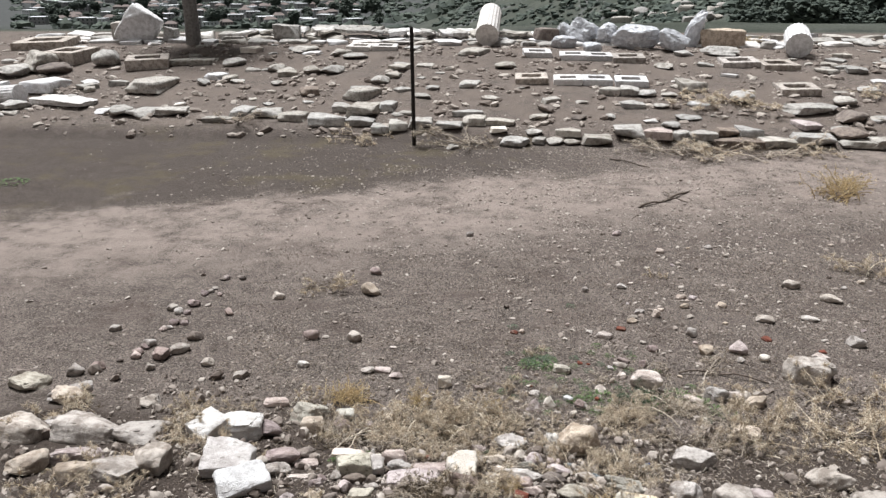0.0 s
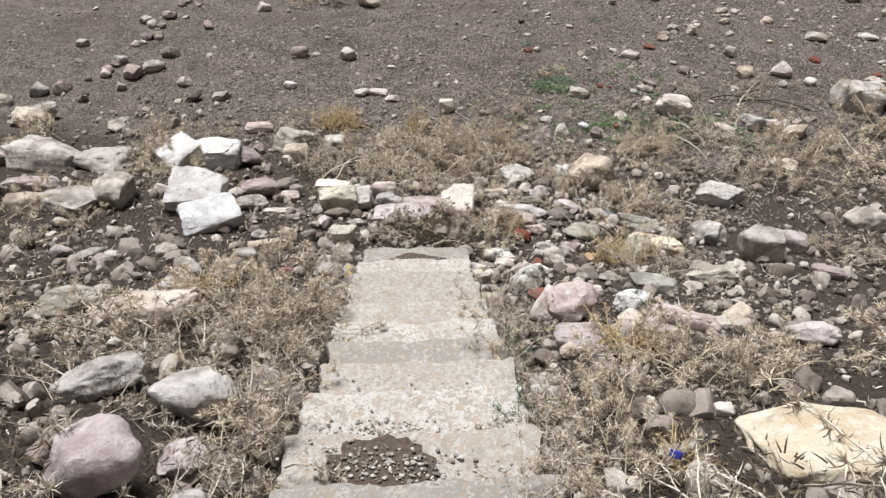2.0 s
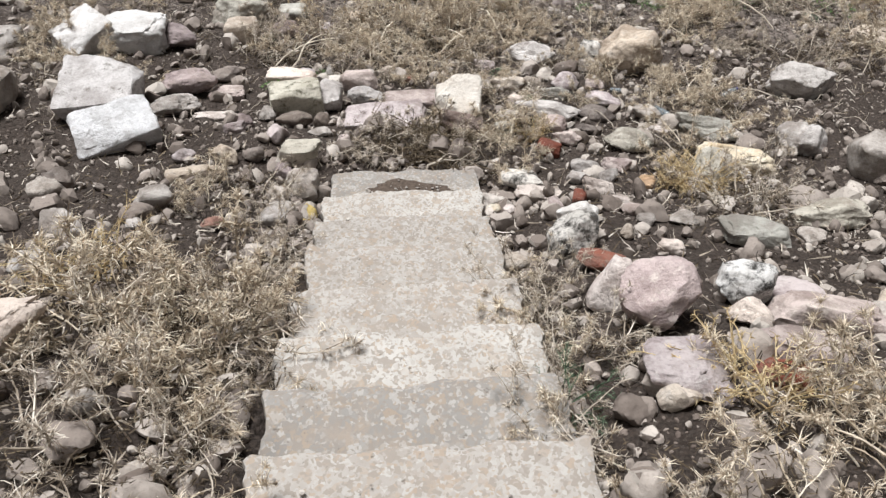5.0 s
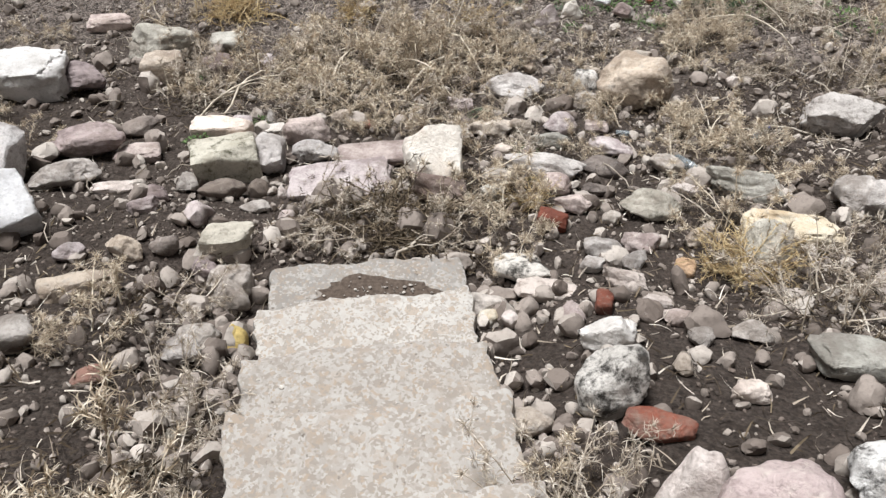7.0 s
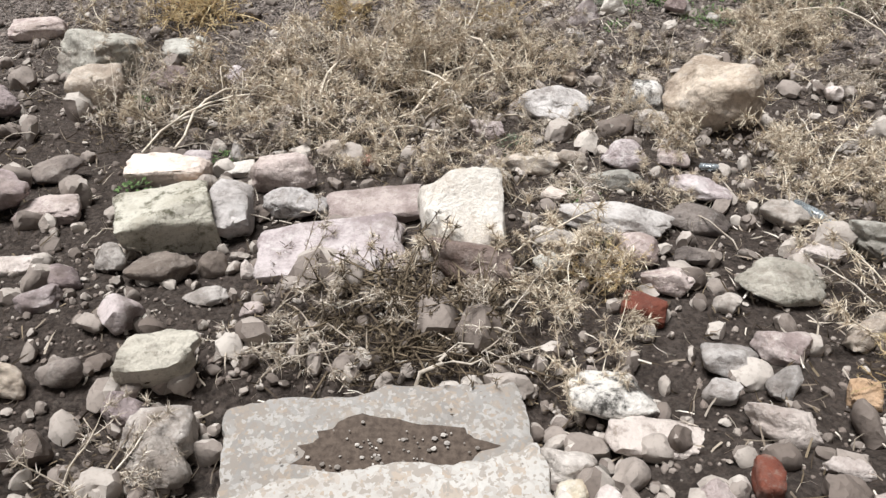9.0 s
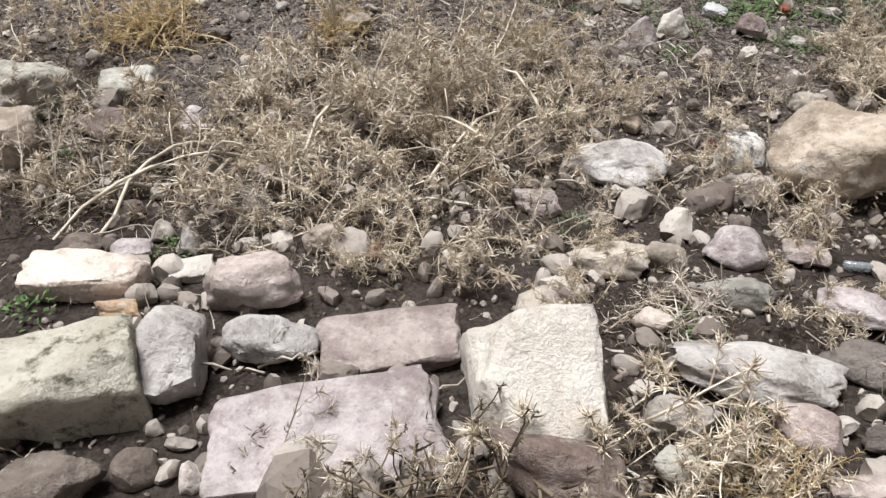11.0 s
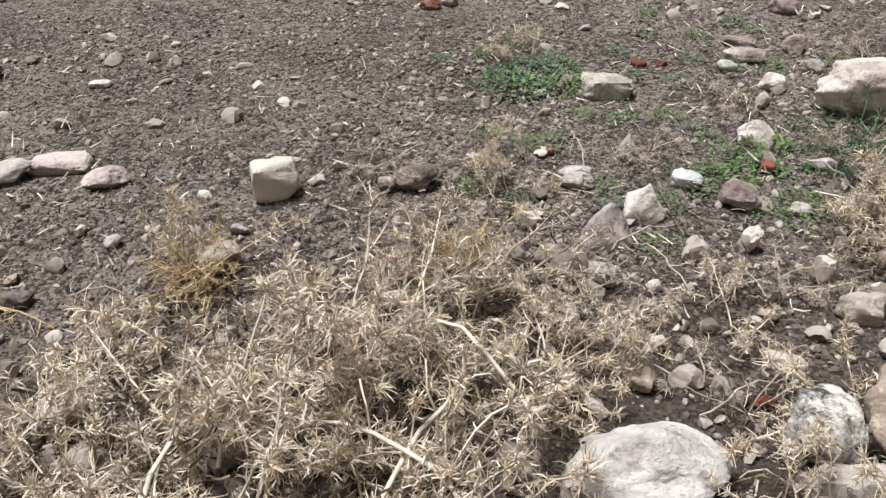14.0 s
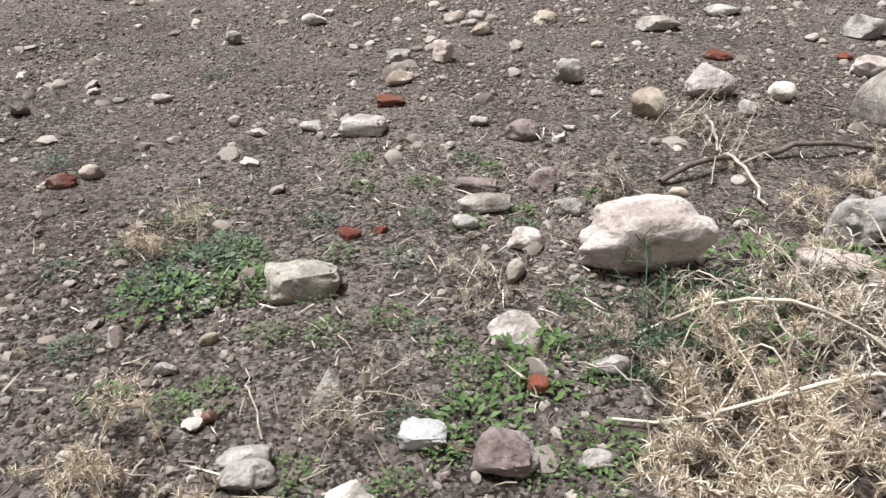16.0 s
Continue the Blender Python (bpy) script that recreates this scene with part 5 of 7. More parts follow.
stone(1.24, 11.81, 0.11, 0.07, 0.05, PALE, "rock", -15, 1, seed=1, level=3, name="stone", sunk=0.12)
stone(1.91, 12.90, 0.12, 0.11, 0.10, GREY, "rock", -19, 1, seed=3, level=4, name="stone", sunk=0.13)
stone(2.85, 9.56, 0.08, 0.05, 0.04, TAN, "rock", -32, 1, seed=9, level=3, name="stone", sunk=0.13)
stone(1.77, 8.38, 0.04, 0.05, 0.04, PALE, "rock", -40, -1, seed=9, level=3, name="stone", sunk=0.12)
stone(-0.93, 2.93, 0.35, 0.19, 0.16, GREY, "rock", 18, -14, seed=24, level=5, name="stone", sunk=0.06)
stone(-0.53, 2.86, 0.32, 0.23, 0.19, GREY, "rock", 7, -17, seed=28, level=4, name="stone", sunk=0.05)
stone(-0.58, 2.36, 0.30, 0.25, 0.24, PURPLEPINK, "rock", 17, -11, seed=10, level=4, name="stone", sunk=0.07)
stone(-0.34, 2.36, 0.12, 0.09, 0.08, GREY, "rock", 26, -20, seed=25, level=4, name="stone", sunk=0.07)
stone(-1.18, 3.68, 0.51, 0.23, 0.16, PALE, "slab", 11, -17, seed=17, level=5, name="stone_slab", sunk=0.05)
stone(-1.65, 3.76, 0.42, 0.19, 0.15, MOSSY, "rock", 26, -19, seed=11, level=5, name="boulder", sunk=0.05)
stone(-1.32, 4.23, 0.17, 0.11, 0.09, GREY, "rock", 12, -13, seed=12, level=4, name="stone", sunk=0.04)
stone(2.42, 7.00, 0.46, 0.30, 0.24, LICHENPALE, "rock", -3, -5, seed=7, level=5, name="boulder", sunk=0.07)
stone(2.07, 6.08, 0.17, 0.23, 0.18, GREY, "rock", 4, -9, seed=5, level=4, name="stone", sunk=0.06)
stone(2.43, 5.78, 0.32, 0.25, 0.24, GREY, "block", -4, -3, seed=29, level=4, name="stone_block", sunk=0.06)
stone(2.73, 5.97, 0.22, 0.18, 0.15, PINK, "block", -7, -8, seed=23, level=4, name="stone_block", sunk=0.05)
stone(1.93, 5.13, 0.39, 0.21, 0.15, MOSSY, "rock", 5, -14, seed=27, level=5, name="stone", sunk=0.01)
stone(1.85, 4.29, 0.21, 0.20, 0.16, TAN, "wedge", -8, -17, seed=7, level=4, name="stone", sunk=0.03)
stone(2.18, 4.14, 0.31, 0.21, 0.12, PINK, "rock", -5, -20, seed=27, level=4, name="stone", sunk=-0.00)
stone(1.79, 4.26, 0.19, 0.09, 0.08, GREY, "rock", -7, -14, seed=22, level=4, name="stone", sunk=0.03)
stone(0.77, 3.26, 0.14, 0.12, 0.09, GREY, "rock", 3, -18, seed=25, level=4, name="stone", sunk=0.02)
stone(1.46, 3.19, 0.08, 0.06, 0.05, WHITE, "block", 3, -11, seed=13, level=3, name="stone_block", sunk=0.01)
stone(1.24, 2.82, 0.08, 0.08, 0.08, GREY, "rock", -1, -15, seed=8, level=3, name="stone", sunk=0.04)

stone(-0.89, 6.29, 0.33, 0.23, 0.21, POCKED, "hewn", 19, -10, seed=28, level=5, name="stone_block", sunk=0.09)
stone(-0.70, 6.38, 0.17, 0.26, 0.19, LICHENPALE, "rock", 0, -9, seed=29, level=4, name="stone", sunk=0.06)
stone(-0.91, 6.61, 0.12, 0.08, 0.07, ORANGE, "rock", 7, -8, seed=17, level=4, name="stone", sunk=0.08)
stone(-0.48, 6.47, 0.25, 0.16, 0.13, LICHENPALE, "rock", 11, -10, seed=6, level=4, name="stone", sunk=0.07)
stone(-0.19, 6.48, 0.37, 0.20, 0.07, PINK, "flat", 8, -11, seed=27, level=5, name="stone_slab", sunk=-0.04)
stone(-0.31, 6.17, 0.51, 0.27, 0.08, PINK, "hewn", 8, -6, seed=13, level=5, name="stone_block", sunk=-0.07)
stone(0.16, 6.07, 0.31, 0.19, 0.16, DULLRED, "rock", -9, -6, seed=17, level=4, name="stone", sunk=0.07)
stone(0.67, 6.35, 0.41, 0.20, 0.12, GREY, "rock", -18, -9, seed=27, level=5, name="boulder", sunk=0.05)
stone(0.45, 6.21, 0.17, 0.11, 0.11, GREY, "rock", -7, -6, seed=7, level=4, name="stone", sunk=0.08)
stone(0.71, 6.18, 0.17, 0.11, 0.10, PINK, "rock", -21, -10, seed=20, level=4, name="stone", sunk=0.09)
stone(0.98, 6.39, 0.26, 0.13, 0.09, DARK, "rock", -15, -10, seed=11, level=4, name="stone", sunk=0.08)
stone(0.41, 6.07, 0.12, 0.10, 0.09, MOSSY, "rock", -15, -13, seed=28, level=4, name="stone", sunk=0.08)
stone(0.78, 6.02, 0.18, 0.11, 0.10, PINK, "rock", -17, -9, seed=27, level=4, name="stone", sunk=0.10)
stone(-0.84, 6.04, 0.22, 0.12, 0.10, DARK, "rock", 15, -13, seed=28, level=4, name="stone", sunk=0.09)
stone(-0.69, 6.09, 0.10, 0.10, 0.09, DARK, "rock", 19, -10, seed=15, level=3, name="stone", sunk=0.09)
stone(-1.00, 6.18, 0.08, 0.08, 0.07, TAN, "rock", 13, -13, seed=20, level=3, name="stone", sunk=0.10)
stone(-0.57, 6.07, 0.05, 0.07, 0.07, PALE, "wedge", 13, -8, seed=16, level=3, name="stone", sunk=0.09)
stone(-0.62, 6.16, 0.07, 0.04, 0.03, GREY, "rock", 9, -12, seed=6, level=3, name="stone", sunk=0.08)
stone(-1.04, 6.74, 0.34, 0.15, 0.11, PALE, "block", 3, -9, seed=24, level=5, name="stone_block", sunk=0.04)
stone(-0.78, 6.81, 0.13, 0.09, 0.04, WHITE, "flat", 14, -12, seed=28, level=4, name="stone_slab", sunk=0.01)
stone(-0.57, 6.70, 0.26, 0.17, 0.16, PINK, "rock", 9, -15, seed=9, level=4, name="stone", sunk=0.07)
stone(0.43, 6.84, 0.26, 0.15, 0.11, TAN, "rock", -6, -8, seed=27, level=4, name="stone", sunk=0.05)
stone(0.59, 6.85, 0.14, 0.09, 0.09, TAN, "rock", -13, -12, seed=9, level=4, name="stone", sunk=0.08)
stone(0.82, 6.89, 0.20, 0.14, 0.13, PINK, "rock", -2, -11, seed=11, level=4, name="stone", sunk=0.08)
stone(1.02, 6.88, 0.14, 0.12, 0.08, PINK, "rock", -12, -6, seed=25, level=4, name="stone", sunk=0.06)
stone(0.74, 6.67, 0.22, 0.12, 0.10, MOSSY, "rock", -13, -13, seed=27, level=4, name="stone", sunk=0.07)
stone(1.05, 6.59, 0.25, 0.15, 0.10, PINK, "rock", -8, -15, seed=6, level=4, name="stone", sunk=0.07)
stone(1.31, 7.37, 0.46, 0.36, 0.35, TAN, "rock", -28, 4, seed=12, level=5, name="boulder", sunk=0.10)
stone(1.03, 7.48, 0.19, 0.22, 0.20, LICHEN, "rock", -12, -6, seed=9, level=4, name="stone")
stone(-1.72, 7.84, 0.48, 0.30, 0.28, MOSSY, "rock", 4, -11, seed=2, level=5, name="boulder", sunk=0.11)
stone(-1.59, 7.47, 0.26, 0.21, 0.19, TAN, "block", 12, -7, seed=23, level=4, name="stone_block", sunk=0.09)
stone(-0.98, 6.90, 0.13, 0.09, 0.07, PINK, "rock", 8, -15, seed=29, level=4, name="stone", sunk=0.08)
stone(-0.92, 7.01, 0.08, 0.07, 0.08, GREY, "rock", 7, -7, seed=21, level=3, name="stone", sunk=0.09)
stone(-0.83, 6.96, 0.07, 0.09, 0.09, GREY, "wedge", -1, -8, seed=19, level=3, name="stone", sunk=0.09)
stone(-1.15, 6.94, 0.16, 0.09, 0.06, DARK, "rock", 9, -11, seed=11, level=4, name="stone", sunk=0.06)
stone(0.26, 7.20, 0.17, 0.13, 0.09, PINK, "rock", -2, -7, seed=17, level=4, name="stone", sunk=0.07)
stone(0.48, 6.56, 0.10, 0.08, 0.06, PALE, "rock", -17, -13, seed=18, level=3, name="stone", sunk=0.06)
stone(1.04, 7.30, 0.16, 0.13, 0.11, GREY, "rock", -18, -9, seed=26, level=4, name="stone", sunk=0.09)
stone(1.46, 7.91, 0.15, 0.10, 0.10, TAN, "rock", -18, -4, seed=14, level=4, name="stone", sunk=0.10)
stone(0.93, 4.17, 0.27, 0.27, 0.25, PURPLEPINK, "rock", -9, -9, seed=22, level=4, name="stone_block", sunk=0.02)
stone(0.80, 4.30, 0.18, 0.19, 0.20, PALE, "wedge", 1, -14, seed=18, level=4, name="stone", sunk=0.06)

stone(0.13, 6.26, 0.30, 0.30, 0.21, WHITE, "hewn", 4, 18, seed=6, level=5, sunk=-0.12, name="stone_block")
stone(0.59, 7.46, 0.38, 0.26, 0.17, LICHENPALE, "rock", -8, -6, seed=13, level=5, name="boulder")

# a line of loose stones along the edge of the trodden way, others strewn beyond it
rng_c = np.random.default_rng(63)
for i in range(22):
    u = rng_c.uniform()
    size = rng_c.uniform(0.10, 0.22)
    stone(round(-4.70 + 0.15 * u + rng_c.normal() * 0.10 * (1 + u), 2), round(9.2 + 3.9 * u, 2), size, size * 0.8, size * 0.6, (GREY, PURPLE, DARK, PINK)[i % 4], "rock", rng_c.uniform(-40, 40), -3, seed=int(rng_c.integers(1, 30)), level=3)
for i in range(46):
    x, y = rng_c.uniform(2.4, 8.6), rng_c.uniform(10.5, 16.5)
    size = 0.07 + 0.15 * rng_c.uniform() ** 2
    stone(round(x, 2), round(y, 2), size, size * 0.8, size * 0.55, (GREY, PINK, TAN, PALE)[i % 4], "rock", rng_c.uniform(-40, 40), -3, seed=int(rng_c.integers(1, 30)), level=3)

# ---- dry thistles, grass and weeds, each where it grows ----
plant(-0.89, 4.00, 0.28, STRAW_PLANT)
plant(-0.63, 4.12, 0.28, STRAW_PLANT)
plant(-0.59, 3.67, 0.27, STRAW_PLANT)
plant(-0.40, 3.73, 0.24, GREY_PLANT)
plant(-0.41, 4.04, 0.21, STRAW_PLANT)
plant(-0.85, 3.78, 0.24, GREY_PLANT)
plant(-0.61, 3.85, 0.26, STRAW_PLANT)
plant(-1.06, 4.18, 0.23, GOLD_PLANT)
plant(0.57, 4.20, 0.13, GREY_PLANT)
plant(0.56, 3.86, 0.13, GRASS_PLANT)
plant(0.59, 3.69, 0.13, GRASS_PLANT)
plant(0.53, 4.34, 0.12, STRAW_PLANT)
plant(1.12, 3.75, 0.22, GOLD_PLANT)
plant(1.18, 3.64, 0.19, STRAW_PLANT)
plant(1.40, 5.48, 0.20, GOLD_PLANT)
plant(1.49, 5.24, 0.22, GREY_PLANT)
plant(1.57, 5.06, 0.18, GREY_PLANT)
plant(0.82, 3.96, 0.12, GREY_PLANT)
plant(-0.15, 5.79, 0.23, BROWN_PLANT)
plant(-0.39, 5.80, 0.17, GREY_PLANT)
plant(0.32, 6.12, 0.23, STRAW_PLANT)
plant(0.48, 5.95, 0.19, STRAW_PLANT)
plant(0.12, 5.72, 0.15, GREY_PLANT)
plant(-1.10, 4.87, 0.14, STRAW_PLANT)
plant(-0.49, 4.62, 0.13, GREY_PLANT)
plant(-0.49, 4.43, 0.12, GREY_PLANT)
plant(1.63, 6.74, 0.23, STRAW_PLANT)
plant(1.45, 6.93, 0.24, STRAW_PLANT, 1.25)
plant(-1.10, 3.46, 0.27, GREY_PLANT)
plant(-1.36, 3.53, 0.23, STRAW_PLANT)
plant(-0.81, 3.75, 0.25, STRAW_PLANT)
plant(-0.54, 3.80, 0.20, STRAW_PLANT)
plant(-0.42, 3.38, 0.17, GREY_PLANT)
plant(-0.70, 3.33, 0.20, GREY_PLANT)
plant(-0.48, 2.74, 0.19, GREY_PLANT)
plant(-0.28, 2.60, 0.17, STRAW_PLANT)
plant(-0.61, 2.94, 0.15, STRAW_PLANT)
plant(-0.35, 2.88, 0.14, GREY_PLANT)
plant(0.53, 4.08, 0.13, STRAW_PLANT)
plant(0.60, 3.46, 0.11, GRASS_PLANT)
plant(0.72, 3.02, 0.13, GRASS_PLANT)
plant(0.71, 2.74, 0.14, GRASS_PLANT)
plant(0.91, 3.34, 0.16, STRAW_PLANT)
plant(1.07, 3.24, 0.18, STRAW_PLANT)
plant(1.32, 3.49, 0.20, STRAW_PLANT)
plant(1.58, 3.53, 0.21, STRAW_PLANT)
plant(0.86, 2.95, 0.16, GREY_PLANT)
plant(1.02, 2.83, 0.17, STRAW_PLANT)
plant(1.50, 3.71, 0.17, STRAW_PLANT)
plant(1.89, 3.68, 0.20, STRAW_PLANT)
plant(1.42, 3.34, 0.19, GREY_PLANT)
plant(0.86, 2.64, 0.14, GREY_PLANT)
plant(1.05, 2.67, 0.14, STRAW_PLANT)
plant(1.68, 3.38, 0.18, STRAW_PLANT)
plant(1.45, 5.52, 0.19, GOLD_PLANT)
plant(1.68, 5.38, 0.17, GREY_PLANT)
plant(1.19, 2.73, 0.10, GOLD_PLANT)
plant(-1.05, 3.01, 0.19, GREY_PLANT)
plant(-0.80, 2.81, 0.15, GREY_PLANT)
plant(3.61, 8.30, 0.34, STRAW_PLANT, 1.05)
plant(4.18, 8.16, 0.39, STRAW_PLANT, 0.85)
plant(3.25, 7.63, 0.32, STRAW_PLANT, 1.25)
plant(4.57, 8.98, 0.32, STRAW_PLANT)
plant(3.15, 8.04, 0.26, STRAW_PLANT, 1.15)
plant(1.52, 6.67, 0.18, STRAW_PLANT)
plant(1.35, 6.40, 0.17, STRAW_PLANT)
plant(1.82, 7.87, 0.25, STRAW_PLANT, 0.85)
plant(2.57, 8.65, 0.26, GRASS_PLANT)
plant(2.11, 8.79, 0.23, GRASS_PLANT)
plant(2.86, 8.55, 0.26, GRASS_PLANT)
plant(-1.42, 8.60, 0.21, GOLD_PLANT)
plant(-1.87, 8.32, 0.22, STRAW_PLANT, 1.05)
plant(-1.32, 7.20, 0.22, STRAW_PLANT, 1.15)
plant(-0.69, 7.68, 0.24, GREY_PLANT, 1.25)
plant(-2.87, 6.92, 0.24, STRAW_PLANT, 1.05)
plant(4.59, 8.08, 0.47, STRAW_PLANT, 0.85)
plant(5.28, 8.67, 0.52, STRAW_PLANT, 1.25)
plant(-3.11, 4.96, 0.28, STRAW_PLANT)
plant(-1.74, 3.11, 0.23, STRAW_PLANT)
plant(-2.23, 3.82, 0.24, GREY_PLANT)
plant(2.59, 3.82, 0.28, STRAW_PLANT)
plant(1.74, 5.26, 0.14, GREY_PLANT)
plant(1.31, 5.54, 0.17, GOLD_PLANT)
plant(-0.37, 8.15, 0.35, STRAW_PLANT, 1.15)
plant(-0.52, 7.64, 0.28, STRAW_PLANT, 0.85)
plant(0.14, 8.11, 0.32, GREY_PLANT, 1.05)
plant(0.20, 7.56, 0.27, STRAW_PLANT, 1.15)
plant(0.02, 7.21, 0.25, GREY_PLANT, 1.25)
plant(-0.04, 6.94, 0.20, STRAW_PLANT, 1.05)
plant(-0.63, 7.47, 0.25, STRAW_PLANT, 0.85)
plant(-0.77, 7.68, 0.21, STRAW_PLANT, 1.25)
plant(-1.16, 7.28, 0.22, GREY_PLANT, 1.15)
plant(-1.32, 7.13, 0.19, GREY_PLANT, 0.85)
plant(0.34, 8.42, 0.19, GOLD_PLANT)
plant(-0.52, 8.52, 0.17, GOLD_PLANT)
plant(-1.52, 8.48, 0.23, GOLD_PLANT)
plant(-0.76, 8.01, 0.24, GREY_PLANT, 1.05)
plant(0.25, 6.98, 0.13, GREY_PLANT, 1.15)
plant(1.16, 7.05, 0.19, STRAW_PLANT, 1.25)
plant(0.73, 7.18, 0.12, GREY_PLANT, 1.05)
plant(-0.47, 7.04, 0.17, STRAW_PLANT, 0.85)
plant(-0.23, 6.87, 0.14, STRAW_PLANT, 1.25)
plant(-0.07, 6.06, 0.07, STRAW_PLANT)
plant(-0.36, 6.07, 0.07, GREY_PLANT)
plant(0.57, 6.04, 0.11, GOLD_PLANT)
plant(0.29, 6.09, 0.07, STRAW_PLANT)
plant(0.92, 6.57, 0.11, STRAW_PLANT)
plant(0.59, 6.57, 0.09, GRASS_PLANT)
plant(0.37, 6.55, 0.07, STRAW_PLANT)
plant(0.47, 7.98, 0.20, STRAW_PLANT, 1.15)
plant(0.64, 8.17, 0.15, GREY_PLANT, 0.85)
plant(1.86, 8.23, 0.24, STRAW_PLANT, 1.05)
plant(0.32, 8.44, 0.14, GOLD_PLANT)
plant(-0.44, 8.49, 0.21, STRAW_PLANT, 1.15)
plant(-0.02, 8.18, 0.20, STRAW_PLANT, 1.25)
plant(0.13, 7.90, 0.20, STRAW_PLANT, 1.05)
plant(-0.08, 7.92, 0.17, GREY_PLANT, 0.85)
plant(0.38, 8.24, 0.15, STRAW_PLANT, 1.25)
plant(0.56, 8.79, 0.14, STRAW_PLANT, 1.15)
plant(0.75, 8.02, 0.13, GREY_PLANT, 0.85)
plant(1.10, 8.00, 0.12, STRAW_PLANT, 1.05)
plant(1.31, 8.06, 0.13, GREY_PLANT, 1.15)
plant(2.05, 8.28, 0.18, STRAW_PLANT, 1.25)
plant(1.79, 8.04, 0.17, STRAW_PLANT, 1.05)
plant(1.72, 7.90, 0.15, STRAW_PLANT, 0.85)
plant(2.07, 8.82, 0.12, GREY_PLANT, 1.25)
plant(0.13, 9.18, 0.09, GREY_PLANT)
plant(0.97, 7.59, 0.09, GREY_PLANT, 1.15)
plant(3.32, 10.07, 0.16, GREY_PLANT)
plant(2.15, 8.50, 0.21, STRAW_PLANT, 0.85)
plant(1.95, 8.44, 0.18, STRAW_PLANT, 1.05)
plant(3.07, 9.08, 0.16, STRAW_PLANT)
plant(2.63, 8.62, 0.20, GREY_PLANT, 1.15)
plant(2.10, 8.66, 0.12, GREY_PLANT, 1.25)
plant(0.60, 9.08, 0.11, STRAW_PLANT)
plant(2.00, 8.31, 0.18, STRAW_PLANT, 1.05)
plant(3.26, 9.70, 0.13, GREY_PLANT)
plant(3.49, 9.18, 0.15, STRAW_PLANT)
plant(2.69, 9.68, 0.09, GREY_PLANT)
plant(0.93, 10.10, 0.11, STRAW_PLANT)
plant(1.83, 9.35, 0.07, GREY_PLANT)
plant(1.24, 8.99, 0.08, GREY_PLANT)
plant(2.59, 8.78, 0.13, STRAW_PLANT, 0.85)
plant(0.88, 9.86, 0.14, BLUE_WEED)
plant(1.01, 9.88, 0.16, BLUE_WEED)
plant(1.11, 9.74, 0.13, WEED)
plant(0.93, 9.72, 0.13, BLUE_WEED)
plant(1.13, 9.95, 0.14, BLUE_WEED)
plant(0.80, 9.79, 0.10, BLUE_WEED)
plant(1.20, 9.86, 0.08, WEED)
plant(1.47, 9.32, 0.06, WEED)
plant(1.31, 9.54, 0.07, WEED)
plant(1.56, 9.08, 0.06, WEED)
plant(1.62, 8.87, 0.09, WEED)
plant(1.46, 8.81, 0.09, WEED)
plant(1.35, 8.75, 0.06, WEED)
plant(1.00, 8.83, 0.06, WEED)
plant(1.19, 8.67, 0.06, WEED)
plant(1.60, 8.46, 0.07, WEED)
plant(1.81, 8.97, 0.07, WEED)
plant(2.00, 9.14, 0.06, WEED)
plant(2.27, 8.87, 0.08, WEED)
plant(2.29, 8.97, 0.07, WEED)
plant(1.60, 12.09, 0.09, BLUE_WEED)
plant(0.65, 11.05, 0.10, BLUE_WEED)
plant(1.85, 10.46, 0.09, WEED)
plant(2.20, 9.72, 0.05, WEED)
plant(1.68, 8.86, 0.07, WEED)
plant(1.88, 8.78, 0.08, WEED)
plant(0.79, 9.20, 0.03, WEED)
plant(1.49, 10.02, 0.04, BLUE_WEED)
plant(0.59, 9.60, 0.08, BLUE_WEED)
plant(1.57, 8.95, 0.07, WEED)
plant(1.52, 8.59, 0.06, WEED)
plant(2.02, 8.95, 0.07, WEED)
plant(-1.15, 6.61, 0.10, WEED)
plant(0.37, 7.04, 0.09, BLUE_WEED)
plant(0.60, 6.56, 0.08, WEED)
plant(-1.40, 7.46, 0.07, WEED)
plant(-0.86, 6.90, 0.04, WEED)
plant(1.46, 8.78, 0.16, WEED)
plant(1.68, 8.57, 0.11, WEED)
plant(0.65, 6.22, 0.04, WEED)
plant(2.69, 8.99, 0.20, WEED)
plant(2.34, 8.69, 0.23, WEED)
plant(2.90, 8.81, 0.20, WEED)
plant(1.74, 8.89, 0.17, WEED)
plant(0.86, 9.73, 0.18, WEED)
plant(1.13, 9.71, 0.14, WEED)
plant(3.16, 8.58, 0.20, WEED)
plant(0.47, 2.93, 0.04, BLUE_WEED)
plant(8.80, 19.77, 0.64, GOLD_PLANT, 1.9)
plant(9.41, 20.61, 0.50, GOLD_PLANT)
plant(-2.62, 12.71, 0.35, STRAW_PLANT)
plant(-12.91, 19.67, 0.71, WEED)
plant(3.29, 13.81, 0.16, STRAW_PLANT)
plant(7.37, 14.29, 0.48, STRAW_PLANT)
plant(-9.11, 26.60, 0.83, GREY_PLANT)
plant(-4.35, 25.65, 0.67, STRAW_PLANT)
plant(-1.30, 25.55, 0.95, GREY_PLANT)
plant(-0.53, 25.11, 0.84, GREY_PLANT)
plant(5.53, 24.68, 0.93, GREY_PLANT)
plant(6.49, 24.35, 0.93, STRAW_PLANT)
plant(7.54, 24.41, 0.94, GREY_PLANT)
plant(8.87, 24.35, 0.86, GREY_PLANT)
plant(10.10, 24.97, 0.79, STRAW_PLANT)
plant(7.28, 29.04, 1.09, STRAW_PLANT)
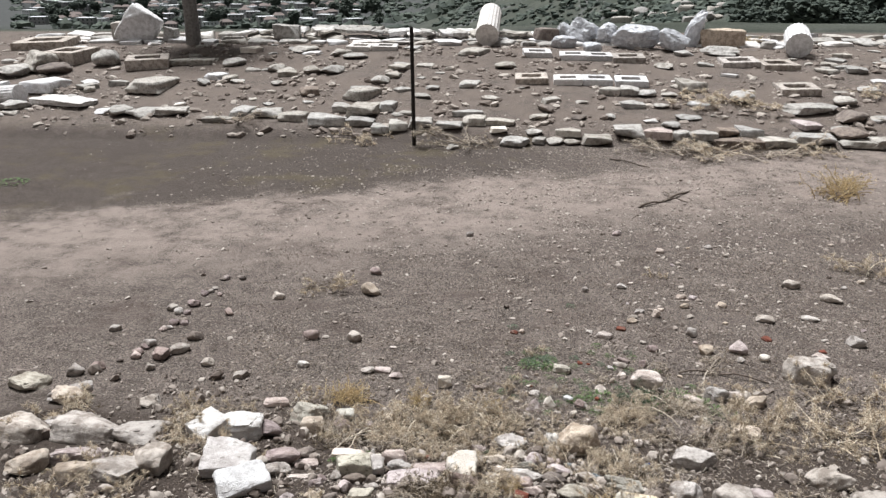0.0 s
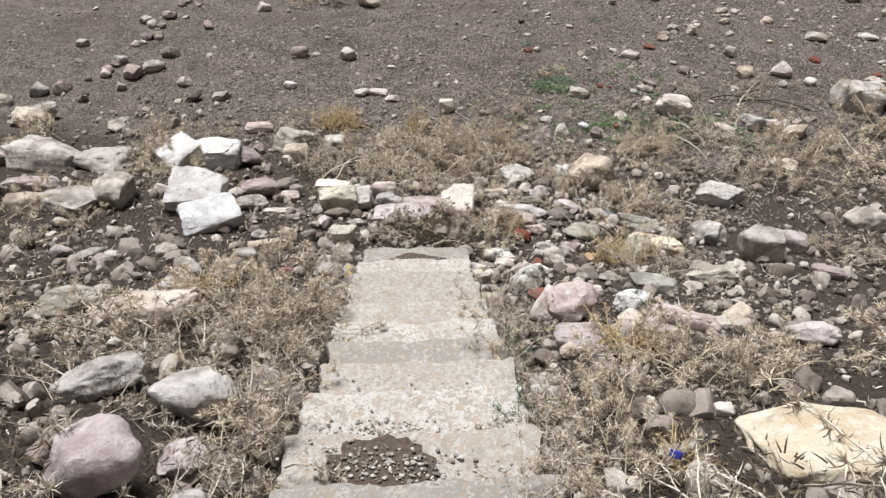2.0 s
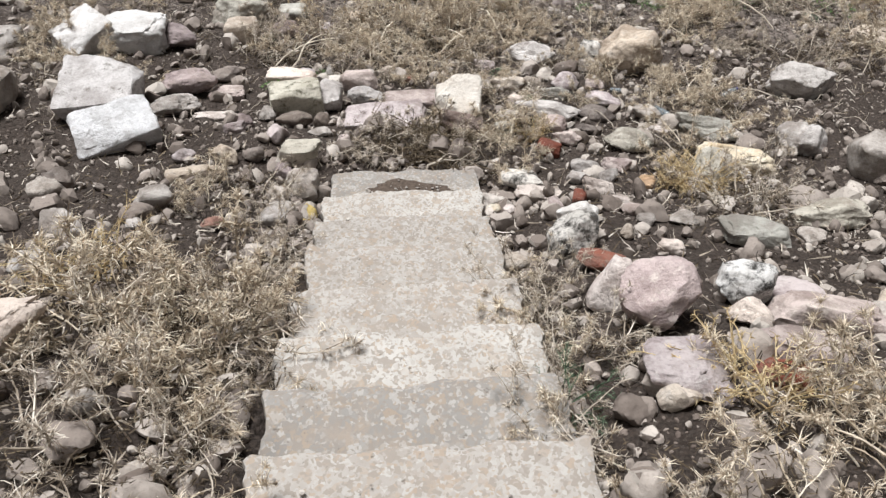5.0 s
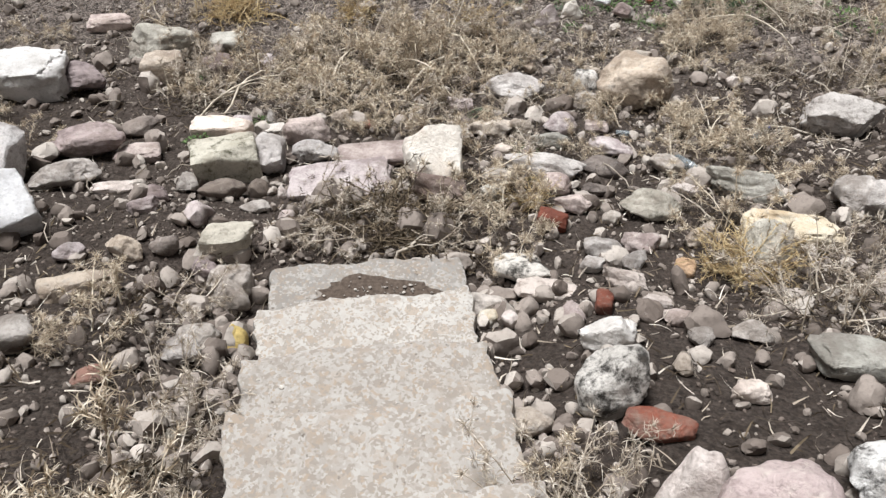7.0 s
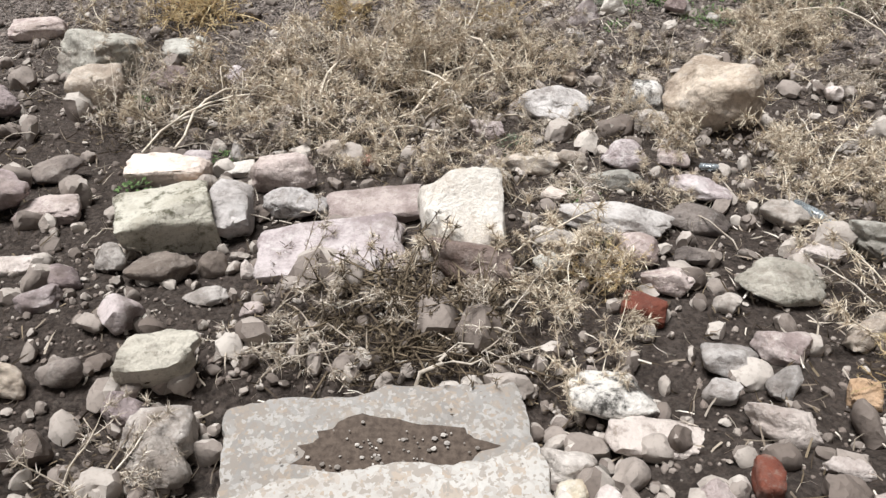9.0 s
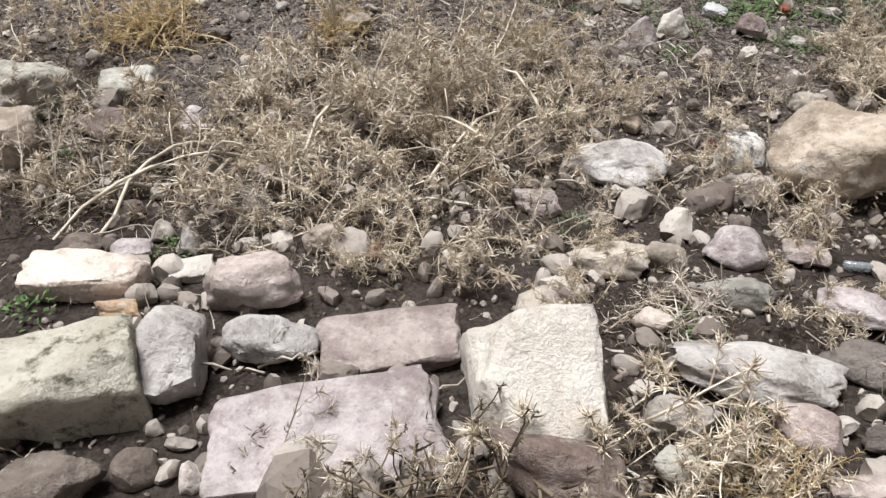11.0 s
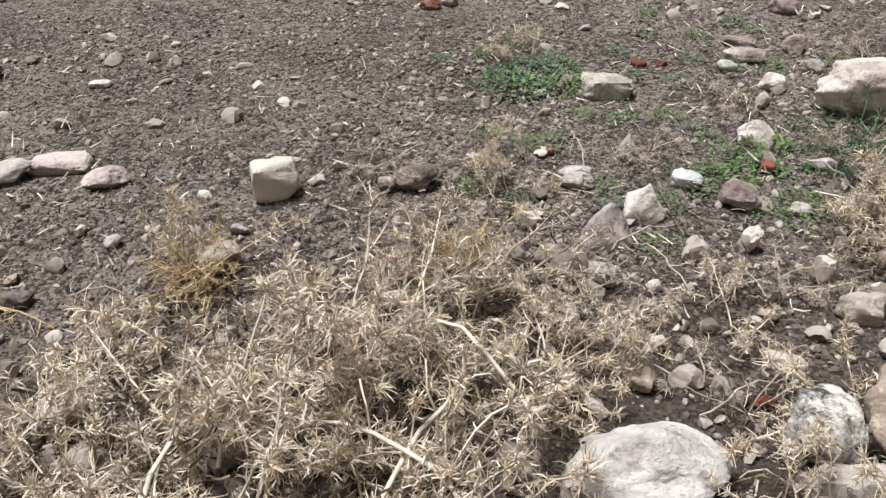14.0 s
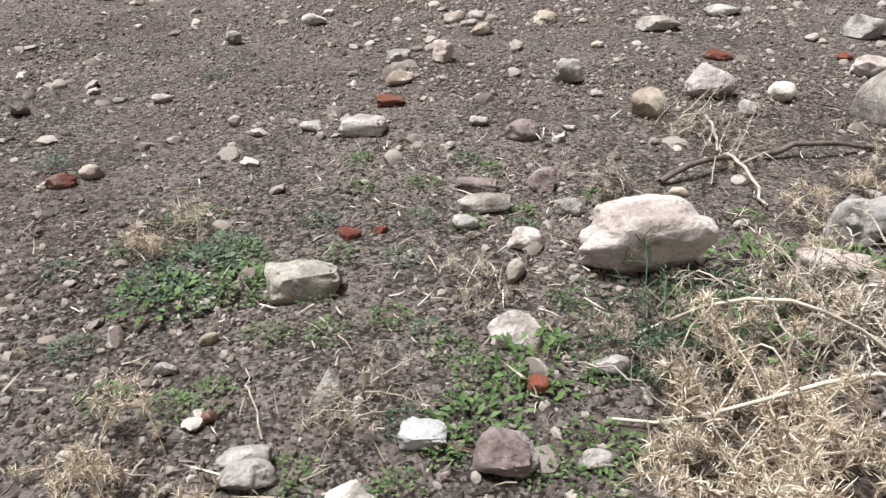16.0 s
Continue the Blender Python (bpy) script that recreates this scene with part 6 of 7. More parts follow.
plant(8.16, 29.40, 0.89, STRAW_PLANT)
plant(14.44, 30.67, 0.86, STRAW_PLANT)
plant(9.40, 28.78, 0.88, STRAW_PLANT)
plant(12.41, 40.60, 0.62, GOLD_PLANT)
plant(25.54, 277.78, 0.20, GOLD_PLANT)
plant(1.02, 3.05, 0.16, STRAW_PLANT)
plant(2.25, 3.05, 0.2, STRAW_PLANT)

plant(-0.02, 5.86, 0.28, BROWN_PLANT)
plant(0.08, 5.76, 0.22, BROWN_PLANT)
plant(0.36, 5.95, 0.18, STRAW_PLANT)
plant(-0.30, 5.78, 0.16, GREY_PLANT)
plant(-0.85, 7.45, 0.26, STRAW_PLANT, 1.1)
plant(-0.62, 7.22, 0.24, STRAW_PLANT)
plant(-0.36, 7.46, 0.26, GREY_PLANT, 1.1)
plant(-0.12, 7.32, 0.22, STRAW_PLANT)
plant(0.08, 7.46, 0.22, STRAW_PLANT, 1.2)
plant(0.26, 7.74, 0.22, STRAW_PLANT)
plant(-0.15, 7.75, 0.26, STRAW_PLANT, 1.2)
plant(-0.55, 7.95, 0.24, STRAW_PLANT)
plant(-0.52, 8.58, 0.14, GOLD_PLANT, 1.2)
plant(0.38, 8.42, 0.15, GOLD_PLANT)
plant(-1.30, 8.50, 0.24, GOLD_PLANT)
plant(-0.72, 5.20, 0.16, GREY_PLANT)
plant(-0.95, 5.02, 0.18, STRAW_PLANT)
plant(-0.62, 4.55, 0.16, GREY_PLANT)

# ---- wisps of dry weed between the stones ----
rng_r = np.random.default_rng(11)
for i in range(30):
    y = 1.9 + 2.6 * (i // 2) / 15 + rng_r.uniform(-0.06, 0.06)
    plant(axis_x(y) + (-0.5 if i % 2 else 0.5), y, rng_r.uniform(0.13, 0.24 if i % 2 else 0.18), GREY_PLANT if i % 3 else STRAW_PLANT)
for i in range(64):
    x, y = rng_r.uniform(-3.4, 3.6), rng_r.uniform(5.5, 8.4)
    if 5.6 < y < 6.85 and abs(x) < 1.15:
        continue
    plant(x, y, rng_r.uniform(0.10, 0.24), GREY_PLANT if i % 2 else STRAW_PLANT)


for i in range(32):
    x, y = axis_x(2.0) + (-1) ** i * rng_r.uniform(0.8, 3.2), rng_r.uniform(0.6, 3.4)
    if math.hypot(x - 1.6, y - 3.2) < 0.8:
        continue
    plant(x, y, rng_r.uniform(0.2, 0.36), GREY_PLANT if i % 3 else STRAW_PLANT)
for i in range(50):
    x, y = rng_r.uniform(-9, 9), rng_r.uniform(-12, 8.5)
    if abs(x) > 3.6 or y < 0.6:
        plant(x, y, rng_r.uniform(0.25, 0.5), STRAW_PLANT if i % 2 else GREY_PLANT)
for i in range(34):
    plant(rng_r.uniform(0.2, 3.0), rng_r.uniform(8.2, 10.3), rng_r.uniform(0.03, 0.075), WEED if i % 3 else BLUE_WEED)

# broken straw and dead leaves lying everywhere between the stones
for mat, n, seed, text in ((STRAW_GREY, 8500, 91, "bits of broken grey straw between the stones"), (LITTER, 6000, 92, "brown leaf litter between the stones")):
    rng_s = np.random.default_rng(seed)
    V, F = [], []
    while len(F) < 5 * n:
        x, y = rng_s.uniform(-3.4, 4.4), rng_s.uniform(2.6, 10.6)
        if abs(x - axis_x(y)) < 0.40 and y < 5.5:
            continue
        if rng_s.uniform() > 0.45 + 1.1 * noise.noise(Vector((x * 0.9, y * 0.9, seed))):
            continue
        z = float(ground_z(x, y)) + bump_at(x, y) + rng_s.uniform(0.004, 0.03)
        a = rng_s.uniform(0, 6.28)
        blade(Vector((x, y, z)), Vector((math.cos(a), math.sin(a), rng_s.uniform(-0.1, 0.5))).normalized(), rng_s.uniform(0.03, 0.10), rng_s.uniform(0.003, 0.007), rng_s.uniform(-1.2, 1.2), V, F, rng_s)
    tagged(new("straw_litter", np_mesh("straw_litter", V, F, mat)), text, "litter", kind="stuff")


# ---- twigs and litter ----
def twig(name, pts, r, label, forks=(), seed=1, mat=TWIG, arch=0.05):
    """A dry branch along world points on the ground, with thinner forks."""
    rng = np.random.default_rng(seed)
    V, F = [], []
    def path(a, b, lift, n=9):
        out = []
        for i in range(n):
            t = i / (n - 1)
            x, y = a[0] + (b[0] - a[0]) * t, a[1] + (b[1] - a[1]) * t
            out.append((x + rng.normal() * 0.008, y + rng.normal() * 0.008, float(ground_z(x, y)) + bump_at(x, y) * (y < 25) + lift * math.sin(math.pi * min(t * 1.2, 1)) + 0.015 + rng.normal() * 0.004))
        return out
    for a, b in zip(pts, pts[1:]):
        tube(path(a, b, arch), r, r * 0.7, V, F, 6)
    ob = new(name, np_mesh("branch", V, F, mat, True))
    for a, b in forks:
        V, F = [], []
        tube(path(a, b, arch + 0.04), r * 0.55, r * 0.25, V, F, 5)
        part("fork", np_mesh("fork", V, F, mat, True), ob)
    return tagged(ob, label, "branch")


twig("dry_branch", [(2.85, 9.66), (3.4, 9.66), (3.97, 9.44)], 0.014, "long dry brown stick lying on the ground", mat=TWIG_DARK)
twig("dry_branch", [(3.55, 10.16), (3.26, 9.75), (3.07, 9.29)], 0.009, "forked pale dry branch lying on stones", [((3.26, 9.75), (3.02, 9.55)), ((3.4, 9.95), (3.2, 10.1)), ((3.2, 9.6), (3.35, 9.4))], 2)
twig("dry_branch", [(-0.02, 5.56), (0.14, 5.72), (0.31, 5.94)], 0.007, "pale forked twig against the lowest step", [((0.05, 5.62), (0.28, 5.6)), ((0.14, 5.72), (0.36, 5.72)), ((0.2, 5.8), (0.2, 6.02))], 3)
twig("dry_branch", [(-0.71, 6.36), (-0.5, 6.40), (-0.3, 6.40)], 0.004, "thin pale twig across the stones", [((-0.5, 6.4), (-0.38, 6.52))], 4)
twig("dry_branch", [(-1.35, 7.12), (-0.86, 7.38), (-0.5, 7.78)], 0.009, "long pale thistle stalk lying in dry weeds", [((-0.95, 7.3), (-0.7, 7.8)), ((-0.86, 7.38), (-1.2, 7.8)), ((-0.7, 7.5), (-0.35, 7.6))], 5)
twig("dry_branch", [(3.7, 18.47), (4.4, 18.99), (5.22, 19.97)], 0.035, "dead brown branch on the dusty court", [((4.4, 18.99), (5.0, 19.0)), ((4.6, 19.2), (4.5, 19.9))], 6, TWIG_DARK)
twig("dry_branch", [(3.62, 23.4), (4.63, 22.42)], 0.03, "dead stick beside the kerb stones", (), 7, TWIG_DARK)
for k, (a, b) in enumerate((((-1.25, 6.98), (-0.55, 7.62)), ((-1.12, 6.95), (-0.78, 7.72)), ((-0.10, 7.35), (0.36, 7.98)), ((0.22, 7.30), (-0.28, 7.92)), ((-0.60, 7.35), (-0.20, 8.25)), ((0.40, 7.70), (-0.05, 8.30)), ((2.55, 8.10), (1.75, 8.62)), ((2.60, 8.45), (1.95, 8.95)))):
    m0 = (a[0] * 0.5 + b[0] * 0.5, a[1] * 0.5 + b[1] * 0.5)
    side = (b[1] - a[1], a[0] - b[0])
    tagged(twig("dry_branch", [a, b], 0.0065, "pale dry thistle stem arching over withered weeds", [(m0, (m0[0] + side[0] * f + (b[0] - a[0]) * 0.3, m0[1] + side[1] * f + (b[1] - a[1]) * 0.3)) for f in (-0.25, 0.2)], 50 + k, TWIG_PALE, 0.17), group="pale thistle stems")
for i in range(70):
    x, y, a = rng_r.uniform(-2.4, 3.2), rng_r.uniform(5.7, 9.0), rng_r.uniform(0, 6.28)
    L = rng_r.uniform(0.12, 0.38)
    tw = twig("dry_stalk", [(x, y), (x + L * math.cos(a), y + L * math.sin(a))], 0.0030, "thin broken dry stalk lying on stones", [((x + L * 0.5 * math.cos(a), y + L * 0.5 * math.sin(a)), (x + L * 0.5 * math.cos(a + 0.8), y + L * 0.5 * math.sin(a + 0.8)))], 20 + i)
    tagged(tw, group="broken dry stalks")

CAP = plain_material("blue_plastic", (0.02, 0.03, 0.22), (0.035, 0.05, 0.30), 30.0, 0.35)
PLASTIC = plain_material("clear_plastic", (0.55, 0.62, 0.66), (0.68, 0.74, 0.78), 40.0, 0.12)
PLASTIC.node_tree.nodes["Principled BSDF"].inputs["Transmission Weight"].default_value = 0.75


def lathe(name, profile, material, seg=20, ridges=0.0):
    v, f = [], []
    for z, r in profile:
        for j in range(seg):
            a = 2 * math.pi * j / seg
            q = r * (1 + (ridges if j % 2 else 0))
            v.append((q * math.cos(a), q * math.sin(a), z))
    for i in range(len(profile) - 1):
        for j in range(seg):
            f.append((i * seg + j, i * seg + (j + 1) % seg, (i + 1) * seg + (j + 1) % seg, (i + 1) * seg + j))
    return np_mesh(name, v, f, material, ridges == 0)


def bottle(x, y, turn, length, label):
    ob = new("plastic_bottle")
    r = length * 0.15
    part("body", lathe("body", [(0, 0.001), (0.002, r * 0.8), (0.01, r), (length * 0.3, r * 0.93), (length * 0.5, r), (length * 0.68, r * 0.98), (length * 0.85, r * 0.45), (length * 0.93, r * 0.38)], PLASTIC), ob)
    part("cap", lathe("cap", [(length * 0.92, r * 0.42), (length, r * 0.42), (length + 0.001, 0.001)], CAP, 24, 0.06), ob, "blue screw cap")
    ob.matrix_world = pose(x, y, float(ground_z(x, y)) + r + 0.02, 78, 0, turn)
    return tagged(ob, label, "bottle")


bottle(1.36, 6.49, 35, 0.17, "small crushed clear plastic bottle in the rubble")
bottle(1.86, 6.80, 120, 0.12, "small clear plastic bottle with blue cap")
bottle(1.12, 6.84, 70, 0.10, "dull clear plastic bottle among stones")
cap = new("bottle_cap", lathe("bottle_cap", [(0, 0.016), (0.016, 0.016), (0.018, 0.013), (0.019, 0.001)], CAP, 28, 0.05))
cap.matrix_world = pose(1.14, 2.67, float(ground_z(1.14, 2.67)) + 0.10, -40, 20, 0) @ Matrix.Diagonal((1.3, 1.3, 1.3, 1))
tagged(cap, "shiny blue plastic bottle cap in dry weeds", "bottle cap")

# ---- terrace: kerb and scattered ancient stones ----
stone(-13.51, 27.55, 0.88, 1.26, 0.47, GREY, "rock", 17, 0, seed=1, level=3, name="boulder")
stone(-12.65, 27.39, 0.87, 1.19, 0.31, GREY, "slab", -14, 0, seed=5, level=3, name="stone_slab")
stone(-11.65, 27.55, 1.28, 0.89, 0.34, GREY, "block", 7, 0, seed=7, level=4, name="stone_block")
stone(-9.67, 26.81, 1.09, 0.52, 0.22, GREY, "block", 5, 0, seed=2, level=3, name="stone_block")
stone(-8.96, 27.53, 0.75, 1.08, 0.41, GREY, "block", -3, 0, seed=3, level=3, name="stone_block")
stone(-8.05, 27.44, 1.08, 0.86, 0.35, GREY, "block", 4, 0, seed=5, level=3, name="stone_block")
stone(-7.07, 27.12, 1.05, 0.86, 0.36, GREY, "block", -5, 0, seed=6, level=3, name="stone_block")
stone(-5.73, 26.70, 1.41, 1.05, 0.45, MOSSY, "block", 2, 0, seed=8, level=4, name="stone_block")
stone(-4.54, 26.66, 1.00, 0.75, 0.33, GREY, "block", 0, 0, seed=2, level=3, name="stone_block")
stone(-5.52, 28.14, 0.63, 0.92, 0.35, GREY, "block", 6, 0, seed=2, level=3, name="stone_block")
stone(-4.62, 27.74, 1.12, 1.47, 0.59, GREY, "block", -7, 0, seed=7, level=3, name="stone_block")
stone(-3.87, 28.34, 0.67, 0.98, 0.40, GREY, "rock", -4, 0, seed=6, level=3, name="boulder")
stone(-5.06, 29.74, 1.00, 1.44, 0.53, MOSSY, "rock", -30, 0, seed=6, level=3, name="boulder")
stone(-3.77, 26.04, 0.62, 0.73, 0.34, GREY, "block", -1, 0, seed=8, level=3, name="stone_block")
stone(-3.19, 26.29, 0.66, 0.96, 0.37, GREY, "block", 2, 0, seed=8, level=3, name="stone_block")
stone(-2.44, 26.52, 0.88, 0.95, 0.42, GREY, "block", 4, 0, seed=7, level=3, name="stone_block")
stone(-1.49, 26.37, 1.05, 0.70, 0.32, GREY, "block", -7, 0, seed=7, level=3, name="stone_block")
stone(-0.89, 27.76, 1.14, 0.59, 0.25, GREY, "slab", 5, 0, seed=4, level=3, name="stone_slab")
stone(-0.62, 26.90, 0.85, 0.86, 0.38, GREY, "block", -3, 0, seed=6, level=3, name="stone_block")
stone(0.27, 26.85, 1.03, 0.58, 0.26, GREY, "block", -5, 0, seed=2, level=3, name="stone_block")
stone(0.23, 26.10, 0.60, 0.54, 0.25, WHITE, "block", 6, 0, seed=7, level=3, name="stone_block")
stone(0.78, 25.18, 1.04, 0.97, 0.49, MOSSY, "rock", 7, 0, seed=7, level=3, name="boulder")
stone(1.56, 25.47, 0.45, 0.49, 0.25, GREY, "rock", -15, 0, seed=6, level=3, name="boulder")
stone(1.42, 25.99, 0.58, 0.53, 0.25, GREY, "rock", -24, 0, seed=4, level=3, name="boulder")
stone(2.53, 25.97, 0.86, 0.67, 0.32, GREY, "block", -6, 0, seed=4, level=3, name="stone_block")
stone(2.08, 25.41, 0.58, 0.62, 0.31, GREY, "rock", -13, 0, seed=4, level=3, name="boulder")
stone(2.64, 25.40, 0.56, 0.52, 0.26, GREY, "rock", -2, 0, seed=1, level=3, name="boulder")
stone(3.44, 25.48, 1.02, 0.84, 0.41, GREY, "block", -2, 0, seed=7, level=3, name="stone_block")
stone(4.53, 26.00, 1.03, 0.99, 0.45, GREY, "block", -1, 0, seed=5, level=3, name="stone_block")
stone(5.44, 25.91, 0.93, 0.91, 0.42, PINK, "block", -6, 0, seed=4, level=3, name="stone_block")
stone(6.02, 26.68, 0.50, 0.71, 0.31, GREY, "rock", 37, 0, seed=5, level=3, name="boulder")
stone(6.15, 25.86, 0.49, 0.71, 0.35, GREY, "rock", -39, 0, seed=6, level=3, name="boulder")
stone(6.86, 25.85, 0.90, 0.81, 0.37, GREY, "block", 4, 0, seed=4, level=3, name="stone_block")
stone(7.70, 26.09, 0.78, 0.73, 0.33, DARK, "block", -8, 0, seed=7, level=3, name="stone_block")
stone(8.42, 26.09, 0.84, 0.86, 0.38, MOSSY, "block", -4, 0, seed=8, level=3, name="stone_block")
stone(7.91, 25.43, 1.60, 0.78, 0.37, DARK, "block", -2, 0, seed=4, level=4, name="stone_block")
stone(9.14, 25.52, 1.17, 0.74, 0.34, GREY, "block", 4, 0, seed=2, level=3, name="stone_block")
stone(10.28, 25.67, 1.42, 0.97, 0.44, GREY, "block", -8, 0, seed=7, level=4, name="stone_block")
stone(11.55, 26.00, 1.10, 1.27, 0.54, DARK, "rock", 34, 0, seed=8, level=3, name="boulder")
stone(12.21, 27.61, 1.01, 1.45, 0.55, DARK, "rock", -30, 0, seed=2, level=3, name="boulder")
stone(11.72, 25.52, 1.36, 0.67, 0.30, GREY, "slab", -9, 0, seed=6, level=4, name="stone_slab")
stone(12.53, 25.54, 1.25, 0.89, 0.40, GREY, "block", 6, 0, seed=7, level=4, name="stone_block")
stone(7.57, 31.24, 1.08, 1.56, 0.52, GREY, "block", -2, 0, seed=8, level=3, name="stone_block")
stone(9.15, 29.80, 0.91, 1.32, 0.55, MOSSY, "rock", -20, 0, seed=1, level=3, name="boulder")
stone(6.05, 28.85, 0.58, 0.58, 0.22, GREY, "rock", -6, 0, seed=1, level=3, name="boulder")
stone(6.58, 30.24, 0.68, 0.67, 0.23, GREY, "rock", 14, 0, seed=8, level=3, name="boulder")
stone(4.41, 30.56, 0.90, 1.01, 0.35, GREY, "block", -6, 0, seed=1, level=3, name="stone_block")
stone(5.13, 30.53, 0.72, 1.05, 0.40, GREY, "block", -5, 0, seed=2, level=3, name="stone_block")
stone(5.70, 30.28, 0.79, 0.94, 0.33, GREY, "rock", 2, 0, seed=5, level=3, name="boulder")
stone(1.91, 28.31, 0.52, 0.75, 0.36, DARK, "rock", 36, 0, seed=4, level=3, name="boulder")
stone(1.64, 27.48, 0.81, 0.57, 0.24, GREY, "rock", 34, 0, seed=7, level=3, name="boulder")
stone(3.01, 27.50, 0.61, 0.50, 0.21, DARK, "rock", 28, 0, seed=2, level=3, name="boulder")
stone(4.08, 27.56, 0.41, 0.59, 0.25, GREY, "rock", -4, 0, seed=8, level=3, name="stone")
stone(10.48, 26.88, 0.74, 1.07, 0.27, PINK, "slab", 12, 0, seed=2, level=3, name="stone_slab")
stone(10.99, 28.47, 1.45, 1.14, 0.42, GREY, "slab", 17, 0, seed=7, level=4, name="stone_slab")
stone(12.68, 29.43, 0.82, 1.18, 0.46, GREY, "rock", -29, 0, seed=1, level=3, name="boulder")
stone(11.66, 28.60, 0.90, 1.06, 0.39, MOSSY, "rock", -20, 0, seed=4, level=3, name="boulder")
stone(0.46, 34.48, 0.88, 1.28, 0.37, GREY, "rock", -28, 0, seed=1, level=3, name="boulder")
stone(-1.06, 37.29, 1.09, 1.58, 0.37, GREY, "slab", -20, 0, seed=3, level=3, name="stone_slab")
stone(-0.98, 31.40, 0.80, 0.93, 0.29, GREY, "slab", -6, 0, seed=3, level=3, name="stone_slab")
stone(-13.72, 30.63, 1.58, 2.07, 0.63, GREY, "rock", -5, 0, seed=6, level=4, name="boulder")
stone(-11.58, 34.57, 0.85, 1.24, 0.50, GREY, "rock", -21, 0, seed=4, level=3, name="boulder")
stone(-13.65, 34.91, 2.28, 1.32, 0.33, GREY, "slab", 11, 0, seed=1, level=4, name="stone_slab")
stone(-7.80, 33.32, 0.85, 1.23, 0.45, MOSSY, "rock", 35, 0, seed=8, level=3, name="boulder")
stone(-6.93, 33.37, 0.95, 1.37, 0.47, GREY, "rock", -17, 0, seed=8, level=3, name="boulder")
stone(-9.44, 33.56, 0.71, 1.04, 0.46, GREY, "rock", -20, 0, seed=8, level=3, name="boulder")
stone(-9.19, 37.75, 1.33, 1.74, 0.39, MOSSY, "rock", 12, 0, seed=2, level=4, name="boulder")
stone(-11.69, 37.52, 0.83, 1.21, 0.37, WHITE, "block", -7, 0, seed=4, level=3, name="stone_block")
stone(-20.02, 33.60, 1.43, 2.08, 0.96, GREY, "rock", 19, 0, seed=2, level=4, name="boulder")
stone(-19.03, 33.15, 1.32, 1.91, 0.65, DARK, "rock", 1, 0, seed=1, level=4, name="boulder")
stone(-17.39, 34.53, 1.10, 1.60, 0.80, GREY, "rock", -7, 0, seed=1, level=3, name="boulder")
stone(-20.72, 32.63, 1.33, 1.93, 0.68, MOSSY, "rock", 38, 0, seed=5, level=4, name="boulder")
stone(-18.01, 30.51, 1.43, 2.08, 0.62, MARBLE, "block", 5, 0, seed=1, level=4, name="stone_block")
stone(-16.27, 28.57, 2.59, 1.17, 0.35, MARBLE, "slab", -17, 0, seed=2, level=4, name="stone_slab")
stone(-17.93, 28.00, 1.20, 1.31, 0.44, GREY, "rock", 5, 0, seed=7, level=4, name="boulder")
stone(-18.04, 42.41, 0.71, 1.03, 0.39, GREY, "block", 1, 0, seed=4, level=3, name="stone_block")
stone(10.12, 37.48, 1.47, 2.12, 0.60, GREY, "rock", 35, 0, seed=2, level=4, name="boulder")
stone(12.75, 39.14, 0.66, 0.95, 0.47, GREY, "rock", -27, 0, seed=6, level=3, name="boulder")
stone(-16.09, 30.21, 0.45, 0.66, 0.28, GREY, "rock", 28, 0, seed=3, level=3, name="boulder")
stone(-11.67, 28.40, 0.41, 0.59, 0.23, WHITE, "rock", -20, 0, seed=5, level=3, name="stone")
stone(-5.18, 30.46, 0.91, 0.85, 0.29, GREY, "rock", 22, 0, seed=3, level=3, name="boulder")
stone(-8.81, 31.36, 0.48, 0.69, 0.25, GREY, "rock", 25, 0, seed=5, level=3, name="boulder")
stone(-7.19, 30.20, 0.80, 1.03, 0.35, DARK, "rock", 16, 0, seed=6, level=3, name="boulder")
stone(-10.94, 31.97, 0.62, 0.90, 0.36, GREY, "rock", -2, 0, seed=5, level=3, name="boulder")
stone(-11.83, 31.34, 0.54, 0.78, 0.36, GREY, "rock", 39, 0, seed=4, level=3, name="boulder")
stone(-2.40, 30.90, 0.57, 0.69, 0.23, GREY, "rock", 35, 0, seed=7, level=3, name="boulder")
stone(-4.14, 33.99, 0.88, 1.19, 0.32, GREY, "slab", -16, 0, seed=7, level=3, name="stone_slab")
stone(-1.22, 24.61, 0.40, 0.43, 0.22, GREY, "rock", -10, 0, seed=2, level=3, name="stone")
stone(-7.32, 36.92, 0.96, 1.39, 0.42, MOSSY, "rock", -20, 0, seed=2, level=3, name="boulder")
stone(-6.45, 36.34, 1.13, 1.32, 0.32, GREY, "rock", -13, 0, seed=1, level=3, name="boulder")
stone(-4.66, 31.82, 0.82, 1.19, 0.44, GREY, "rock", 3, 0, seed=8, level=3, name="boulder")
stone(13.61, 33.86, 0.79, 0.85, 0.23, GREY, "slab", 23, 0, seed=8, level=3, name="stone_slab")
stone(14.80, 34.04, 0.81, 1.17, 0.29, GREY, "slab", -13, 0, seed=2, level=3, name="stone_slab")
stone(14.16, 31.02, 0.99, 1.03, 0.32, GREY, "rock", 14, 0, seed=8, level=3, name="boulder")
stone(7.12, 34.60, 0.77, 1.12, 0.31, GREY, "rock", 26, 0, seed=2, level=3, name="boulder")
stone(-19.63, 28.71, 1.41, 2.04, 0.77, MARBLE, "block", 3, 0, seed=5, level=4, name="stone_block")


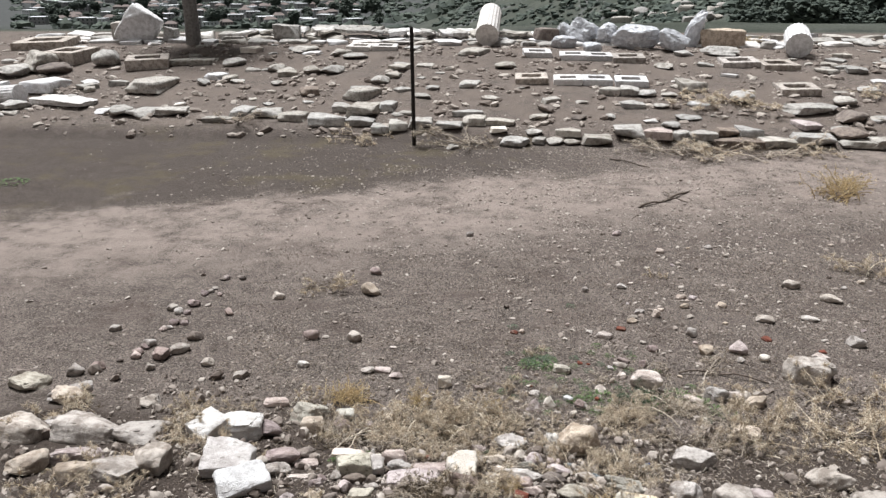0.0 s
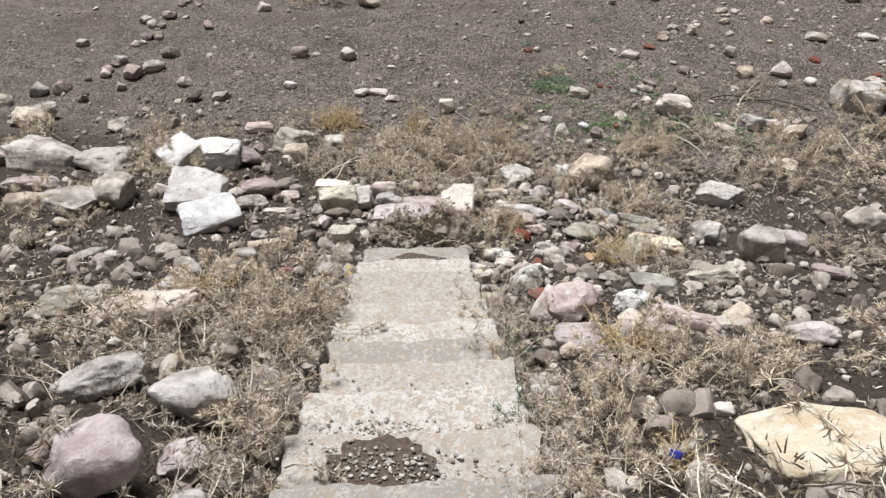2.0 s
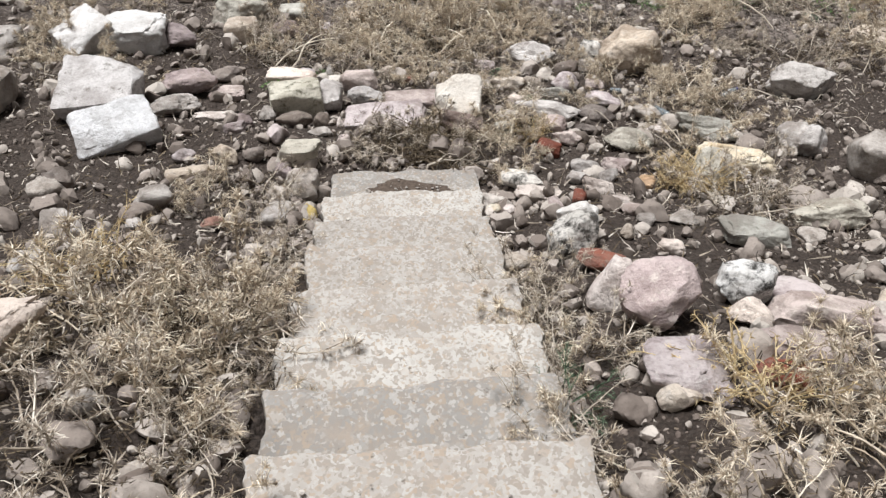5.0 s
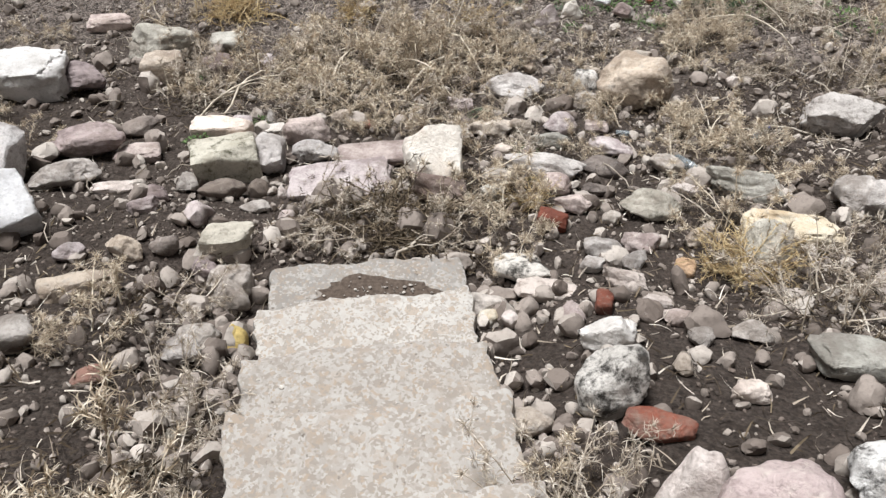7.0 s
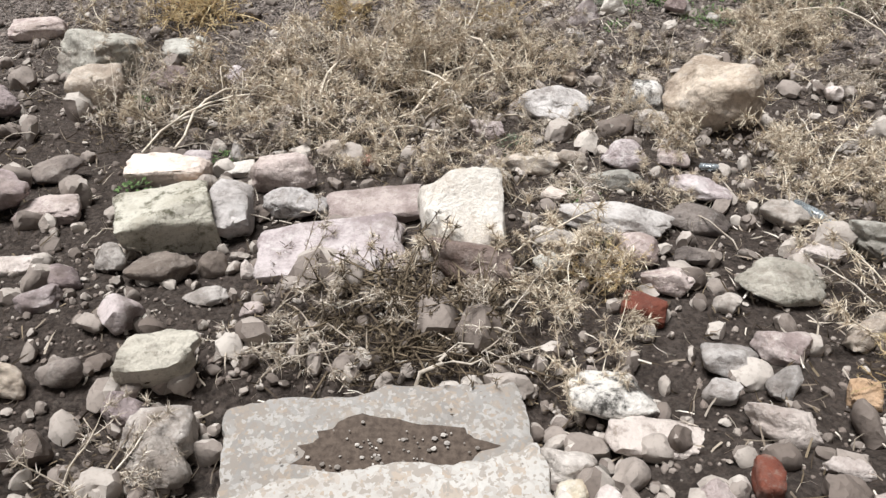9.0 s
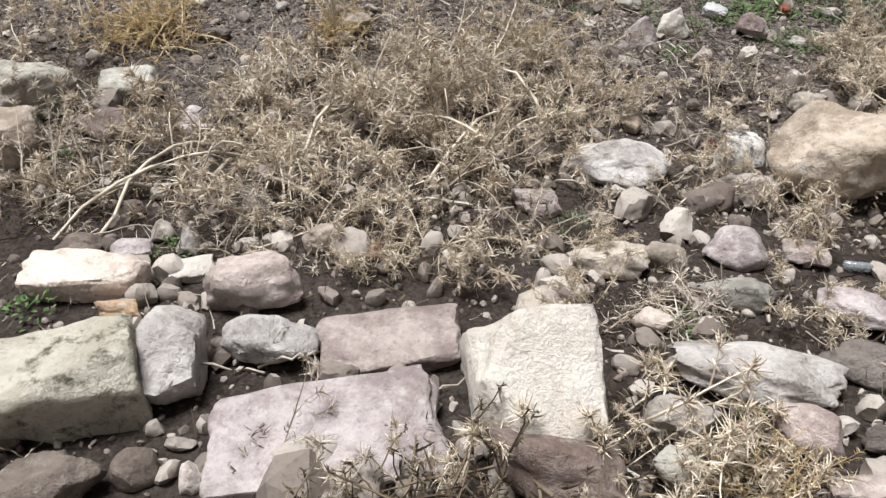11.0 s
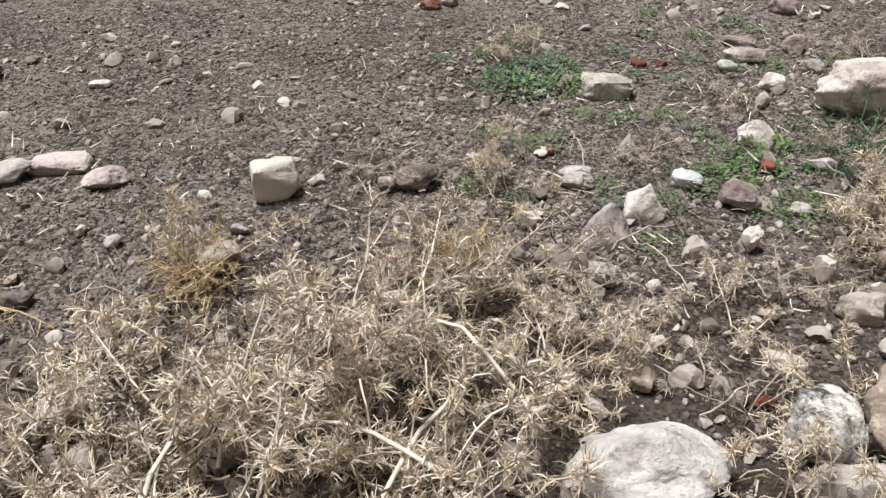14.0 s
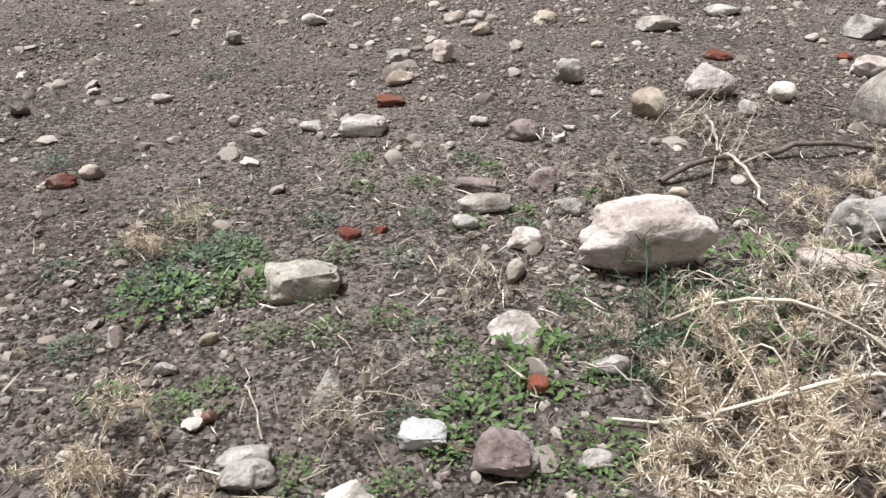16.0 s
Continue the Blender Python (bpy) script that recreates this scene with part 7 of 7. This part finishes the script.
def socket_block(x, y, w, d, h, turn):
    """A squared stone with a rectangular socket cut through it."""
    bm = bmesh.new()
    o, i = (w / 2, d / 2), (w * 0.29, d * 0.24)
    ring = []
    for sx, sy in ((o[0], h), (o[0], 0), (i[0], 0), (i[0], h)):
        ry = o[1] if sx == o[0] else i[1]
        ring.append([bm.verts.new((a * sx + random.uniform(-0.012, 0.012), b * ry + random.uniform(-0.012, 0.012), sy)) for a, b in ((-1, -1), (1, -1), (1, 1), (-1, 1))])
    for k in range(4):
        A, B = ring[k], ring[(k + 1) % 4]
        for j in range(4):
            bm.faces.new((A[j], A[(j + 1) % 4], B[(j + 1) % 4], B[j]))
    bmesh.ops.recalc_face_normals(bm, faces=bm.faces)
    bmesh.ops.bevel(bm, geom=bm.edges[:], offset=0.02, segments=2, affect="EDGES")
    me = bpy.data.meshes.new("socket_block")
    bm.to_mesh(me)
    bm.free()
    me.materials.append(MARBLE if w < 1.3 else GREY)
    ob = new("socket_block", me)
    ob.matrix_world = pose(x, y, float(ground_z(x, y)) - 0.05, 3, random.uniform(-2, 2), turn)
    return tagged(ob, "squared grey stone block with a rectangular socket", "stone block", "socketed stone blocks of the stage")


SOCKETS = []
for x, y, w in ((1.82, 37.05, 1.27), (3.42, 36.51, 1.2), (4.55, 36.35, 1.16), (5.81, 36.08, 1.4), (10.4, 35.32, 1.55), (11.85, 34.79, 1.5), (1.45, 32.26, 1.3), (2.9, 32.08, 1.13), (4.05, 32.08, 1.13), (5.38, 31.94, 1.27), (11.47, 31.02, 1.42), (-6.6, 38.24, 1.16), (-5.4, 38.27, 1.16)):
    SOCKETS.append((x, y))
    socket_block(x, y, w, w * 1.0, 0.25, random.uniform(-4, 4))
socket_block(-22.6, 38.6, 2.6, 2.2, 0.4, 8)
socket_block(-19.5, 35.2, 1.9, 1.9, 0.55, -12)
socket_block(-15.4, 34.2, 1.8, 1.6, 0.45, 20)


def drum(x, y, length, radius, turn, tip, label, flutes=20):
    """A fluted column drum lying on the ground, its end towards the court."""
    seg = flutes * 4
    v, f = [], []
    rows = 9
    for i in range(rows):
        t = i / (rows - 1)
        for j in range(seg):
            a = 2 * math.pi * j / seg
            r = radius * (1 - 0.05 * t) * (1 - 0.045 * abs(math.sin(a * flutes / 2)))
            r += 0.012 * noise.noise(Vector((math.cos(a) * 3, math.sin(a) * 3, t * 6)))
            v.append((r * math.cos(a), t * length, r * math.sin(a)))
    for i in range(rows - 1):
        for j in range(seg):
            f.append((i * seg + j, i * seg + (j + 1) % seg, (i + 1) * seg + (j + 1) % seg, (i + 1) * seg + j))
    me = bpy.data.meshes.new("column_drum")
    me.from_pydata(v, [], f + [tuple(range(seg)), tuple(range((rows - 1) * seg, rows * seg))][:2])
    me.materials.append(MARBLE)
    ob = new("column_drum", me)
    ob.matrix_world = pose(x, y, float(ground_z(x, y)) + radius * 0.92, tip, 0, turn)
    return tagged(ob, label, "column drum")


drum(-0.55, 39.2, 2.6, 0.58, -3, 20, "white fluted marble column drum lying at the terrace edge")
drum(13.3, 36.6, 1.5, 0.58, -12, 14, "short white marble column drum lying on earth")
drum(-18.0, 28.6, 1.9, 0.36, 75, -6, "fallen marble column drum among broken stones")

WRAP = plain_material("plastic_sheet", (0.42, 0.43, 0.46), (0.66, 0.67, 0.70), 5.0, 0.25, 0.0, 0.9, 0.05)


def wrapped(x, y, w, d, h, turn, tip, seed, lean=0.0):
    v, f = rock_shape(seed, 4, 0.5, 0.10)
    fold = np.array([noise.fractal(Vector((a * 5, b * 1.4, c * 5)), 0.7, 2.0, 4) for a, b, c in v])
    ob = new("wrapped_marble", np_mesh("wrapped_marble", v * (1 + 0.07 * fold)[:, None], f, WRAP, False))
    ob.matrix_world = pose(x, y, float(ground_z(x, y)) + h * 0.42, tip, lean, turn) @ Matrix.Diagonal((w / 2, d / 2, h / 2, 1))
    return tagged(ob, "marble fragment wrapped in creased clear plastic sheet", "marble fragment", "wrapped marble fragments")


wrapped(4.2, 40.7, 1.9, 1.2, 1.2, 30, 8, 2, 20)
wrapped(3.15, 39.1, 1.25, 0.9, 0.6, -10, 0, 3)
wrapped(3.4, 41.0, 0.9, 0.7, 1.1, 10, 15, 6, -20)
wrapped(5.35, 40.2, 1.1, 0.9, 1.1, 60, 0, 5)
wrapped(6.5, 38.8, 2.3, 1.2, 1.2, -15, 5, 7)
wrapped(8.2, 38.2, 1.8, 1.0, 1.0, 15, 0, 4, 14)
wrapped(9.45, 39.6, 0.9, 0.7, 1.9, 10, 0, 8, 24)
wrapped(4.4, 37.8, 0.9, 0.8, 0.5, 0, 0, 1)


def big(x, y, w, d, h, mat, turn, tip, seed, lean, name, label):
    ob = plain_stone(x, y, w, d, h, mat, "block", turn, tip, lean, 0.0, seed, label, name, "stone", 4, "ancient stones on the terrace")
    return ob


big(-18.4, 40.2, 1.9, 1.2, 2.0, MARBLE, 20, 10, 3, 32, "stone_block", "large pale grooved marble block tipped on its corner")
big(-19.5, 40.4, 0.8, 0.8, 1.2, GREY, 0, 0, 2, 0, "stone_block", "weathered grey stone block beside larger marble")
big(-10.9, 40.8, 1.5, 1.1, 1.0, GREY, 12, 0, 5, 8, "boulder", "grey rounded boulder on the terrace edge wall")
big(2.4, 41.0, 1.4, 0.8, 0.8, DARK, 5, 0, 6, 0, "stone_block", "dark stone block at the terrace edge")
big(10.7, 39.8, 2.2, 1.2, 0.95, TAN, 0, 0, 4, 0, "stone_block", "long tan stone block on the terrace edge")
big(-16.9, 40.4, 0.7, 0.6, 0.9, GREY, -8, 0, 7, 6, "stone_block", "upright grey stone block near a tree")

# terrace edge wall of flat slabs
rng_e = np.random.default_rng(31)
x = -25.0
while x < 24.0:
    w = rng_e.uniform(0.7, 1.7)
    for row in range(3):
        plain_stone(x + w / 2 + row * 0.4, 41.9 - row * 1.0 + rng_e.uniform(-0.35, 0.35), w * 0.98, rng_e.uniform(0.6, 1.1), rng_e.uniform(0.16, 0.36) + 0.10 * (row == 0), (GREY, MARBLE, MARBLE, GREY)[rng_e.integers(4)], "block", rng_e.uniform(-14, 14), rng_e.uniform(-2, 9), rng_e.uniform(-5, 5), 0.0, int(rng_e.integers(1, 9)), "flat grey stone slab of the terrace edge wall", "stone_slab", "stone slab", 3, "slabs of the terrace edge wall")
    x += w + rng_e.uniform(0.0, 0.35)


# a higher heap of slabs on the edge wall
for i in range(46):
    x = rng_e.uniform(-13.5, 1.5)
    w = rng_e.uniform(0.7, 1.5)
    plain_stone(x, 41.7 + rng_e.uniform(-0.5, 0.5), w, rng_e.uniform(0.6, 1.0), rng_e.uniform(0.16, 0.3), (GREY, MARBLE, GREY)[rng_e.integers(3)], "block", rng_e.uniform(-35, 35), rng_e.uniform(-4, 14), rng_e.uniform(-9, 9), 0.24 + 0.2 * math.exp(-((x + 8.5) / 3.0) ** 2), int(rng_e.integers(1, 9)), "flat grey slab heaped on the terrace edge wall", "stone_slab", "stone slab", 3, "slabs of the terrace edge wall")
# flat stones strewn in rows over the bank
for i in range(190):
    x, y = rng_e.uniform(-24, 20), rng_e.choice([27.5, 29.3, 31.0, 33.2, 35.0, 37.4, 39.3]) + rng_e.normal() * 0.55
    if noise.noise(Vector((x * 0.25, y * 0.5, 2.0))) < -0.12 or any(math.hypot(x - bx, y - by) < 1.3 for bx, by in SOCKETS):
        continue
    w = rng_e.uniform(0.3, 0.95)
    plain_stone(x, y, w, w * rng_e.uniform(0.5, 0.9), w * rng_e.uniform(0.16, 0.4), (GREY, MARBLE, MOSSY, GREY, GREY)[rng_e.integers(5)], ("block", "slab", "rock")[rng_e.integers(3)], rng_e.uniform(-40, 40), rng_e.uniform(0, 8), rng_e.uniform(-5, 5), 0.0, int(rng_e.integers(1, 9)), "flat weathered grey stone on the terrace bank", "stone_slab", "stone slab", 3, "ancient stones on the terrace")

# ---- tree by the edge, trees on the hill ----
BARK = plain_material("bark", (0.15, 0.138, 0.13), (0.27, 0.255, 0.243), 9.0, 0.9, 0.0, 0.9, 0.05)
FOLIAGE = island_material("foliage", (0.042, 0.056, 0.048), (0.066, 0.083, 0.068), (0.100, 0.120, 0.098), 0.8)


def tree_meshes(seed, trunk, height, crown, clumps, leaf, spread):
    rng = np.random.default_rng(seed)
    TV, TF = [], []
    top = Vector((rng.normal() * 0.2, rng.normal() * 0.2, height * 0.55))
    tube([(0, 0, -0.3), (0.03, 0, height * 0.1), (0.0, 0.05, height * 0.3), top], trunk, trunk * 0.7, TV, TF, 12)
    for k in range(6):
        a = k * 1.05 + rng.uniform(0, 0.6)
        e = Vector((math.cos(a) * crown * 0.6, math.sin(a) * crown * 0.6, height * rng.uniform(0.7, 0.95)))
        tube([top, top.lerp(e, 0.5) + Vector((0, 0, 0.2)), e], trunk * 0.45, trunk * 0.12, TV, TF, 7)
    base, f0 = ICO[1]
    CV, CF = [], []
    for k in range(clumps):
        d = rng.normal(size=3)
        d /= np.linalg.norm(d)
        p = d * crown * rng.uniform(0.45, 1.0) * (1, 1, spread) + (0, 0, height * 0.72)
        p[2] = max(p[2], height * 0.35)
        s = leaf * rng.uniform(0.5, 1.3)
        CV.append(base * (1 + 0.5 * rng.normal(size=(len(base), 1))) * s * (1, 1, 0.6) + p)
        CF.append(f0 + k * len(base))
    return np_mesh("trunk", TV, TF, BARK, True), np_mesh("crown", np.vstack(CV), np.vstack(CF), FOLIAGE)


def tree(name, meshes, m, label, group=""):
    ob = new(name)
    for me in meshes:
        part(me.name.split(".")[0], me, ob)
    ob.matrix_world = m
    return tagged(ob, label, "tree", group)


tree("tree", tree_meshes(1, 0.40, 11.0, 3.2, 500, 0.30, 0.7), pose(-15.4, 39.6, float(ground_z(-15.4, 39.6)), 0, -1, 0), "tree with a thick grey-brown trunk on the terrace")
HILL = [tree_meshes(5 + i, 0.25, 7.5 - i, 2.9 - 0.3 * i, 340, 0.46, 0.85) for i in range(3)]
rng_t = np.random.default_rng(5)
def far_tree(y, u, k, label, group):
    x = u * y
    tree("tree", HILL[int(rng_t.integers(3))], pose(x, y, float(ground_z(x, y)) + far_bump(x, y) - 0.9, 0, 0, rng_t.uniform(0, 360)) @ Matrix.Diagonal((k, k, k, 1)), label, group)


for i in range(170):
    far_tree(rng_t.uniform(170, 262), rng_t.uniform(0.28, 0.56), rng_t.uniform(0.8, 1.4), "dark green broadleaf tree on the far hillside", "trees of the far wood")
for i in range(110):
    far_tree(rng_t.uniform(470, 980), rng_t.uniform(-0.62, -0.15), rng_t.uniform(0.9, 2.0), "dark tree between houses in the valley", "trees of the valley")
for i in range(12):
    far_tree(rng_t.uniform(240, 330), rng_t.uniform(0.13, 0.28), rng_t.uniform(0.45, 0.7), "dark green broadleaf tree on the far hillside", "trees of the far hill")
# scrub and garden bushes that nobody could count
base, f0 = ICO[1]


def scrub(count, span, near_far, sizes, tight, label):
    V, F, n = [], [], 0
    while n < count:
        u = rng_t.uniform(*span)
        y = rng_t.uniform(220, 330) if u > 0.1 else rng_t.uniform(*near_far)
        x = u * y
        if noise.fractal(Vector((x * 0.025, y * 0.025, 7.0)), 0.8, 2.0, 3) < rng_t.uniform(-0.25, tight):
            continue
        s = rng_t.uniform(*sizes)
        V.append(base * (1 + 0.35 * rng_t.normal(size=(len(base), 1))) * s * (1.2, 1.2, 0.8) + (x, y, float(ground_z(x, y)) + s * 0.3 + far_bump(x, y)))
        F.append(f0 + n * len(base))
        n += 1
    tagged(new("scrub", np_mesh("scrub", np.vstack(V), np.vstack(F), FOLIAGE)), label, "shrubs", kind="stuff")


scrub(3200, (-0.24, 0.32), (270, 700), (0.4, 1.5), 0.45, "low dark scrub covering the far hillside")
scrub(3200, (-0.64, -0.04), (470, 1050), (0.8, 3.4), 0.2, "dark garden bushes between the houses of the town")
for i in range(60):
    y, u = rng_t.uniform(205, 300), rng_t.uniform(0.13, 0.30)
    w = rng_t.uniform(2, 7)
    plain_stone(u * y, y, w, w * 0.8, w * 0.5, GREY, "rock", rng_t.uniform(0, 360), 0.0, 0.0, far_bump(u * y, y), int(rng_t.integers(1, 9)), "grey rock outcrop on the far hillside", "rock_outcrop", "rock", 3, "rock outcrops of the hill")

# ---- the town in the valley ----
# plaster colours greyed and blued, so the valley's haze is painted in
HAZED_PLASTER = [plain_material("plaster_" + n, a, b, 0.6, 0.9) for n, a, b in (("white", (0.74, 0.76, 0.78), (0.58, 0.595, 0.615)), ("cream", (0.33, 0.33, 0.33), (0.25, 0.25, 0.255)), ("pink", (0.40, 0.35, 0.335), (0.31, 0.28, 0.275)))]
TILES = plain_material("roof_tiles", (0.21, 0.165, 0.15), (0.16, 0.14, 0.135), 3.0, 0.9)
GLASS_DARK = plain_material("dark_window", (0.03, 0.035, 0.04), (0.05, 0.055, 0.06), 4.0, 0.2)


def box_mesh(name, x0, x1, y0, y1, z0, z1, mat):
    v = [(x, y, z) for z in (z0, z1) for x, y in ((x0, y0), (x1, y0), (x1, y1), (x0, y1))]
    return np_mesh(name, v, [(3, 2, 1, 0), (4, 5, 6, 7), (0, 1, 5, 4), (1, 2, 6, 5), (2, 3, 7, 6), (3, 0, 4, 7)], mat)


def house_parts(w, d, h, mat, hipped):
    out = [box_mesh("wall", -w / 2, w / 2, -d / 2, d / 2, -2, h, mat)]
    if hipped:
        e, r = 0.5, min(w, d) * 0.28
        v = [(-w / 2 - e, -d / 2 - e, h), (w / 2 + e, -d / 2 - e, h), (w / 2 + e, d / 2 + e, h), (-w / 2 - e, d / 2 + e, h), (-w / 4, 0, h + r), (w / 4, 0, h + r)]
        me = bpy.data.meshes.new("roof")
        me.from_pydata(v, [], [(0, 1, 5, 4), (1, 2, 5), (2, 3, 4, 5), (3, 0, 4), (3, 2, 1, 0)])
        me.materials.append(TILES)
        out.append(me)
    else:
        out.append(box_mesh("roof", -w / 2 - 0.2, w / 2 + 0.2, -d / 2 - 0.2, d / 2 + 0.2, h, h + 0.35, HAZED_PLASTER[0]))
    for lvl in range(int(h // 3)):
        for k in range(4):
            cx = -w / 2 + w * (k + 0.5) / 4
            out.append(box_mesh("window", cx - 0.6, cx + 0.6, -d / 2 - 0.06, -d / 2 + 0.05, 1.0 + lvl * 3, 2.3 + lvl * 3, GLASS_DARK))
    return out


HOUSES = [house_parts(11, 9, 6.2, HAZED_PLASTER[0], True), house_parts(14, 10, 9.2, HAZED_PLASTER[1], False), house_parts(10, 8, 6.2, HAZED_PLASTER[2], True), house_parts(13, 9, 6.2, HAZED_PLASTER[0], False)]
for i in range(280):
    y = rng_t.uniform(480, 1050)
    x = rng_t.uniform(-0.62, -0.19) * y
    ob = new("house")
    for me in HOUSES[i % 4]:
        part(me.name.split(".")[0], me, ob)
    ob.matrix_world = pose(x, y, float(ground_z(x, y)) + far_bump(x, y), 0, 0, rng_t.choice([0, 12, -20, 35, 80])) @ Matrix.Diagonal((0.72, 0.72, 0.72, 1))
    tagged(ob, ("white house with red tiled roof in the valley", "cream flat-roofed block of flats in the valley", "pink house with red tiled roof in the valley", "white flat-roofed house in the valley")[i % 4], "house", "houses of the town")
